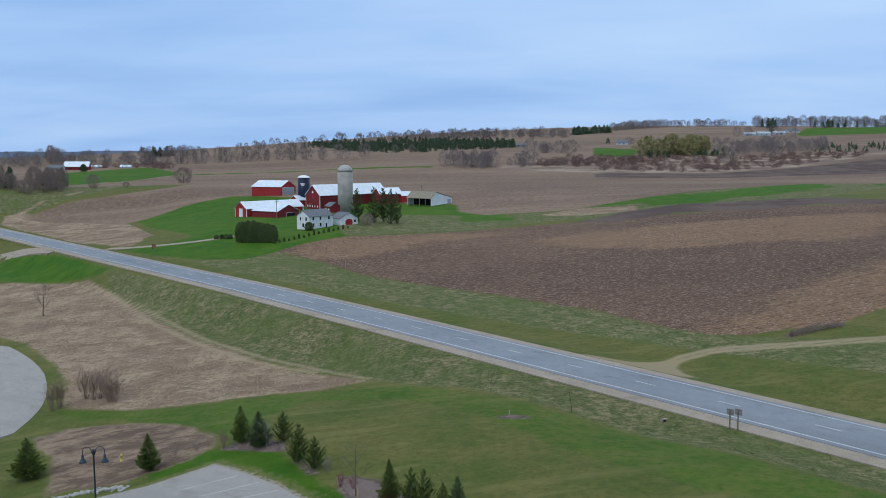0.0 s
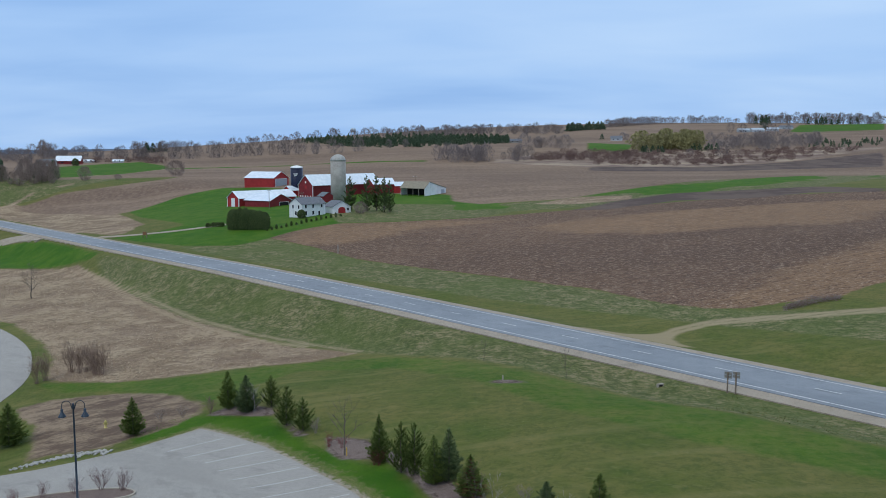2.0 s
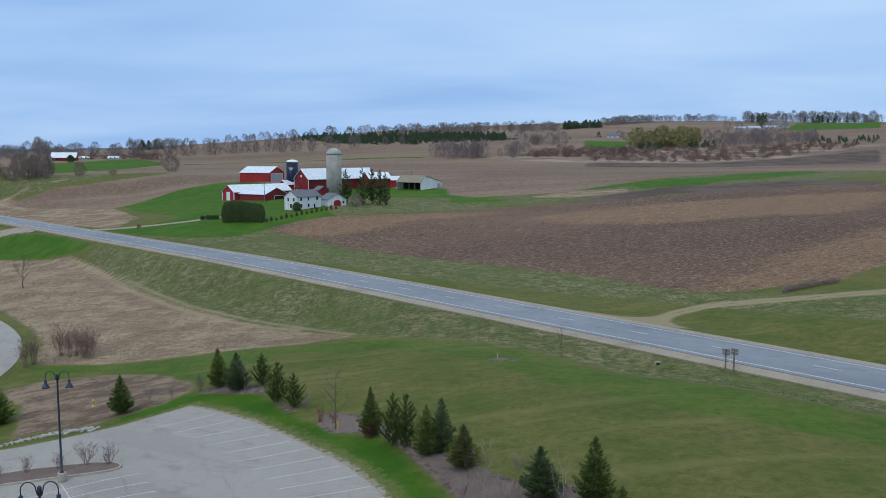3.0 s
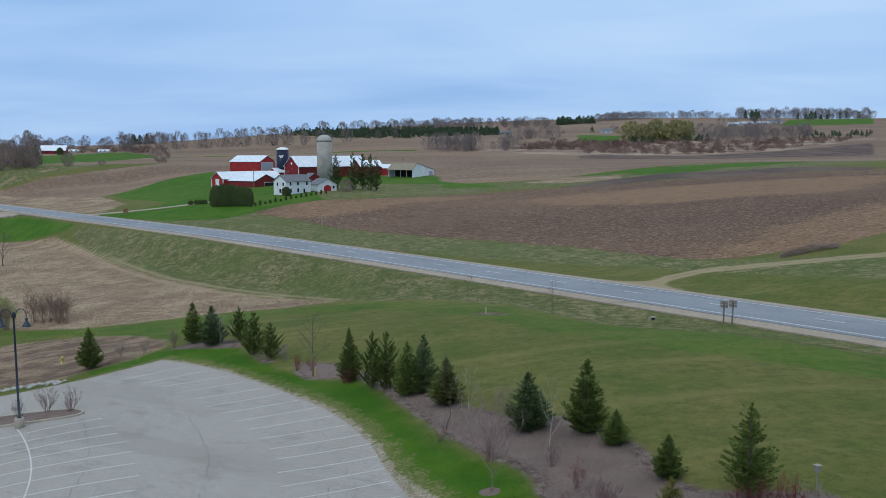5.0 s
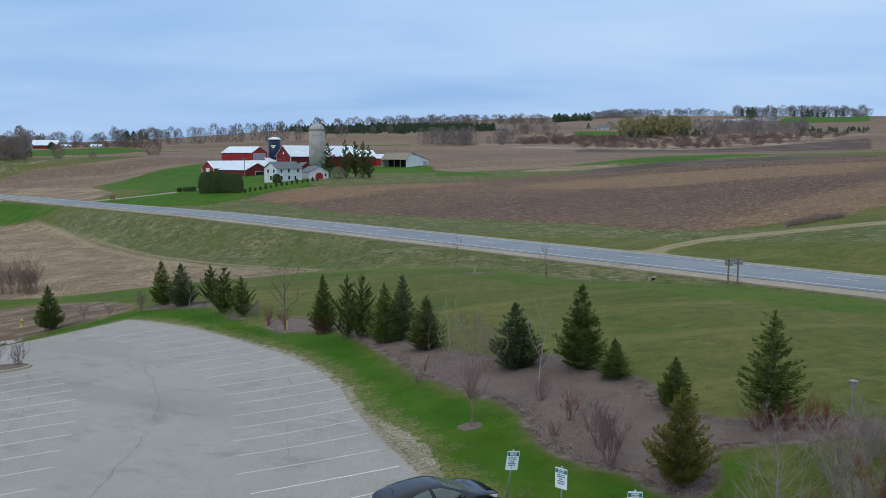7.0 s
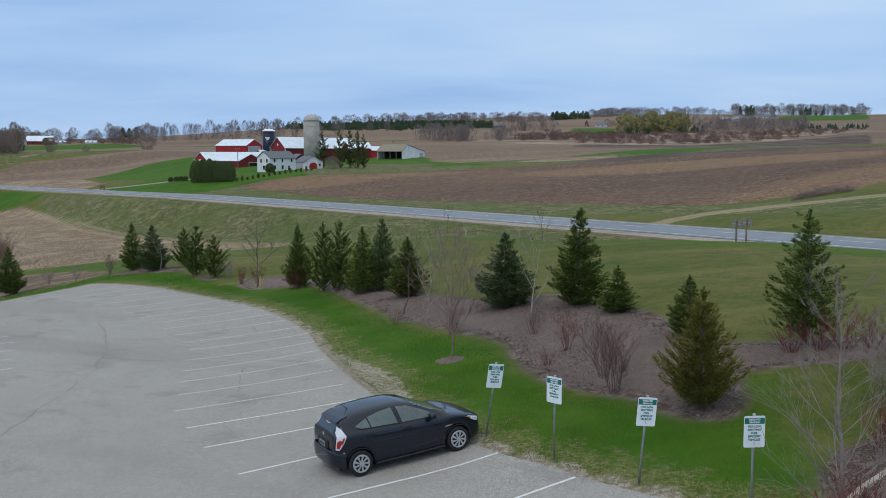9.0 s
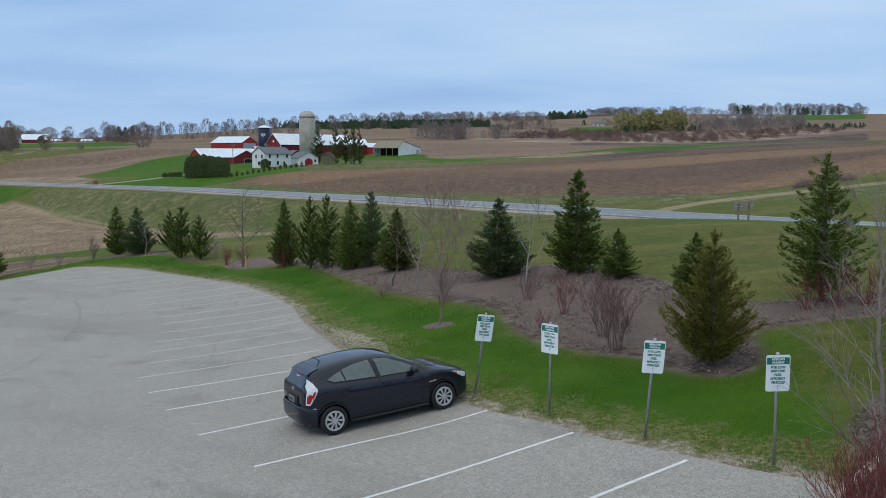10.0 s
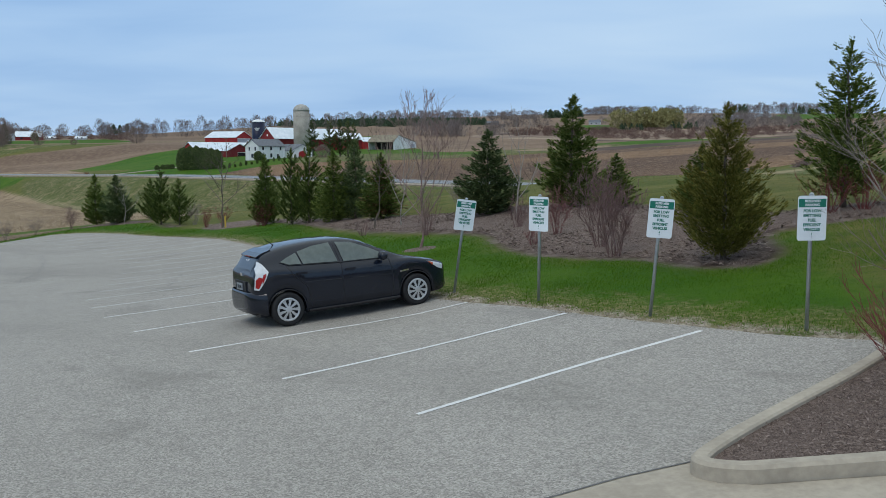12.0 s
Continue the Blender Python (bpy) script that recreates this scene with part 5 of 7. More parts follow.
part("trunk", tube(bmesh.new(), stem, [.05 - .0045 * i for i in range(11)], 8), TWIG_PALE, bare_tree)
for k in range(34):
    t = .06 + .92 * (k + q.random()) / 34
    i = min(9, int(t * 10))
    a = k * 2.4 + q.uniform(-.4, .4)
    bm = bmesh.new()
    grow(q, bm, stem[i].lerp(stem[i + 1], t * 10 - i), Vector((math.cos(a), math.sin(a), .75)).normalized(), 1.25 * (1.0 - t) + .5, .0135 * (1.15 - t), 2, .30, 30, 5, .6, (3, 5), .0026)
    part("limb", bm, TWIG_PALE, bare_tree)
leafless("young_tree", 8.24, 73.7, bare_mesh(29, 3.3, .03, 1, .7, 32, .2, 8, (2, 3), .008), BARK, "thin leafless sapling in the verge", BARE)
leafless("young_tree", -0.51, 83.04, bare_mesh(30, 3.2, .03, 1, .7, 32, .2, 8, (2, 3), .008), BARK, "thin leafless sapling in the verge", BARE)

SHRUBS = "leafless shrubs in the mulch beds"
shrub_a, shrub_b, shrub_c = shrub_mesh(31, 1.15, .5, 16, 3, .0026, .009, .15, (3, 4), .62), shrub_mesh(32, 1.3, .5, 26, 2, .003, .009), shrub_mesh(33, .75, .6, 12, 1)
shrub_e = shrub_mesh(36, 1.55, .36, 20, 3, .0034, .011, .3, (3, 5), .52)
shrub_d = shrub_mesh(35, 1.25, 1.0, 26, 2, .003, .009)
for x, y, me, mat, s, what in (
        (5.91, 8.24, shrub_d, TWIG_RED, 1.0, "red-stemmed"), (6.02, 9.02, shrub_d, TWIG_RED, .8, "low red-stemmed"), (6.55, 8.05, shrub_d, TWIG_RED, 1.0, "red-stemmed"), (7.25, 8.76, shrub_d, TWIG_RED, 1.0, "red-stemmed"),
        (4.7, 19.2, shrub_e, TWIG_BROWN, .95, "tall brown"), (4.65, 20.6, shrub_e, TWIG_BROWN, .95, "tall brown"), (3.97, 24.0, shrub_a, TWIG_WINE, .85, "reddish brown"),
        (3.17, 22.5, shrub_c, TWIG_WINE, .9, "small reddish brown"), (0.14, 28.61, shrub_b, TWIG_BROWN, 1.1, "brown"), (3.09, 26.72, shrub_b, TWIG_BROWN, .8, "brown"),
        (1.32, 36.99, shrub_a, TWIG_GREY, .8, "grey-brown"), (-2.41, 32.79, shrub_c, TWIG_BROWN, 1.0, "small brown"), (-14.39, 54.08, shrub_b, TWIG_RED, .95, "reddish"),
        (-13.11, 53.05, shrub_a, TWIG_RED, .8, "reddish"), (-9.48, 48.02, shrub_a, TWIG_RED, .8, "dark red"), (-9.87, 48.23, shrub_a, TWIG_RED, .7, "dark red"), (-16.25, 57.96, shrub_a, TWIG_GREY, .9, "grey"),
        ):
    leafless("shrub", x, y, me, mat, f"{what} leafless shrub in bark mulch", SHRUBS, s, (x * 97) % 360, "shrub", "branchwork")
for x, y, me, mat, s, what in (
        (-28.81, 67.34, shrub_a, TWIG_BROWN, 1.15, "purplish brown"), (-33.84, 66.99, shrub_a, TWIG_GREY, .9, "grey"), (-31.72, 67.38, shrub_a, TWIG_GREY, .8, "grey"),
        (-34.11, 48.04, shrub_b, TWIG_BROWN, 1.1, "brown"), (-31.88, 47.85, shrub_a, TWIG_BROWN, 1.25, "brown"), (-29.75, 47.17, shrub_b, TWIG_BROWN, 1.3, "brown"),
        (-36.86, 48.35, shrub_b, TWIG_BROWN, 1.1, "brown"), (-39.21, 48.25, shrub_b, TWIG_RED, 1.0, "reddish"), (6.1, 8.94, shrub_b, TWIG_RED, 1.0, "red-stemmed"), (6.84, 9.35, shrub_b, TWIG_RED, 1.05, "red-stemmed"),
        (9.9, 20.1, shrub_d, TWIG_RED, .8, "low red-stemmed"), (10.6, 19.9, shrub_d, TWIG_RED, .85, "low red-stemmed"), (11.3, 19.75, shrub_d, TWIG_RED, .9, "low red-stemmed"), (12.0, 19.6, shrub_d, TWIG_RED, .85, "low red-stemmed"), (11.2, 14.1, shrub_d, TWIG_RED, 1.15, "tall red-stemmed"), (11.9, 13.7, shrub_d, TWIG_RED, 1.2, "tall red-stemmed"), (11.0, 13.3, shrub_d, TWIG_RED, 1.0, "red-stemmed"), (10.45, 15.2, shrub_a, TWIG_GREY, 1.35, "tall grey"), (11.9, 16.6, shrub_a, TWIG_GREY, 1.3, "tall grey"),
        (12.46, 17.06, shrub_a, TWIG_GREY, 1.0, "grey"), (10.88, 15.84, shrub_a, TWIG_GREY, .9, "grey"), (9.11, 13.07, shrub_b, TWIG_RED, .9, "red-stemmed"), (8.62, 11.37, shrub_a, TWIG_GREY, .85, "grey"), (9.61, 12.37, shrub_a, TWIG_GREY, 1.0, "grey"), (10.3, 13.58, shrub_a, TWIG_GREY, 1.05, "grey")):
    leafless("shrub", x, y, me, mat, f"{what} leafless shrub in bark mulch", SHRUBS, s, (x * 97) % 360, "shrub", "branchwork")
thicket = shrub_mesh(34, 3.6, .35, 26, 2, .009, .018, .3, (3, 5))
for i in range(8):
    leafless("thicket_shrub", -55.6 + 4.2 * math.sin(i * 2.3), 94.1 + 2.0 * math.cos(i * 1.7) + .2 * i, thicket, TWIG_MEADOW, "tall grey leafless shrub in the dry meadow", "meadow thicket", .75 + .3 * ((i * 37) % 10) / 10, i * 67, "shrub", "branchwork")
pile = thing("brush_pile", pose(47.5, 107.2, float(ground(47.5, 107.2))), "long low heap of cut grey branches beside a field track", "brush pile")
q = random.Random(44)
for k, (mat, count, rad) in enumerate(((TWIG_BROWN, 260, .022), (TWIG_GREY, 200, .026))):
    bm = bmesh.new()
    for i in range(count):
        u, v = q.uniform(-1, 1), q.gauss(0, .45)
        x, y = 4.6 * u + 1.3 * v * .3, 1.5 * u + 1.1 * v
        z = float(ground(47.5 + x, 107.2 + y) - ground(47.5, 107.2)) + q.uniform(0, 1.15) * math.exp(-1.6 * v * v) * (1 - .5 * abs(u))
        a, b, l = q.uniform(0, 2 * math.pi), q.gauss(.1, .4), q.uniform(.5, 1.7)
        d = Vector((math.cos(a) * math.cos(b), math.sin(a) * math.cos(b), math.sin(b)))
        p = Vector((x, y, z))
        tube(bm, [p - d * l * .5, p + Vector((q.gauss(0, .06), q.gauss(0, .06), q.gauss(0, .06))), p + d * l * .5], [rad, rad * .8, rad * .35], 4)
    part("branchwork", bm, mat, pile)


# ---- farm trees
def far_crown(seed, mat, count, leaf, shape="round", twiggy=False, slim=.10):
    """Crown of a distant tree in unit size (height 1, radius 1)."""
    g = np.random.default_rng(seed)
    u = g.uniform(0, 1, count)
    a = g.uniform(0, 2 * math.pi, count)
    if shape == "round":
        h = .04 + .96 * u ** .85
        prof = np.where(h < .45, .42 + .58 * np.clip(h, 0, .45) / .45, np.sqrt(np.clip(1 - ((h - .45) / .57) ** 2, .012, 1)))
        lump = 1 + .3 * np.sin(3 * a + seed) * np.sin(8 * h + seed * 2)
        r = prof * lump * g.uniform(.15, 1, count) ** .5
    elif shape == "column":
        h = u ** .8
        r = np.sqrt(np.clip(1 - h ** 3.5, 0, 1)) * (.82 + .18 * np.minimum(1, h / .3)) * g.uniform(.55, 1.05, count)
    else:
        h = .05 + .95 * u
        r = (1 - h) ** .8 * g.uniform(.3, 1.1, count) + .04
    p = np.stack([r * np.cos(a), r * np.sin(a), h], -1)
    size = g.uniform(.6, 1.3, (count, 1)) * leaf
    if shape == "round" and twiggy:
        # twigs fan out and up from the fork
        d = turned(p * [.8, .8, .3] + [0, 0, .24] + g.normal(0, .24, (count, 3)))
        s = turned(np.cross(d, g.normal(0, 1, (count, 3)))) * size * slim
    else:
        d = turned(g.normal(0, 1, (count, 3)) * [1, 1, .25] + np.array([0, 0, .12]))
        s = turned(np.cross(d, g.normal(0, 1, (count, 3)))) * size * .45
    return quads_mesh("crown", p, s, d * size, mat)


PINES = "dark pines behind the farmhouse"
for i, (x, y, h, r) in enumerate(((-47.4, 309, 12.6, 2.7), (-40.4, 304, 13.2, 2.5), (-37.2, 307, 12.8, 2.4), (-33.6, 300, 12.8, 2.3), (-31.6, 301, 11.4, 2.0))):
    conifer("pine_tree", x, y, h, r, "pine", "tall dark farmyard pine with open limbs", group=PINES, seed=i)
CROWNS["hedge"] = [far_crown(s, PINE, 2600, .085, "column") for s in (41, 42)]
for i in range(13):
    t = i / 12
    conifer("arborvitae", -82.6 + 12.6 * t, 271.8 - 5.2 * t + .4 * math.sin(i * 4), 6.9 - 2.3 * max(0, t - .4) - 1.2 * max(0, .2 - t) + .3 * math.sin(i * 2.7), 1.6, "hedge", "tall dark green arborvitae in a windbreak row", group="windbreak row", seed=i)
for i in range(16):
    t = i / 15
    x, y = -68.7 + 20.8 * t, 263.4 + 24 * t ** 1.3
    conifer("young_evergreen", x, y, .9 + .35 * ((i * 7) % 3), .36, "hedge", "small dark evergreen along the farm garden", group="garden evergreens", seed=i)
for x, y in ((-90.39, 281.9), (-92.19, 282.9), (-94.05, 282.6), (-88.6, 281)):
    conifer("young_evergreen", x, y, 1.6, .8, "hedge", "low evergreen shrub beside the farm drive", group="garden evergreens")
conifer("arborvitae", -61.3, 284.6, 3.04, 1.43, "hedge", "rounded evergreen bush against the farmhouse wall")

# ---- distant trees
FAR_ROUND = [far_crown(s, GROVE_TWIG, 2400, .11, "round", True, .055) for s in (51, 52, 53, 54)]
FAR_FIRS = [far_crown(s, FAR_GREEN, 260, .13, "cone") for s in (55, 56)]
FAR_TRUNK = trunk_mesh(.62, .03, 5, 9)
FAR_TRUNK.materials.append(BARK)


def far_tree(x, y, h, r, meshes, label, group, i=0, name="tree"):
    ob = thing(name, pose(x, y, ground(x, y) - .2, 0, 0, (i * 77) % 360), label, "tree", group)
    shared("trunk", FAR_TRUNK, ob, Matrix.Diagonal((h, h, h, 1)))
    shared("crown", meshes[i % len(meshes)], ob, Matrix.Diagonal((r, r, h, 1)))
    return ob


far_tree(-191.4, 536.6, 10, 6.6, FAR_ROUND, "round leafless field tree with a full brown crown", "field trees", 1, "field_tree")
far_tree(-41.89, 296.4, 4.41, 2.82, FAR_ROUND, "rounded leafless grey bush before the farm pines", "", 3, "bush")
far_tree(-227.1, 483.3, 8.2, 4.1, FAR_ROUND, "round leafless field tree", "field trees", 2, "field_tree")
far_tree(-210.9, 491.7, 3.2, 2.4, FAR_ROUND, "small leafless field bush", "field trees", 3, "field_tree")
far_tree(-421.5, 826, 18, 5.6, FAR_ROUND, "tall leafless tree beside the far farm", "field trees", 0, "field_tree")
conifer("evergreen_bush", -329, 694, 6, 2.6, "hedge", "round dark evergreen beside the far white shed")
for i, (x, y, h) in enumerate(((-260, 453, 9), (-252, 448, 7), (-247, 447, 9), (-243, 455, 11), (-242, 462, 11.5), (-243, 470, 12), (-251, 462, 13), (-256, 470, 12), (-250, 476, 12), (-246, 484, 11), (-266, 452, 10), (-272, 462, 12), (-236, 461, 6))):
    far_tree(x, y, h, h * .40, FAR_ROUND, "leafless tree in a brown grove by the road", "roadside grove", i)
for i, (x, y) in enumerate(((-263, 458), (-266, 463), (-258, 490), (-250, 492), (-270, 456))):
    far_tree(x, y, 11.5, 3.9, FAR_FIRS, "dark evergreen in a roadside grove", "roadside grove", i)


def many(name, spots, meshes, label, group="", category="trees"):
    """A far wood as one object: crowns too many to count."""
    verts, faces, base = [], [], 0
    for k, (x, y, h, r) in enumerate(spots):
        me = meshes[k % len(meshes)]
        co = np.empty(len(me.vertices) * 3, np.float32)
        me.vertices.foreach_get("co", co)
        co = co.reshape(-1, 3) * [r, r, h]
        c, s = math.cos(k * 1.3), math.sin(k * 1.3)
        co = np.stack([co[:, 0] * c - co[:, 1] * s + x, co[:, 0] * s + co[:, 1] * c + y, co[:, 2] + ground(x, y) - .3], -1)
        verts.append(co)
    v = np.concatenate(verts)
    n = len(v) // 4
    me = bpy.data.meshes.new(name)
    me.vertices.add(n * 4)
    me.loops.add(n * 4)
    me.polygons.add(n)
    me.vertices.foreach_set("co", v.reshape(-1).astype(np.float32))
    me.loops.foreach_set("vertex_index", np.arange(n * 4, dtype=np.int32))
    me.polygons.foreach_set("loop_start", np.arange(0, n * 4, 4, dtype=np.int32))
    me.update(calc_edges=True)
    me.materials.append(meshes[0].materials[0])
    return tagged(new(name, me), label, category, group, "stuff")


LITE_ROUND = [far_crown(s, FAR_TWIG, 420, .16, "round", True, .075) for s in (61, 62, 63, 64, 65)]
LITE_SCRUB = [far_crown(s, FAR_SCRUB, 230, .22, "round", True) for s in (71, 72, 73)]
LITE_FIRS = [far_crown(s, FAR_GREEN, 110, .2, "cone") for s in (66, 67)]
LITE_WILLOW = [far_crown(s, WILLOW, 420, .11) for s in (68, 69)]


def line_of(path, step, h, spread=6.0, seed=0, gap=0.0, r=.42):
    q = random.Random(seed)
    out = []
    for (ax, ay), (bx, by) in zip(path, path[1:]):
        n = max(1, int(math.hypot(bx - ax, by - ay) / step))
        for i in range(n):
            if q.random() < gap:
                continue
            t = (i + q.random()) / n
            hh = h * q.uniform(.65, 1.15)
            out.append((ax + (bx - ax) * t + q.gauss(0, spread), ay + (by - ay) * t + q.gauss(0, spread), hh, hh * r * q.uniform(.8, 1.2)))
    return out


def patch_of(poly, count, h, seed=0, r=.42):
    q = random.Random(seed)
    p = np.array(poly)
    out = []
    while len(out) < count:
        x, y = q.uniform(p[:, 0].min(), p[:, 0].max()), q.uniform(p[:, 1].min(), p[:, 1].max())
        if signed(poly, np.array([x]), np.array([y]))[0] > 0:
            hh = h * q.uniform(.6, 1.15)
            out.append((x, y, hh, hh * r * q.uniform(.8, 1.2)))
    return out
many("tree_line", line_of([(-325, 800), (-303.5, 823.7), (-273.3, 817), (-244.9, 834), (-209, 850), (-166, 833)], 5.5, 17, 1.5, 1, .12, .36), LITE_ROUND, "leafless brown hedgerow between far fields")
many("tree_line", line_of([(-166, 833), (-131.2, 827), (-101, 830)], 9.5, 14, 1, 2, .3, .45), LITE_ROUND, "leafless brown hedgerow between far fields")
many("tree_line", line_of([(-507, 897), (-482, 897), (-456.1, 898), (-431.3, 868), (-395.6, 869), (-351.6, 863)], 5.07, 13, 1, 3, 0.2, 0.45), LITE_ROUND, "leafless tree line on the low skyline")
many("tree_line", line_of([(-399.8, 983), (-364.7, 997), (-334.2, 1019)], 5.34, 11.34, 2, 31, 0.1, 0.5), LITE_ROUND, "leafless tree line on the low skyline")
many("evergreens", line_of([(-377.9, 983), (-367.2, 1023)], 6.82, 10.79, 2, 32, 0, 0.5), LITE_FIRS, "dark evergreens on the low skyline")
many("tree_line", line_of([(-302.7, 1109), (-273.2, 1122), (-237.3, 1141)], 5.38, 11.99, 3, 4, 0.05, 0.4), LITE_ROUND, "leafless tree line on the ridge beyond the machine shed")
many("tree_line", line_of([(-237.3, 1141), (-153, 1179), (-61.44, 1225), (19.45, 1277)], 7.63, 13.46, 3, 41, 0.15, 0.45), LITE_ROUND, "leafless trees behind the evergreen wood")
many("woodland", line_of([(-105.9, 1177), (19.45, 1277), (106.2, 1316), (143.4, 1317)], 3.58, 12.8, 20, 42, 0.05, 0.5), LITE_ROUND, "leafless wood on the skyline")
many("woodland", patch_of([(-221.1, 1086), (-104.5, 860), (-55.88, 862), (-4.43, 929), (43.73, 981), (46.99, 1134), (-27.72, 1153), (-147.4, 1132), (-226.3, 1151)], 520, 7.43, 5, 0.5), LITE_FIRS, "dark evergreen wood on the far slope")
many("tree_line", line_of([(-104.5, 860), (-44.83, 870)], 17.68, 9.97, 2, 43, 0.2, 0.45), LITE_ROUND, "leafless trees before the evergreen wood")
many("copse", patch_of([(-31.49, 691), (13.34, 690), (13.18, 735), (-28.52, 732)], 30, 13.68, 6, 0.34), LITE_ROUND, "leafless grey copse in the far field")
many("copse", patch_of([(25.07, 700), (49.67, 701), (52.75, 742), (27.91, 735)], 9, 11.56, 61, 0.42), LITE_ROUND, "leafless grey copse in the far field")
many("scrub", patch_of([(50.18, 706), (97.3, 707), (136.5, 708), (147.1, 764), (106.7, 776), (55.34, 749)], 55, 5.75, 7, 0.8), LITE_SCRUB, "low leafless scrub in the valley")
many("tree_line", line_of([(52, 858), (74.97, 859), (94.73, 846)], 4.97, 12.64, 2, 62, 0, 0.55), LITE_ROUND, "leafless trees round a far farmhouse")
many("evergreens", line_of([(-7.59, 929), (6.42, 929), (20.46, 954), (43.73, 981)], 4.67, 8.87, 2, 63, 0.2, 0.35), LITE_FIRS, "dark evergreens round a far farmhouse")
many("evergreens", line_of([(150.2, 1355), (176.7, 1397), (197.8, 1419), (223.1, 1441)], 3.5, 12.24, 2, 13, 0, 0.5), LITE_FIRS, "dark evergreens on the high skyline")
many("tree_line", line_of([(238.4, 1513), (280.1, 1584), (353.9, 1681), (436.5, 1710), (525, 1711)], 4.48, 14.07, 3, 12, 0.12, 0.5), LITE_ROUND, "leafless tree line along the high skyline")
many("tree_line", line_of([(535, 1685), (625, 1714), (680, 1689), (798, 1694)], 4.26, 19.87, 2, 14, 0.1, 0.5), LITE_ROUND, "leafless trees round the hilltop farms")
many("evergreens", line_of([(533, 1636), (567, 1636)], 6.4, 17.07, 2, 15, 0.1, 0.35), LITE_FIRS, "dark evergreens round the hilltop farms")
many("evergreens", line_of([(627, 1638), (644, 1639), (713, 1690), (748, 1692)], 8.73, 14.55, 2, 16, 0.3, 0.35), LITE_FIRS, "dark evergreens round the hilltop farms")
many("evergreens", line_of([(486.4, 1447), (496.3, 1447)], 4.87, 16.71, 2, 17, 0, 0.35), LITE_FIRS, "dark evergreens beside a far farm")
many("willows", patch_of([(157.1, 816), (224.3, 828), (237.3, 877), (168.6, 861)], 20, 18.79, 9, 0.5), LITE_WILLOW, "yellow-green budding willows in the valley")
many("evergreens", line_of([(157.8, 798), (181.5, 806)], 3.39, 6.79, 2, 10, 0, 0.45), LITE_FIRS, "dark evergreens below the willows")
many("evergreens", line_of([(213.1, 822), (236.1, 828)], 3.09, 7.2, 2, 11, 0, 0.45), LITE_FIRS, "dark evergreens below the willows")
many("tree_line", line_of([(166.2, 1127), (173.4, 1127)], 7.07, 9.79, 2, 18, 0, 0.5), LITE_FIRS, "dark evergreens beside a far white house")
many("tree_line", line_of([(189.8, 1118), (211.5, 1118)], 8.32, 11.1, 2, 19, 0, 0.5), LITE_ROUND, "leafless trees beside a far white house")
many("woodland", patch_of([(225.2, 827), (266.4, 823), (305.2, 829), (343.3, 851), (405.6, 1007), (356.6, 1007), (250.9, 906)], 46, 13.5, 8, 0.5), LITE_ROUND, "leafless grey woodland in the far valley")
many("tree_line", line_of([(384.2, 1321), (398.4, 1322), (521, 1403)], 24.07, 16.04, 2, 20, 0.3, 0.4), LITE_ROUND, "leafless trees round a far farm")
many("evergreens", patch_of([(328.4, 865), (419.3, 880), (534, 1125), (411.6, 1047)], 60, 5.34, 21, 0.35), LITE_FIRS, "small dark evergreens on the far slope")
many("scrub", patch_of([(97.59, 666), (181.7, 669), (260.3, 718), (375.1, 830), (391.6, 865), (264.7, 818), (109.6, 797), (98.76, 717)], 260, 3.66, 22, 1.0), LITE_SCRUB, "low reddish scrub in the valley")
many("tree_line", line_of([(204.1, 729), (215.7, 740)], 8.31, 13.3, 1, 23, 0, 0.45), LITE_ROUND, "leafless valley tree")
many("tree_line", line_of([(189.8, 758), (193, 758)], 8.68, 10.21, 1, 24, 0, 0.45), LITE_ROUND, "leafless valley tree")


# distance haze is mixed into these greyed wall and roof colours
PALE_WALL = boards("hazy_pale_siding", (.50, .53, .55), .15)
PALE_ROOF = plain("hazy_pale_roof", (.42, .48, .53), .7, vary=.12, scale=.2)


def far_house(x, y, turn, length, width, eave, ridge, wall, roof, label):
    return building("house", (x, y), turn, length, width, eave, ridge, wall, roof, label, "house", .5, trim=False,
                    windows=[("front", length * .2, length * .3, .8, 2.2, GLASS_DARK), ("front", length * .6, length * .7, .8, 2.2, GLASS_DARK)])


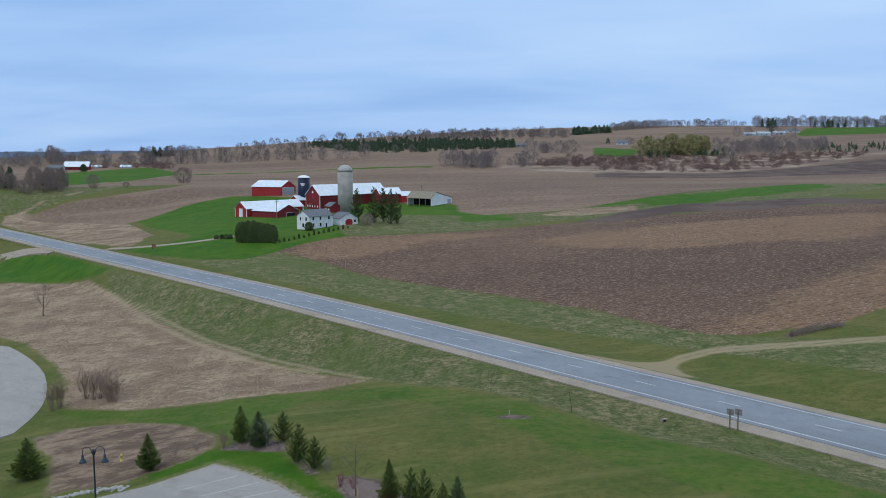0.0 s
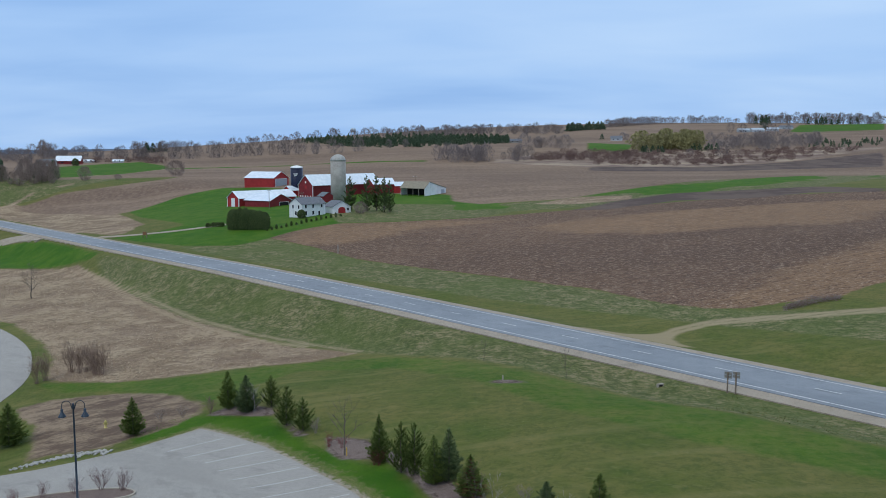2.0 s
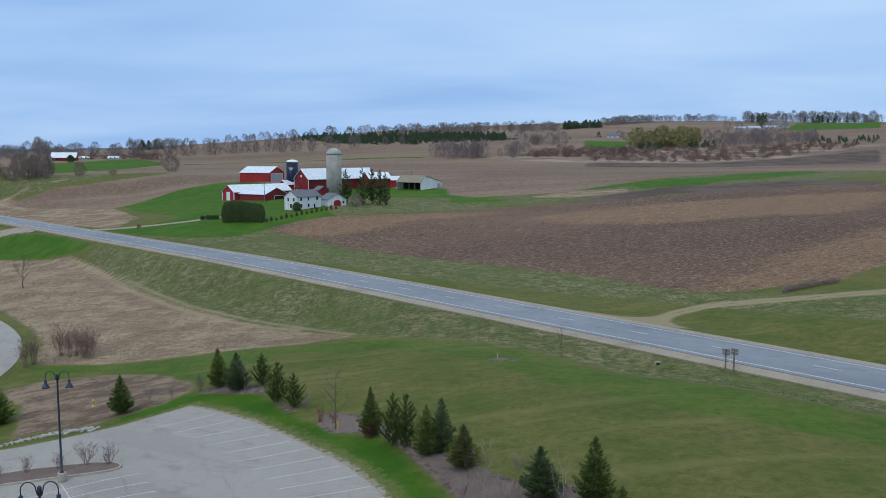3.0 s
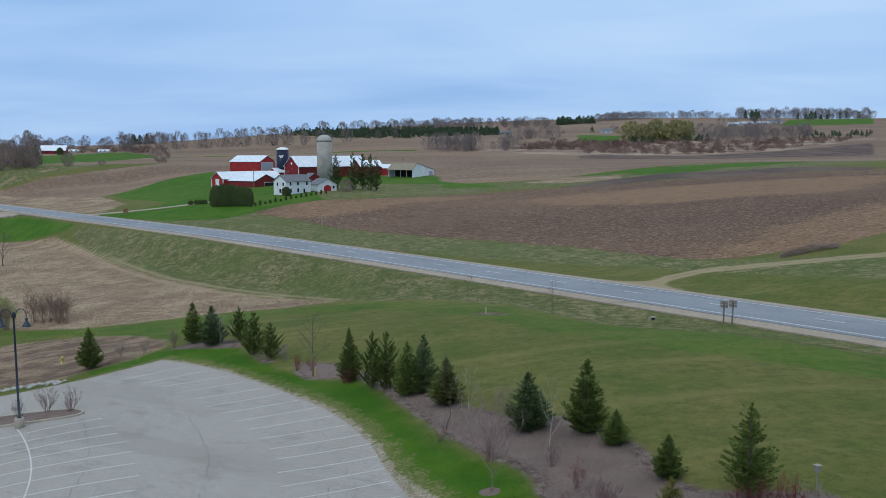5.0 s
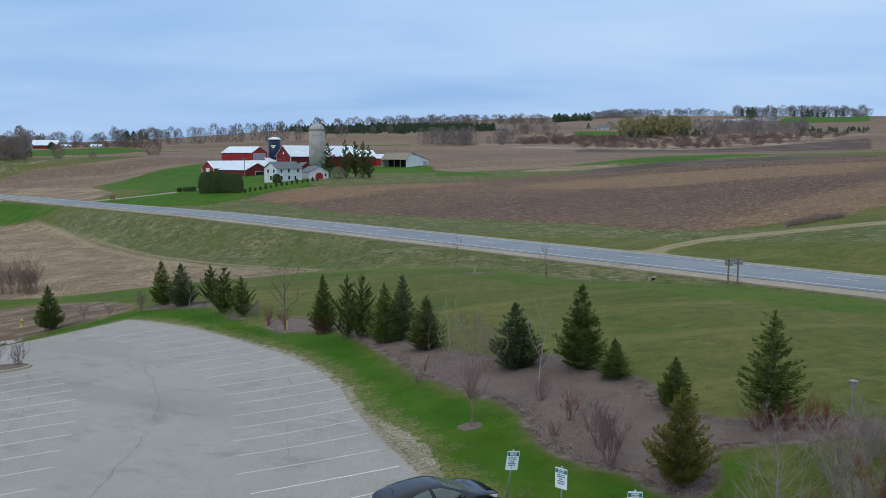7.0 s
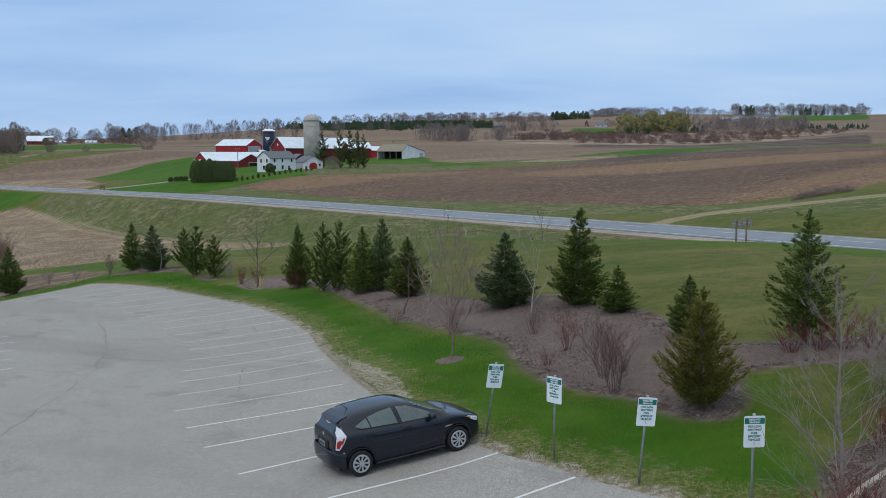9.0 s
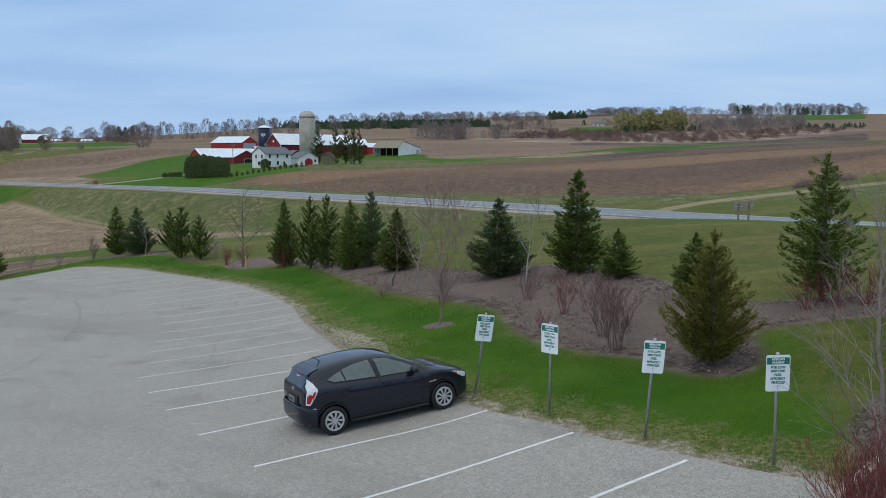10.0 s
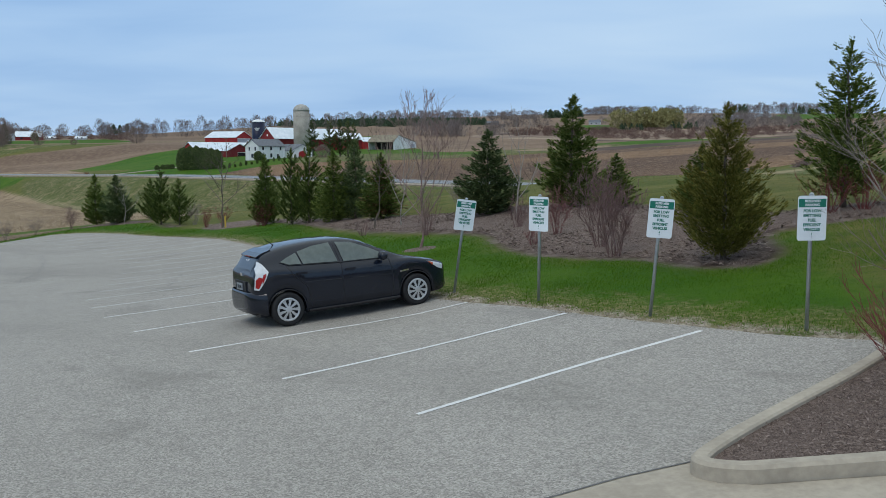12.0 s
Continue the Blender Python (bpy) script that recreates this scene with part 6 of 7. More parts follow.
for x, y, turn, length, width, e, r, w, rf, label in (
        (-356, 716, 12, 20, 9, 3.2, 7.2, RED_DARK, ROOF_STEEL, "far dark-red farm shed with a bright steel roof"), (-352, 678, 5, 12, 7, 3.4, 5.6, PALE_WALL, SHINGLE, "far white farmhouse among trees"),
        (-349, 754, 8, 9, 5, 1.3, 2.6, PALE_WALL, ROOF_STEEL, "far low white shed"), (-323, 755, 8, 9, 5, 1.4, 2.8, PALE_WALL, ROOF_STEEL, "far low white shed"),
        (179.7, 1109, -15, 14.2, 7.65, 3.28, 6.01, PALE_WALL, SHINGLE, "far white house on the slope"),
        (412.6, 1341, -5, 17.17, 10.56, 3.3, 5.94, PALE_WALL, PALE_ROOF, "far pale farm building on the hill"),
        (434.2, 1342, 8, 20.05, 10.69, 4.01, 6.68, PALE_WALL, PALE_ROOF, "far pale farm shed on the hill"),
        (471.8, 1383, 0, 17.82, 10.28, 3.43, 6.17, PALE_WALL, PALE_ROOF, "far pale farm shed on the hill"),
        (523, 1471, 0, 21.23, 10.62, 3.54, 6.37, PALE_WALL, SHINGLE, "far grey farm shed on the hill"),
        (773, 1693, 0, 21.65, 10.11, 4.33, 7.22, PALE_WALL, PALE_ROOF, "far pale building on the hilltop"),
        (44.98, 1006, 0, 14.64, 6.83, 2.44, 4.39, GREY_BOARD, SHINGLE, "far brown farmhouse below the wood"),
        (15.05, 1006, 0, 8.71, 5.8, 1.93, 3.87, PALE_WALL, SHINGLE, "far white house below the wood")):
    far_house(x, y, turn, length, width, e, r, w, rf, label)


many("woodland", patch_of([(-470, 770), (-395, 742), (-330, 790), (-300, 800), (-320, 850), (-400, 860), (-480, 850)], 46, 9.5, 81, .5), LITE_ROUND, "low brown leafless wood behind the far sheds")
many("scrub", line_of([(-352, 742), (-330, 762), (-300, 766), (-272, 742)], 4.5, 5.5, 3, 82, .1, .7), LITE_SCRUB, "brown leafless bushes round the far sheds")


tower = thing("water_tower", pose(-162, 1180, ground(-162, 1180)), "far pale water tower above the evergreen wood", "water tower")
for x, y in ((-2.6, -2.6), (2.6, -2.6), (-2.6, 2.6), (2.6, 2.6)):
    part("leg", boxed(x - .25, y - .25, -1, x + .25, y + .25, 9), PALE_WALL, tower)
part("tank", lathe(bmesh.new(), [(1.5, 8.2), (3.6, 9.2), (3.8, 11.5), (3.4, 12.6), (.6, 13.6)], 16), PALE_ROOF, tower, smooth_shade=True)


# hills beyond everything, a backdrop; distance haze is put into their blue colour
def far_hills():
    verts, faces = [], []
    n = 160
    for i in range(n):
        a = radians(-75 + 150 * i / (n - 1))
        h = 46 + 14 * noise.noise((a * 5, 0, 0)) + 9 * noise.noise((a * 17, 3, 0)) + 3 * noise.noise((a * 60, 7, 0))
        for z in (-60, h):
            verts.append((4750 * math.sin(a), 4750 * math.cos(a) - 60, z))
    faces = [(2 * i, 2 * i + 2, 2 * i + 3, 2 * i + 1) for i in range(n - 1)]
    m = plain("haze_blue_hills", (.22, .285, .37), 1, vary=.12, scale=.003, spec=0)
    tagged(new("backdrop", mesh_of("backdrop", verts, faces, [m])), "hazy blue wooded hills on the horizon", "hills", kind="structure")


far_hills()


# ---------------------------------------------------------------- car park
def ribbon(name, path, width, lift, material, parent=None, label="", wander=0.0, seed=0):
    """A flat painted or cracked line over the ground."""
    q = random.Random(seed)
    pts = []
    for a, b in zip(path, path[1:]):
        n = max(1, int(math.hypot(b[0] - a[0], b[1] - a[1]) / (.35 if wander else .9)))
        pts += [(a[0] + (b[0] - a[0]) * i / n + q.gauss(0, wander), a[1] + (b[1] - a[1]) * i / n + q.gauss(0, wander)) for i in range(n)]
    pts.append(path[-1])
    verts, faces = [], []
    for i, p in enumerate(pts):
        a, b = pts[max(0, i - 1)], pts[min(len(pts) - 1, i + 1)]
        dx, dy = b[0] - a[0], b[1] - a[1]
        l = math.hypot(dx, dy) or 1
        w = width / 2 * (q.uniform(.5, 1.5) if wander else 1)
        for s in (-1, 1):
            x, y = p[0] - dy / l * w * s, p[1] + dx / l * w * s
            verts.append((x, y, ground(x, y) + lift))
        if i:
            faces.append((2 * i - 2, 2 * i, 2 * i + 1, 2 * i - 1))
    ob = new(name, mesh_of(name, verts, faces, [material]))
    ob.parent = parent
    return tagged(ob, label)


lot = bpy.data.objects["parking_lot"]
LINE_UP = .0345
for a, b in (((4.51, 11.77), (0.53, 9.01)), ((2.78, 13.36), (-1.37, 11.01)), ((1.23, 15.28), (-3.24, 13.02)), ((-0.42, 17.43), (-4.95, 15.3)), ((-1.5, 19.38), (-6.47, 17.71)), ((-2.53, 21.17), (-7.66, 19.92))):
    ribbon("stall_line", [a, b], .072, LINE_UP, PAINT, lot)
for i, (x, y) in enumerate(((-3.37, 23.31), (-4.04, 25.69), (-4.72, 27.94), (-5.21, 30.03), (-5.75, 32.23), (-6.34, 34.53), (-7.12, 36.43), (-8.3, 38.54), (-9.58, 40.76), (-10.96, 42.98), (-12.55, 45.26), (-14.23, 47.49), (-16, 49.72),
                            (-17.98, 52.06), (-19.95, 54.39), (-22.23, 56.54), (-24.81, 58.71))):
    t = min(1, max(0, (i - 7) / 8))
    ribbon("stall_line", [(x - .1, y), (x - 5.4 + .5 * t, y - 1.05 - 1.3 * t)], .085, LINE_UP, PAINT_WORN, lot)
for i, (x, y) in enumerate(((-26.24, 44.37), (-24.94, 42.43), (-23.63, 40.58), (-22.32, 38.72), (-21.22, 36.66), (-20.21, 34.51), (-19.21, 32.36), (-18.51, 30.13), (-17.91, 27.8), (-17.22, 25.48), (-16.76, 23), (-16.38, 20.7))):
    ribbon("stall_line", [(x, y), (x - 10.6, y - 2.9 + .06 * i)], .10, LINE_UP, PAINT_WORN, lot)
ribbon("centre_line", rounded([(-32.82, 45.11), (-31.31, 43.06), (-28.68, 38.92), (-26.63, 35.18), (-24.9, 31.07), (-23.69, 26.39), (-22.95, 21.16)], 2, False), .085, LINE_UP, PAINT_WORN, lot)
for k, p in enumerate(([(-28.05, 45.14), (-26.55, 42.29), (-24.43, 37.97), (-22.91, 34.07), (-22.2, 30.2), (-21.99, 26.36)], [(-19.91, 43.46), (-17.92, 39.39), (-16.03, 34.91), (-14.73, 30.26), (-14.34, 26.65), (-13.98, 22.07), (-13.22, 16.08)], [(-8.12, 28.47), (-7.43, 25.77), (-7.06, 23.79)],
                       [(-13.25, 31.74), (-10.28, 31.39), (-7.82, 31.16)], [(-9.78, 37.78), (-9.39, 36.18), (-9.69, 34.59)])):
    ribbon("crack", p, .035 if k < 2 else .025, .033, CRACK, lot, wander=.07, seed=k)


def kerb(name, path, closed, label, width=.17, height=.15, nose=.03):
    """A concrete kerb with rounded top edges along a line."""
    prof = [(-width / 2, -.3), (-width / 2 + .012, height - nose), (-width / 2 + nose + .01, height), (width / 2 - .02, height), (width / 2, height - .02), (width / 2, -.3)]
    n = len(path)
    verts, faces = [], []
    for i, p in enumerate(path):
        a, b = path[(i - 1) % n] if closed or i else path[0], path[(i + 1) % n] if closed or i < n - 1 else path[-1]
        dx, dy = b[0] - a[0], b[1] - a[1]
        l = math.hypot(dx, dy) or 1
        z = ground(*p) + .03
        for w, h in prof:
            verts.append((p[0] - dy / l * w, p[1] + dx / l * w, z + h))
    k = len(prof)
    for i in range(n if closed else n - 1):
        for j in range(k - 1):
            a, b = i * k + j, ((i + 1) % n) * k + j
            faces.append((a, a + 1, b + 1, b))
    ob = new(name, mesh_of(name, verts, faces, [CONCRETE]))
    return tagged(ob, label, "kerb", kind="structure")


bed = rounded(CURB_BED, 2)
kerb("kerb", bed[::-1], True, "rounded pale concrete kerb round a mulch bed")
drape("mulch_bed", bed, .12, MULCH, "brown bark mulch inside a concrete kerb", "mulch bed", .8)
kerb("kerb", rounded(ISLAND, 2), True, "pale concrete kerb round a planted island")
drape("mulch_bed", rounded(ISLAND, 2), .13, MULCH, "brown mulch on a planted parking island", "mulch bed", .9)
drape("concrete_apron", [(.5, 5.95), (.91, 6.13), (1.7, 6.45), (2.37, 6.76), (3.06, 6.98), (3.1, 6.6), (3.1, 6.46), (3.4, 6.35), (5, 6.26), (24, 5.2), (24, -40), (-2.8, -40)], .034, CONCRETE, "pale concrete pavement beside the kerb", "pavement", 1.2)
drape("mulch_bed", rounded(MULCH_MAIN, 2), lambda x, y: -.05 + .10 * smooth(-.05, .55, signed(rounded(MULCH_MAIN, 2), x, y)) + .02 * np.sin(x * 1.1) * np.sin(y * .9), MULCH, "long bed of grey-brown bark mulch under young trees", "mulch bed", .8)
drape("mulch_bed", rounded(MULCH_LEFT, 2), lambda x, y: -.05 + .10 * smooth(-.05, .6, signed(rounded(MULCH_LEFT, 2), x, y)), MULCH, "bed of bark mulch under junipers", "mulch bed", 1.0)
for x, y, r in ((0.04, 24.74, .62), (-23.74, 65.17, .6)):
    drape("mulch_ring", [(x + r * math.cos(a) * (1 + .12 * math.sin(3 * a + x)), y + r * math.sin(a) * (1 + .1 * math.cos(2 * a))) for a in np.linspace(0, 2 * math.pi, 18)[:-1]], lambda px, py: .03 - .06 * smooth(.6, 1.05, np.hypot(px - x, py - y) / r), MULCH, "ring of bark mulch round a tree", "mulch ring", .25)

ribbon("tar_joint", [(-2.9, -6), (-.9, 1.2), (.5, 5.95), (.91, 6.12), (1.7, 6.44), (2.37, 6.75), (3.02, 6.96)], .022, LINE_UP + .006, CRACK, lot, "dark tar joint beside the concrete")

# ---------------------------------------------------------------- signs
LETTERS = {}


def letters(text, size):
    """Writing as a flat mesh, centred on its line."""
    c = bpy.data.curves.new("letters", "FONT")
    c.body, c.size, c.align_x, c.align_y, c.extrude = text, size, "CENTER", "CENTER", .0015
    c.offset = size * .035
    ob = new("letters", c)
    me = bpy.data.meshes.new_from_object(ob.evaluated_get(bpy.context.evaluated_depsgraph_get()))
    bpy.data.objects.remove(ob)
    bpy.data.curves.remove(c)
    return me


def rounded_plate(w, h, r, t):
    out = []
    for cx, cz, a0 in ((w / 2 - r, h / 2 - r, 0), (-w / 2 + r, h / 2 - r, 90), (-w / 2 + r, -h / 2 + r, 180), (w / 2 - r, -h / 2 + r, 270)):
        out += [(cx + r * math.cos(radians(a0 + k * 22.5)), cz + r * math.sin(radians(a0 + k * 22.5))) for k in range(5)]
    return out


LINES = [("RESERVED", .048, .232, SIGN_WHITE), ("PARKING", .048, .178, SIGN_WHITE), ("FOR LOW", .055, .098, SIGN_GREEN), ("EMITTING", .055, .036, SIGN_GREEN), ("FUEL", .055, -.028, SIGN_GREEN),
         ("EFFICIENT", .055, -.092, SIGN_GREEN), ("VEHICLES", .055, -.156, SIGN_GREEN)]
WRITING = []
for text, size, height, mat in LINES:
    me = letters(text, size)
    me.materials.clear()
    me.materials.append(mat)
    WRITING.append((me, height))


def parking_sign(x, y, lean_x, turn, top, label):
    ob = thing("parking_sign", pose(x, y, ground(x, y), 0, lean_x, 0) @ pose(0, 0, 0, 0, 0, turn), label, "sign", "reserved parking signs")
    part("post", lathe(bmesh.new(), [(.027, -.3), (.027, top - .02), (.022, top)], 12), GREY_METAL, ob, smooth_shade=True)
    part("post_cap", lathe(bmesh.new(), [(.031, top - .005), (.031, top + .012), (.018, top + .03)], 12), GREY_METAL, ob)
    w, h = .405, .61
    zc = top - h / 2 - .01
    plate = part("plate", prism(bmesh.new(), rounded_plate(w, h, .035, 0), -.030, -.034, "y"), SIGN_WHITE, ob)
    plate.location = (0, 0, zc)
    bm = bmesh.new()
    for s in ((-w / 2 + .012, -.0352, .148, w / 2 - .012, -.0342, .262),):
        box(bm, *s)
    part("green_band", bm, SIGN_GREEN, plate, "green band behind the white heading")
    for me, height in WRITING:
        shared("lettering", me, plate, pose(0, -.0362, height, 90, 0, 0))
    part("lettering", prism(bmesh.new(), [(-.012, -.225), (.012, -.225), (0, -.195)], -.0352, -.0372, "y"), SIGN_GREEN, plate)
    for dz in (.24, -.24):
        part("bolt", boxed(-.012, -.040, dz - .012, .012, -.034, dz + .012) if dz > 0 else boxed(-.008, -.040, dz - .02, .008, -.034, dz - .006), GREY_METAL, plate)
    return ob


parking_sign(1, 16.6, 7.4, 18, 1.88, "white and green reserved parking sign on a leaning post")
parking_sign(2.49, 14.78, .0, -40, 1.86, "white and green reserved parking sign turned on its post")
parking_sign(4.05, 12.96, 4.2, 6, 1.86, "white and green reserved parking sign on a slightly leaning post")
parking_sign(5.82, 11.32, -.4, 4, 1.87, "white and green reserved parking sign on an upright post")

road_sign = thing("road_sign", pose(24.07, 67.46, float(ground(24.07, 67.46)), 0, 0, -38), "pair of sign panels seen from behind on wooden posts", "sign")
for x, h in ((-.42, 2.15), (.42, 2.3)):
    part("post", boxed(x - .06, -.06, -.6, x + .06, .06, h), POST_WOOD, road_sign)
    part("panel", boxed(x - .38, .06, h - .62, x + .38, .085, h + .02), SIGN_BACK, road_sign)
    part("brace", boxed(x - .33, .03, h - .35, x + .33, .06, h - .29), GREY_METAL, road_sign)


def lamp_post(x, y, turn, h=8.2):
    ob = thing("street_lamp", pose(x, y, ground(x, y), 0, 0, turn), "dark twin-arm lamp post with bell shades on a concrete footing", "street lamp", "car park lamps")
    part("footing", lathe(bmesh.new(), [(.32, -.4), (.32, .72), (.29, .76)], 20), CONCRETE, ob, "pale round concrete footing", True)
    part("pole", lathe(bmesh.new(), [(.16, .76), (.16, .82), (.085, .86), (.065, h - .3), (.10, h - .28), (.10, h + .05), (.05, h + .12)], 14), LAMP_DARK, ob, smooth_shade=True)
    for s in (-1, 1):
        pts = [(s * .09, 0, h - .35)] + [(s * (.16 + .34 * (1 - math.cos(a))), 0, h - .05 + .36 * math.sin(a)) for a in np.linspace(0, math.pi, 9)] + [(s * .84, 0, h - .3)]
        arm = part("arm", tube(bmesh.new(), pts, .03, 8), LAMP_DARK, ob, smooth_shade=True)
        shade = part("shade", lathe(bmesh.new(), [(.08, .30), (.10, .26), (.10, .02), (.14, -.02), (.28, -.26), (.30, -.31), (.27, -.31), (.13, -.06)], 18), LAMP_DARK, arm, smooth_shade=True)
        shade.location = (s * .84, 0, h - .62)
        glass = part("diffuser", lathe(bmesh.new(), [(.05, -.39), (.17, -.36), (.24, -.31)], 18), LENS_CLEAR, arm, smooth_shade=True)
        glass.location = (s * .84, 0, h - .62)
    return ob


lamp_post(-32.31, 44.79, 8)
lamp_post(-21.76, 20.95, 8)

# ---------------------------------------------------------------- small things
hydrant = thing("fire_hydrant", pose(-39.99, 67.95, ground(-39.99, 67.95)), "yellow fire hydrant in dry grass", "fire hydrant")
part("body", lathe(bmesh.new(), [(.2, 0), (.2, .05), (.13, .07), (.13, .55), (.17, .57), (.17, .62), (.13, .72), (.05, .8), (.04, .86)], 14), YELLOW, hydrant, smooth_shade=True)
for s in (-1, 1):
    part("outlet", boxed(min(s * .12, s * .24), -.06, .4, max(s * .12, s * .24), .06, .52), YELLOW, hydrant)
bird = thing("birdhouse", pose(12.75, 19.45, ground(12.75, 19.45), 0, 0, 20), "small grey birdhouse on a thin pole", "birdhouse")
part("pole", lathe(bmesh.new(), [(.018, -.2), (.018, 1.45)], 8), GREY_METAL, bird)
part("box", boxed(-.08, -.08, 1.42, .08, .08, 1.66), GREY_BOARD, bird)
part("roof", boxed(-.13, -.13, 1.66, .13, .13, 1.69), GREY_BOARD, bird)
culvert = thing("culvert_end", pose(17.76, 71.11, ground(17.76, 71.11), 0, 0, 30), "pale concrete culvert end in the ditch", "culvert")
part("headwall", boxed(-.4, -.1, -.2, .4, .1, .3), CONCRETE, culvert)
# dark block painted as the shade within the pipe
part("pipe_mouth_shade", boxed(-.2, -.16, -.1, .2, -.09, .2), DARK, culvert)
marker = thing("utility_marker", pose(1.22, 70.03, ground(1.22, 70.03)), "short pale utility marker in the grass", "marker")
part("stub", lathe(bmesh.new(), [(.07, -.1), (.07, .5), (.05, .55)], 10), CONCRETE, marker)
farm_sign = thing("farm_sign", pose(-112.1, 270.6, ground(-112.1, 270.6), 0, 0, -30), "small wooden farm sign beside the drive", "sign")
for x in (-.9, .9):
    part("post", boxed(x - .1, -.1, -.5, x + .1, .1, 2.2), POST_WOOD, farm_sign)
part("panel", boxed(-1.1, -.06, .9, 1.1, .06, 2.1), boards("brown_board", (.25, .12, .06)), farm_sign)
field_post = thing("field_post", pose(-37.17, 209.9, ground(-37.17, 209.9)), "single pale post at the field edge", "post")
part("shaft", lathe(bmesh.new(), [(.12, -.3), (.12, 2.4), (.08, 2.5)], 8), GREY_BOARD, field_post)


def stone_mesh(seed):
    q = random.Random(seed)
    bm = bmesh.new()
    bmesh.ops.create_icosphere(bm, subdivisions=1, radius=1)
    for v in bm.verts:
        v.co *= q.uniform(.7, 1.15)
        v.co.z *= .65
    me = bpy.data.meshes.new("stone")
    bm.to_mesh(me)
    bm.free()
    me.materials.append(STONE)
    return me


stones = [stone_mesh(s) for s in range(4)]
riprap = thing("riprap", pose(-41, 60, 0), "strip of pale limestone riprap beside the drive", "rocks")
q = random.Random(8)
for i in range(150):
    t = q.random()
    x, y = -44.2 + 8.4 * t + q.gauss(0, .3), 58.2 + 1.0 * math.sin(t * 2.6) + .4 * t + q.gauss(0, .3)
    s = q.uniform(.10, .24)
    shared("stone", stones[i % 4], riprap, pose(x + 41, y - 60, ground(x, y) + .05, q.uniform(0, 40), q.uniform(0, 40), q.uniform(0, 360)) @ Matrix.Scale(s, 4))


# ---------------------------------------------------------------- the parked hatchback
def curve(v, pts):
    """Smooth value along stations."""
    xs, ys = [p[0] for p in pts], [p[1] for p in pts]
    if v <= xs[0]:
        return ys[0]
    if v >= xs[-1]:
        return ys[-1]
    i = max(k for k in range(len(xs)) if xs[k] <= v)
    i = min(i, len(xs) - 2)
    h = xs[i + 1] - xs[i]
    d = [(ys[k + 1] - ys[k]) / (xs[k + 1] - xs[k]) for k in range(len(xs) - 1)]

    def slope(k):
        if k == 0 or k == len(xs) - 1:
            return d[0] if k == 0 else d[-1]
        return 0 if d[k - 1] * d[k] <= 0 else 2 * d[k - 1] * d[k] / (d[k - 1] + d[k])
    t = (v - xs[i]) / h
    return ys[i] * (1 + 2 * t) * (1 - t) ** 2 + h * slope(i) * t * (1 - t) ** 2 + ys[i + 1] * t * t * (3 - 2 * t) + h * slope(i + 1) * t * t * (t - 1)


WHEELBASE, WHEEL_R, ARCH_R = 2.55, .298, .345
HALF = [(-.56, .58), (-.53, .67), (-.43, .77), (-.22, .825), (.3, .845), (2.2, .845), (2.7, .83), (3.0, .77), (3.2, .67), (3.33, .50), (3.37, .38)]
BELT = [(-.56, .78), (-.50, .98), (-.25, 1.035), (.3, 1.0), (1.2, .945), (2.0, .925), (2.4, .915), (2.8, .845), (3.1, .765), (3.28, .69), (3.37, .58)]
ROOF = [(-.56, .80), (-.53, .93), (-.40, 1.17), (-.33, 1.265), (-.2, 1.325), (.25, 1.41), (.75, 1.436), (1.15, 1.425), (1.45, 1.375), (2.0, 1.125), (2.42, .945), (2.8, .868), (3.1, .785), (3.28, .705), (3.37, .59)]
ROOF_HALF = [(-.56, .48), (-.4, .51), (.2, .565), (1.2, .575), (1.6, .60), (2.1, .66), (2.5, .68), (3.0, .60), (3.37, .30)]
SILL = [(-.56, .42), (-.50, .27), (-.3, .22), (.5, .19), (2.2, .18), (3.0, .19), (3.25, .22), (3.37, .34)]


def low_edge(x):
    z = curve(x, SILL)
    for ax in (0, WHEELBASE):
        if abs(x - ax) < ARCH_R:
            z = max(z, WHEEL_R + math.sqrt(ARCH_R ** 2 - (x - ax) ** 2))
    return z


def section(x):
    """Half outline at a station, from the floor to the roof's middle: (y, z)."""
    hw, zb, zr, rh, z0 = curve(x, HALF), curve(x, BELT), curve(x, ROOF), curve(x, ROOF_HALF), low_edge(x)
    zr = max(zr, zb + .012)
    rh = min(rh, hw * .93)
    shoulder = hw * .945
    tall = zr - zb
    pts = [(0, z0), (hw * .90, z0), (hw * .975, z0 + .03)]
    for k in (.25, .5, .72, .88):
        z = z0 + .03 + (zb - z0 - .03) * k
        bulge = 1.0 - .020 * abs(k - .5) - (.018 if .3 < k < .6 else 0) * 0
        pts.append((hw * bulge, z))
    pts += [(shoulder, zb), (shoulder + (rh - shoulder) * .12 - .004, zb + tall * .06), (shoulder + (rh - shoulder) * .5, zb + tall * .48), (shoulder + (rh - shoulder) * .86, zb + tall * .82),
            (rh * .90, zb + tall * .94), (rh * .6, zb + tall * .985), (0, zr)]
    return pts


def side_y(x, z):
    pts = section(x)[2:]
    for (y0, z0), (y1, z1) in zip(pts, pts[1:]):
        if z0 <= z <= z1 and z1 > z0:
            return y0 + (y1 - y0) * (z - z0) / (z1 - z0)
    return pts[0][0] if z < pts[0][1] else 0


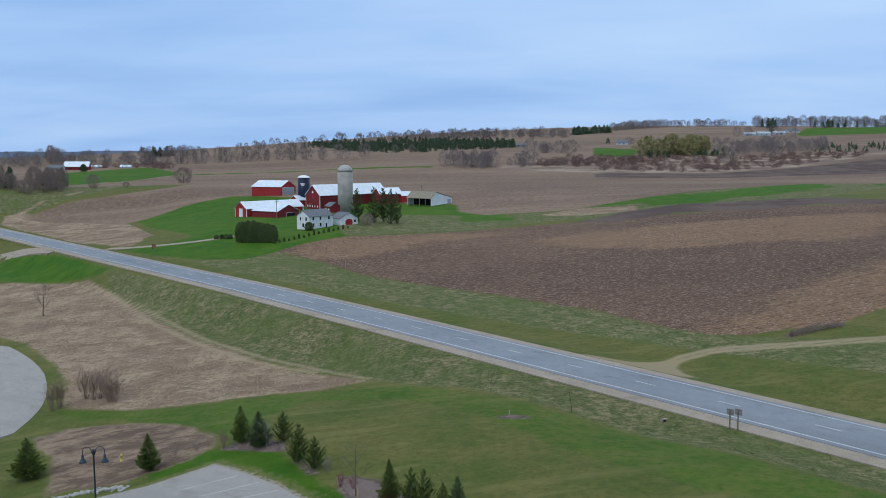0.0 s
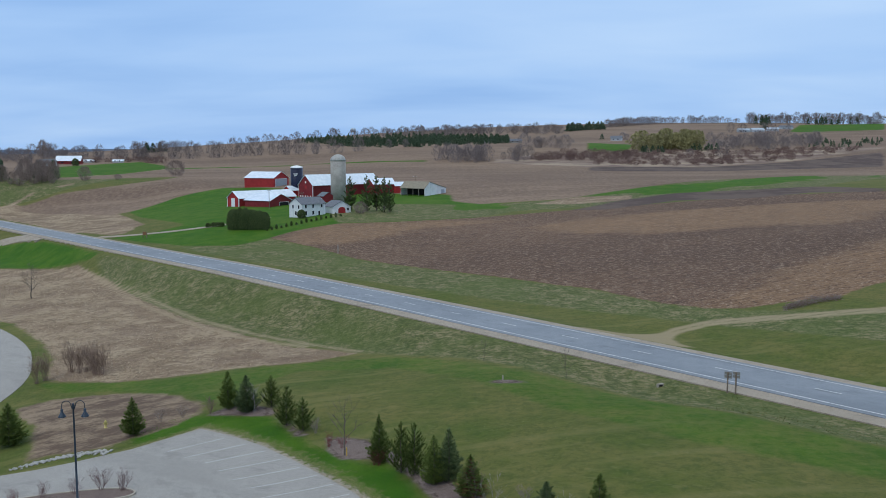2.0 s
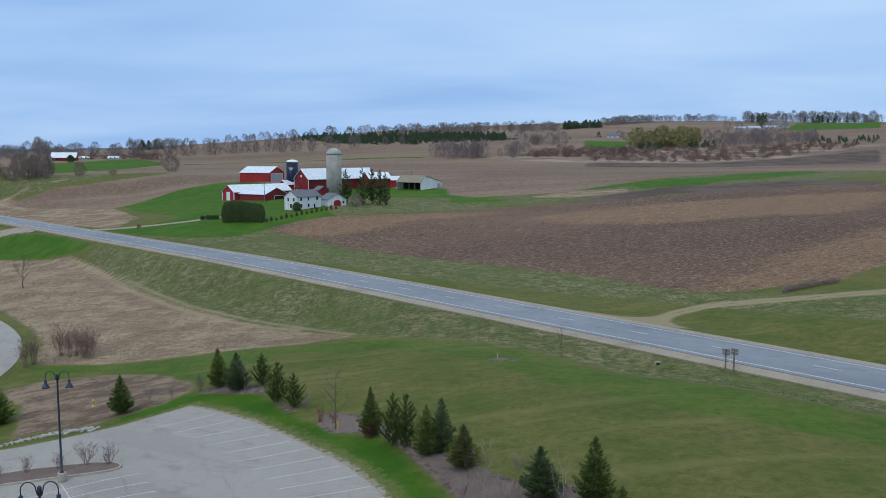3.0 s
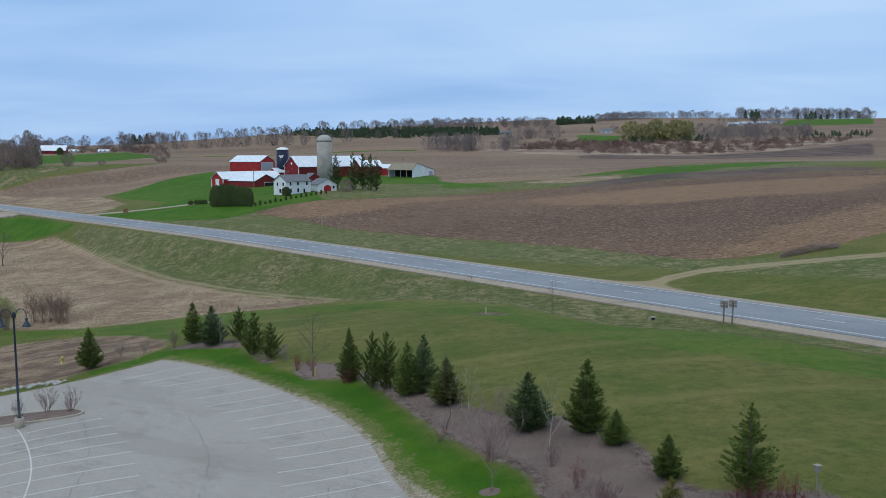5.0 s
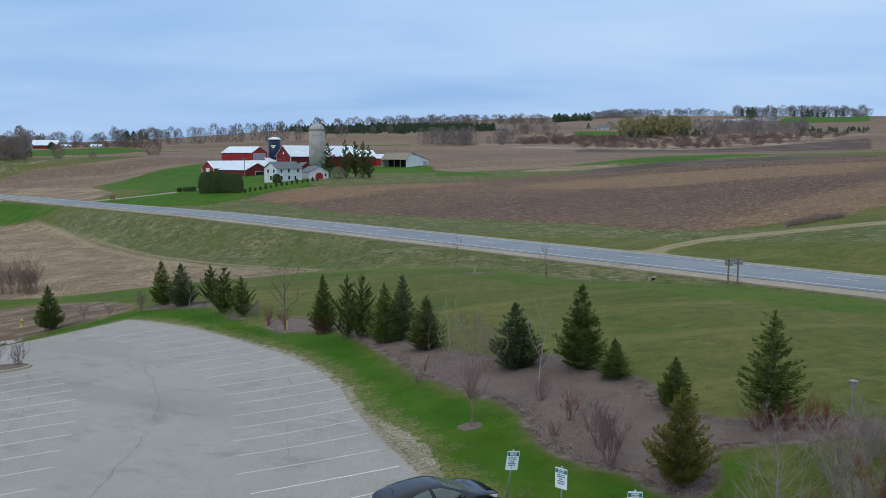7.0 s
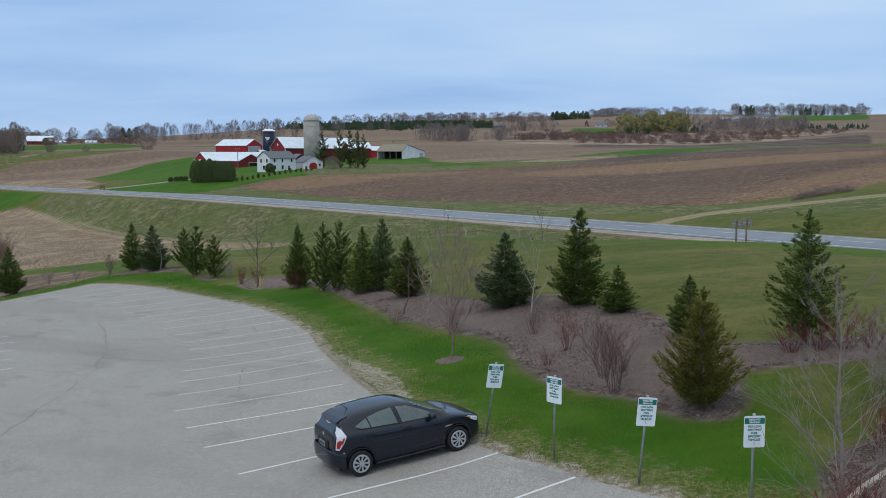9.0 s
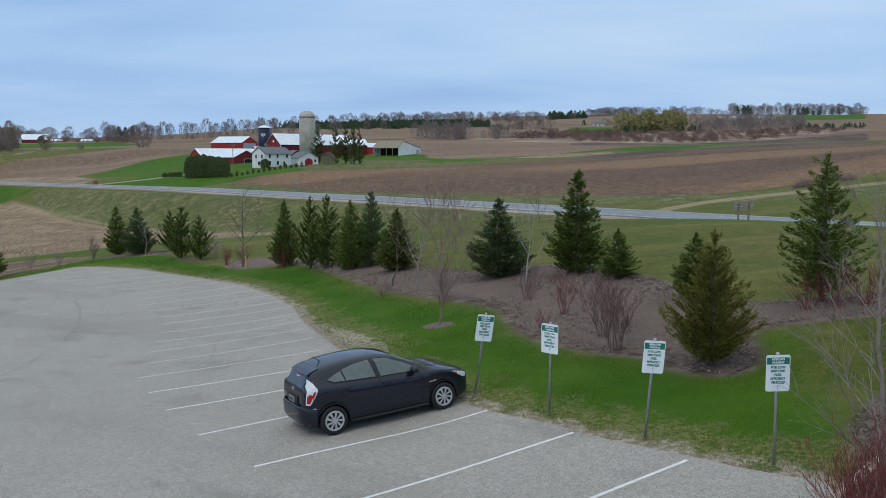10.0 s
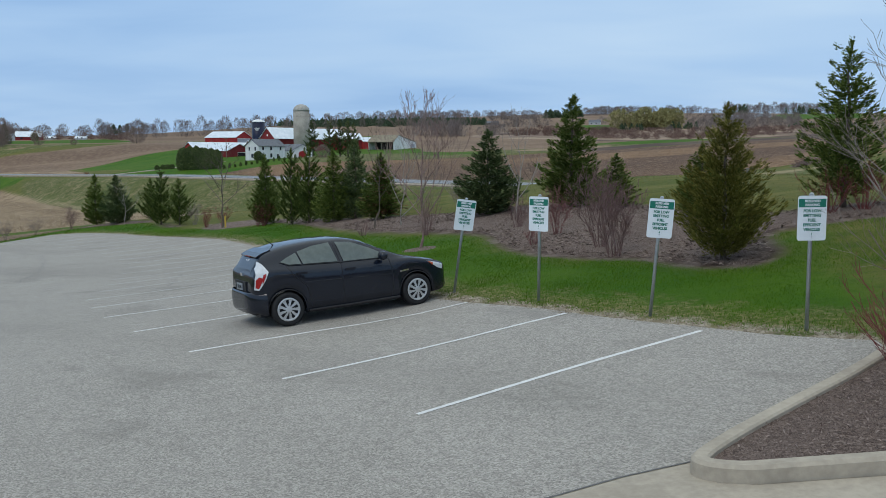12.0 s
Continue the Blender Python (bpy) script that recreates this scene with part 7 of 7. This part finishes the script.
def on_side(poly, side, lift, cuts=5):
    """A panel lying on the car's flank: outline in (x, z)."""
    bm = bmesh.new()
    vs = [bm.verts.new((x, side * (side_y(x, z) + lift), z)) for x, z in poly]
    f = bm.faces.new(vs if side < 0 else vs[::-1])
    bmesh.ops.triangulate(bm, faces=[f])
    bmesh.ops.subdivide_edges(bm, edges=bm.edges[:], cuts=cuts, use_grid_fill=True)
    for v in bm.verts:
        v.co.y = side * (side_y(v.co.x, v.co.z) + lift)
    bmesh.ops.recalc_face_normals(bm, faces=bm.faces[:])
    return bm


def flank_line(path, side, width, lift):
    """A thin shut line on the flank."""
    pts = []
    for (ax, az), (bx, bz) in zip(path, path[1:]):
        for k in range(8):
            pts.append((ax + (bx - ax) * k / 8, az + (bz - az) * k / 8))
    pts.append(path[-1])
    return tube(bmesh.new(), [(x, side * (side_y(x, z) + lift), z) for x, z in pts], width, 4)


def on_top(x0, x1, inset, lift, n=10, spread=1.0):
    """A pane across the car following windscreen or rear glass."""
    bm = bmesh.new()
    rows = []
    for i in range(n + 1):
        x = x0 + (x1 - x0) * i / n
        pts = section(x)
        zb, zr = curve(x, BELT), max(curve(x, ROOF), curve(x, BELT) + .012)
        edge = (pts[-4][0]) * inset
        row = []
        for k in range(-4, 5):
            y = edge * k / 4
            # height of the skin at this y
            top = [(p[0], p[1]) for p in pts[-4:]][::-1]
            z = np.interp(abs(y), [p[0] for p in top], [p[1] for p in top])
            row.append(bm.verts.new((x, y, z + lift)))
        rows.append(row)
    for a, b in zip(rows, rows[1:]):
        for k in range(8):
            bm.faces.new((a[k], a[k + 1], b[k + 1], b[k]))
    bmesh.ops.recalc_face_normals(bm, faces=bm.faces[:])
    return bm


def build_car(m, label, paint, colour_label=""):
    car = thing("car", m, label, "car")
    stations = sorted(set([-.56, -.555, -.55, -.54, -.525, -.51, -.49, -.47] + [round(-.45 + .05 * i, 3) for i in range(74)] + [3.2, 3.28, 3.3, 3.33, 3.36, 3.37]
                          + [ax + s * ARCH_R * k for ax in (0, WHEELBASE) for s in (-1, 1) for k in (1.0, .99, .96, .9)]))
    stations = [x for x in stations if -.561 <= x <= 3.371]
    bm = bmesh.new()
    rings = []
    for x in stations:
        half = section(x)
        ring = [bm.verts.new((x, -y, z)) for y, z in half] + [bm.verts.new((x, y, z)) for y, z in half[-2:0:-1]]
        rings.append(ring)
    n = len(rings[0])
    for a, b in zip(rings, rings[1:]):
        for i in range(n):
            bm.faces.new((a[i], a[(i + 1) % n], b[(i + 1) % n], b[i]))
    bm.faces.new(rings[0])
    bm.faces.new(rings[-1][::-1])
    bmesh.ops.recalc_face_normals(bm, faces=bm.faces[:])
    body = part("body", bm, paint, car, "glossy black bodywork", True)
    for side in (-1, 1):
        part("front_side_window", on_side([(1.13, 1.01), (1.05, 1.365), (1.34, 1.335), (1.72, 1.175), (2.00, 1.02), (1.95, .985)], side, .013), CAR_GLASS, body, "tinted glass")
        part("rear_side_window", on_side([(.36, 1.055), (.30, 1.275), (.60, 1.345), (.93, 1.368), (1.02, 1.02)], side, .013), CAR_GLASS, body, "tinted glass")
        part("quarter_window", on_side([(-.04, 1.135), (.10, 1.20), (.27, 1.263), (.33, 1.06), (.10, 1.075)], side, .013), CAR_GLASS, body, "tinted glass")
        part("window_trim", flank_line([(-.05, 1.125), (.10, 1.06), (.40, 1.04), (1.05, 1.0), (2.0, .972)], side, .007, .005), PLASTIC, body)
        part("door_seam", flank_line([(.99, 1.385), (1.07, 1.0), (1.06, .60), (1.06, .27)], side, .0055, .001), PLASTIC, body)
        part("door_seam", flank_line([(2.02, .96), (2.07, .62), (2.02, .27)], side, .0055, .001), PLASTIC, body)
        part("door_seam", flank_line([(.03, 1.09), (.14, .90), (.38, .66), (.44, .3)], side, .0055, .001), PLASTIC, body)
        part("sill", flank_line([(.38, .225), (1.2, .215), (2.18, .215)], side, .035, -.012), PLASTIC, body)
        part("crease", flank_line([(.35, .74), (1.2, .70), (2.1, .66)], side, .010, -.006), paint, body)
        for x, z in ((.30, .905), (1.22, .865)):
            y = side * (side_y(x, z) + .012)
            part("door_handle", boxed(x - .095, y - .018, z - .018, x + .095, y + .018, z + .018), paint, body)
        mirror = part("mirror", lathe(bmesh.new(), [(.03, -.09), (.075, -.06), (.085, .0), (.07, .06), (.03, .085)], 12), paint, body, smooth_shade=True)
        mirror.matrix_basis = pose(1.86, side * .90, 1.03, 0, 90, 0) @ Matrix.Diagonal((1.0, 1.15, 1.0, 1)) @ pose(0, 0, 0, 90, 0, 0)
        lamp = part("tail_lamp", on_side([(-.535, .70), (-.515, .90), (-.455, 1.08), (-.40, 1.185), (-.345, 1.12), (-.29, 1.0), (-.355, .86), (-.47, .69)], side, .022), LENS_CLEAR, body, "clear tall tail lamp with red inserts")
        part("red_insert", on_side([(-.52, .735), (-.505, .87), (-.455, .925), (-.40, .90), (-.425, .82), (-.475, .72)], side, .030), LENS_RED, lamp, "red lens")
        part("red_insert", on_side([(-.385, .955), (-.335, .975), (-.36, .895), (-.41, .80), (-.415, .87)], side, .030), LENS_RED, lamp, "red lens")
        part("head_lamp", on_side([(2.80, .805), (2.88, .80), (3.10, .735), (3.22, .685), (3.19, .60), (3.06, .645)], side, .008), LENS_CLEAR, body, "clear swept-back head lamp")
        part("turn_signal", on_side([(2.81, .80), (2.95, .765), (2.94, .715)], side, .012), AMBER, body, "amber turn signal")
        part("badge", on_side([(2.21, .70), (2.39, .715), (2.39, .685), (2.21, .675)], side, .006), CHROME, body)
        for ax in (0, WHEELBASE):
            pts = [(ax + (ARCH_R + .004) * math.cos(a), WHEEL_R + (ARCH_R + .002) * math.sin(a)) for a in np.linspace(-.1, math.pi + .1, 24)]
            part("wheel_arch", tube(bmesh.new(), [(x, side * (curve(x, HALF) * .968), z) for x, z in pts], .012, 5), PLASTIC, body)
        part("flank_crease", flank_line([(-.20, .93), (.3, .90), (1.2, .865), (2.0, .835), (2.6, .80)], side, .006, -.002), paint, body)
    part("windscreen", on_top(2.36, 1.50, .93, .006), CAR_GLASS, body, "tinted windscreen")
    part("rear_glass", on_top(-.525, -.385, .90, .010, 8), GLASS_DARK, body, "tinted rear window")
    bm = bmesh.new()
    prism(bm, [(-.385, 1.235), (-.28, 1.275), (-.12, 1.33), (-.12, 1.35), (-.28, 1.305), (-.39, 1.252)], -.47, .47, "y")
    part("spoiler", bm, paint, body)
    part("brake_lamp", boxed(-.398, -.14, 1.238, -.386, .14, 1.250), LENS_RED, body)
    # rear bumper: a bowed shell that swells out below the hatch
    bm = bmesh.new()
    rings = []
    for z, k in ((.27, .90), (.30, .965), (.36, .99), (.46, 1.0), (.55, 1.0), (.60, .985), (.635, .95), (.645, .90)):
        ring = []
        for a in np.linspace(-1, 1, 21):
            w = .835 * k
            ring.append(bm.verts.new((-.36 - .285 * k * (1 - abs(a) ** 5.5), w * a, z)))
        rings.append(ring)
    for a, b in zip(rings, rings[1:]):
        for k in range(20):
            bm.faces.new((a[k + 1], a[k], b[k], b[k + 1]))
    bmesh.ops.recalc_face_normals(bm, faces=bm.faces[:])
    part("rear_bumper", bm, paint, body, "black painted bumper", True)
    part("valance", boxed(-.54, -.55, .24, -.30, .55, .30), PLASTIC, body)
    plate = part("number_plate", boxed(-.602, -.16, .66, -.582, .16, .78), GREY_METAL, body, "white plate with plain bars")
    for k in range(5):
        part("bar", boxed(-.605, -.12 + .05 * k, .69, -.601, -.09 + .05 * k, .75), LAMP_DARK, plate)
    part("plate_recess", boxed(-.583, -.32, .63, -.50, .32, .82), PLASTIC, body)
    part("rear_badge", boxed(-.548, -.05, .90, -.45, .05, .96), CHROME, body)
    part("grille", boxed(3.20, -.42, .25, 3.372, .42, .40), PLASTIC, body)
    part("antenna", tube(bmesh.new(), [(.10, 0, 1.37), (.08, 0, 1.395), (-.07, 0, 1.52)], [.02, .010, .004], 6), PLASTIC, body)
    part("underbody", boxed(-.45, -.62, .19, 3.0, .62, .36), PLASTIC, body)
    tyre_me = bpy.data.meshes.new("tyre")
    bm = lathe(bmesh.new(), [(.205, -.075), (.25, -.092), (.285, -.085), (WHEEL_R, -.06), (WHEEL_R, .06), (.285, .085), (.25, .092), (.205, .075)], 32, False)
    bm.to_mesh(tyre_me)
    bm.free()
    tyre_me.materials.append(TYRE)
    tyre_me.polygons.foreach_set("use_smooth", [True] * len(tyre_me.polygons))
    rim_me = bpy.data.meshes.new("hubcap")
    bm = bmesh.new()
    rings = []
    for r, z in ((.208, .05), (.208, .078), (.190, .084), (.172, .076), (.105, .080), (.06, .084), (.045, .090), (.012, .092)):
        rings.append([bm.verts.new((r * math.cos(2 * math.pi * k / 54), r * math.sin(2 * math.pi * k / 54), z)) for k in range(54)])
    for i, (a, b) in enumerate(zip(rings, rings[1:])):
        for k in range(54):
            # nine pairs of slots between the spokes
            if not (i in (3, 4) and k % 6 in (2, 3) or i == 3 and k % 6 in (1,)):
                bm.faces.new((a[k], a[(k + 1) % 54], b[(k + 1) % 54], b[k]))
    bm.faces.new(rings[-1])
    bm.to_mesh(rim_me)
    bm.free()
    rim_me.materials.append(HUB)
    back_me = bpy.data.meshes.new("drum")
    bm = lathe(bmesh.new(), [(.205, -.05), (.205, .04)], 24)
    bm.to_mesh(back_me)
    bm.free()
    back_me.materials.append(PLASTIC)
    for ax in (0, WHEELBASE):
        for side in (-1, 1):
            w = new("wheel", back_me)
            w.parent = car
            w.matrix_basis = pose(ax, side * .755, WHEEL_R, 90 if side < 0 else -90, 0, 0)
            shared("tyre", tyre_me, w)
            shared("hubcap", rim_me, w, pose(0, 0, .012, 0, 0, 13 * ax))
    return car


def on_lot(x, y, turn, lift=.03):
    """A pose that stands on the sloping ground."""
    a = radians(turn)
    gx = (ground(x + 1.5 * math.cos(a), y + 1.5 * math.sin(a)) - ground(x - 1.5 * math.cos(a), y - 1.5 * math.sin(a))) / 3
    gy = (ground(x - .8 * math.sin(a), y + .8 * math.cos(a)) - ground(x + .8 * math.sin(a), y - .8 * math.cos(a))) / 1.6
    fx = Vector((math.cos(a), math.sin(a), gx)).normalized()
    fy = Vector((-math.sin(a), math.cos(a), gy))
    fz = fx.cross(fy).normalized()
    fy = fz.cross(fx)
    m = Matrix((fx, fy, fz)).transposed().to_4x4()
    return Matrix.Translation((x, y, ground(x, y) + lift)) @ m


build_car(on_lot(-2.3, 15.24, 29.5), "black five-door hatchback parked between white stall lines", CAR_BLACK)


# ---------------------------------------------------------------- ground cover, too fine to count
def blades(name, polys, keep_out, per_m2, height, lean, width, mat, label, zone, seed):
    """Separate grass blades inside outlines, thinning with distance inside a stretch of the plan (x0, y0, x1, y1)."""
    g = np.random.default_rng(seed)
    x0, y0, x1, y1 = zone
    n = int((x1 - x0) * (y1 - y0) * per_m2)
    x, y = g.uniform(x0, x1, n), g.uniform(y0, y1, n)
    ok = np.zeros(n, bool)
    for p in polys:
        ok |= signed(p, x, y) > .1
    for p, margin in keep_out:
        ok &= signed(p, x, y) < margin
    x, y = x[ok], y[ok]
    clump = np.array([noise.noise((a * .6, b * .6, seed)) for a, b in zip(x, y)])
    ok = g.uniform(-.9, .6, len(x)) < clump + .25
    x, y, clump = x[ok], y[ok], clump[ok]
    n = len(x)
    z = ground(x, y) - .01
    h = height * g.uniform(.5, 1.3, n) * (1 + .5 * clump)
    a = g.uniform(0, 2 * math.pi, n)
    b = g.uniform(0, 2 * math.pi, n)
    w = width * g.uniform(.6, 1.3, n)
    l = h * lean * g.uniform(.2, 1, n)
    v = np.empty((n, 3, 3))
    v[:, 0] = np.stack([x + w * np.cos(a), y + w * np.sin(a), z], -1)
    v[:, 1] = np.stack([x - w * np.cos(a), y - w * np.sin(a), z], -1)
    v[:, 2] = np.stack([x + l * np.cos(b), y + l * np.sin(b), z + h], -1)
    me = bpy.data.meshes.new(name)
    me.vertices.add(n * 3)
    me.loops.add(n * 3)
    me.polygons.add(n)
    me.vertices.foreach_set("co", v.reshape(-1).astype(np.float32))
    me.loops.foreach_set("vertex_index", np.arange(n * 3, dtype=np.int32))
    me.polygons.foreach_set("loop_start", np.arange(0, n * 3, 3, dtype=np.int32))
    me.update(calc_edges=True)
    me.materials.append(mat)
    return tagged(new(name, me), label, "grass", kind="stuff")


GRASS = needles("spring_grass_blades", (.050, .135, .007), (.125, .235, .020))
DRY = needles("dry_grass_blades", (.34, .26, .17), (.58, .47, .32))
DULL = needles("dull_grass_blades", (.11, .135, .04), (.30, .27, .12))
off_lot = [(LOT_OUTLINE, -.25), (MULCH_RIGHT, -.05), (MULCH_MAIN, -.15), (MULCH_LEFT, -.1), (CURB_BED, 0)]
blades("grass", [LUSH_LOT, [(5.95, 10.04), (8.89, 19.02), (15.83, 19.09), (23.9, 13.18), (9.91, 12.08)]], off_lot, 900, .046, .8, .0055, GRASS, "bright spring grass beside the car park", (-4, 9.5, 14, 24), 1)
blades("grass", [LUSH_LOT], off_lot, 160, .06, .8, .012, GRASS, "bright spring grass beside the car park", (-20, 24, 3, 56), 2)
blades("grass", [LUSH_LOT], off_lot, 40, .09, .7, .02, GRASS, "bright spring grass beside the car park", (-38, 44, -14, 70), 3)
blades("dry_grass", [LOT_EDGE + [(-27.97, 63.13), (-16.29, 51.9), (-7.71, 38.73), (-4.87, 30.53), (-2.63, 23.86), (0.22, 17.78), (3.0, 14.0), (5.0, 12.15), (6.55, 10.75)]], [(LOT_OUTLINE, -.05)], 130, .06, 1.0, .006, DULL,
       "thin ragged grass along the asphalt edge", (-29, 9.5, 6.5, 63), 4)
blades("dry_grass", [MEADOW], [(ROUND_LOT, -1)], 5, .20, 1.8, .05, DRY, "standing dry meadow grass", (-120, 56, -17, 215), 5)
blades("dry_grass", [VERGE], [], 7, .15, 1.8, .04, DULL, "rough verge grass below the road", (-60, 45, 32, 150), 6)
blades("lawn_grass", [[(-13.67, 59.99), (7.91, 24.15), (13.83, 21.06), (59.98, 10.22), (57.31, 38.59), (28.07, 43.17), (17.35, 64.33), (-4.75, 82.36), (-24.2, 90.94)]], off_lot, 14, .05, .8, .02, DULL, "mown lawn grass", (-26, 18, 60, 92), 7)


def scatter(name, spots, mesh, mat, label, category, seed, size, flat=1.0, lift=.0):
    """Loose small pieces joined into one."""
    g = np.random.default_rng(seed)
    co = np.empty(len(mesh.vertices) * 3, np.float32)
    mesh.vertices.foreach_get("co", co)
    co = co.reshape(-1, 3)
    tri = np.array([list(p.vertices) for p in mesh.polygons])
    n = len(spots)
    s = g.uniform(.5, 1.5, (n, 1, 1)) * size
    a = g.uniform(0, 2 * math.pi, n)
    tip = g.uniform(-.5, .5, (n, 2)) * flat
    v = np.repeat(co[None] * 1.0, n, 0) * s
    c, q_ = np.cos(a)[:, None], np.sin(a)[:, None]
    x, y = v[:, :, 0] * c - v[:, :, 1] * q_, v[:, :, 0] * q_ + v[:, :, 1] * c
    z = v[:, :, 2] + x * tip[:, :1] + y * tip[:, 1:]
    spots = np.array(spots)
    base = ground(spots[:, 0], spots[:, 1]) + lift
    v = np.stack([x + spots[:, :1], y + spots[:, 1:2], z + base[:, None]], -1).reshape(-1, 3)
    f = (tri[None] + (np.arange(n) * len(co))[:, None, None]).reshape(-1, tri.shape[1])
    ob = new(name, mesh_of(name, v.tolist(), f.tolist(), [mat]))
    return tagged(ob, label, category, kind="stuff")


CHIPS = needles("bark_chips", (.075, .050, .042), (.40, .315, .27))
PEBBLES = needles("loose_gravel", (.17, .135, .10), (.42, .36, .285))
chip = mesh_of("chip", [(-.5, -.16, 0), (.5, -.12, .05), (.55, .14, .02), (-.45, .16, .06)], [(0, 1, 2, 3)])
pebble = mesh_of("pebble", [(-.5, -.4, 0), (.5, -.3, 0), (.1, .5, 0), (0, 0, .55)], [(0, 1, 3), (1, 2, 3), (2, 0, 3)])
g = np.random.default_rng(21)


def inside(poly, count, zone, margin=.05):
    x0, y0, x1, y1 = zone
    x, y = g.uniform(x0, x1, count), g.uniform(y0, y1, count)
    ok = signed(poly, x, y) > margin
    return np.stack([x[ok], y[ok]], -1)


scatter("bark_chips", inside(rounded(MULCH_MAIN, 2), 60000, (-4, 15.8, 14, 40)), chip, CHIPS, "loose grey-brown bark chips", "mulch", 1, .075, 1.0, .045)
scatter("bark_chips", inside(bed, 22000, (3, 6, 9, 12), .1), chip, CHIPS, "loose bark chips inside the kerb", "mulch", 2, .028, 1.0, .135)
scatter("bark_chips", inside(MULCH_RIGHT, 26000, (6, 9, 14, 15), .02), chip, CHIPS, "loose bark chips under leafless shrubs", "mulch", 4, .05, 1.0, .02)
edge = []
for (ax, ay), (bx, by) in zip(LOT_EDGE, LOT_EDGE[1:]):
    l = math.hypot(bx - ax, by - ay)
    n = int(l * (130 if ay < 30 else 40))
    t, o = g.uniform(0, 1, n), np.abs(g.normal(0, .26, n)) - .12
    nx, ny = (by - ay) / l, -(bx - ax) / l
    edge.append(np.stack([ax + (bx - ax) * t + nx * o, ay + (by - ay) * t + ny * o], -1))
scatter("gravel", np.concatenate(edge), pebble, PEBBLES, "loose pale gravel along the asphalt edge", "gravel", 3, .027, .3, .02)
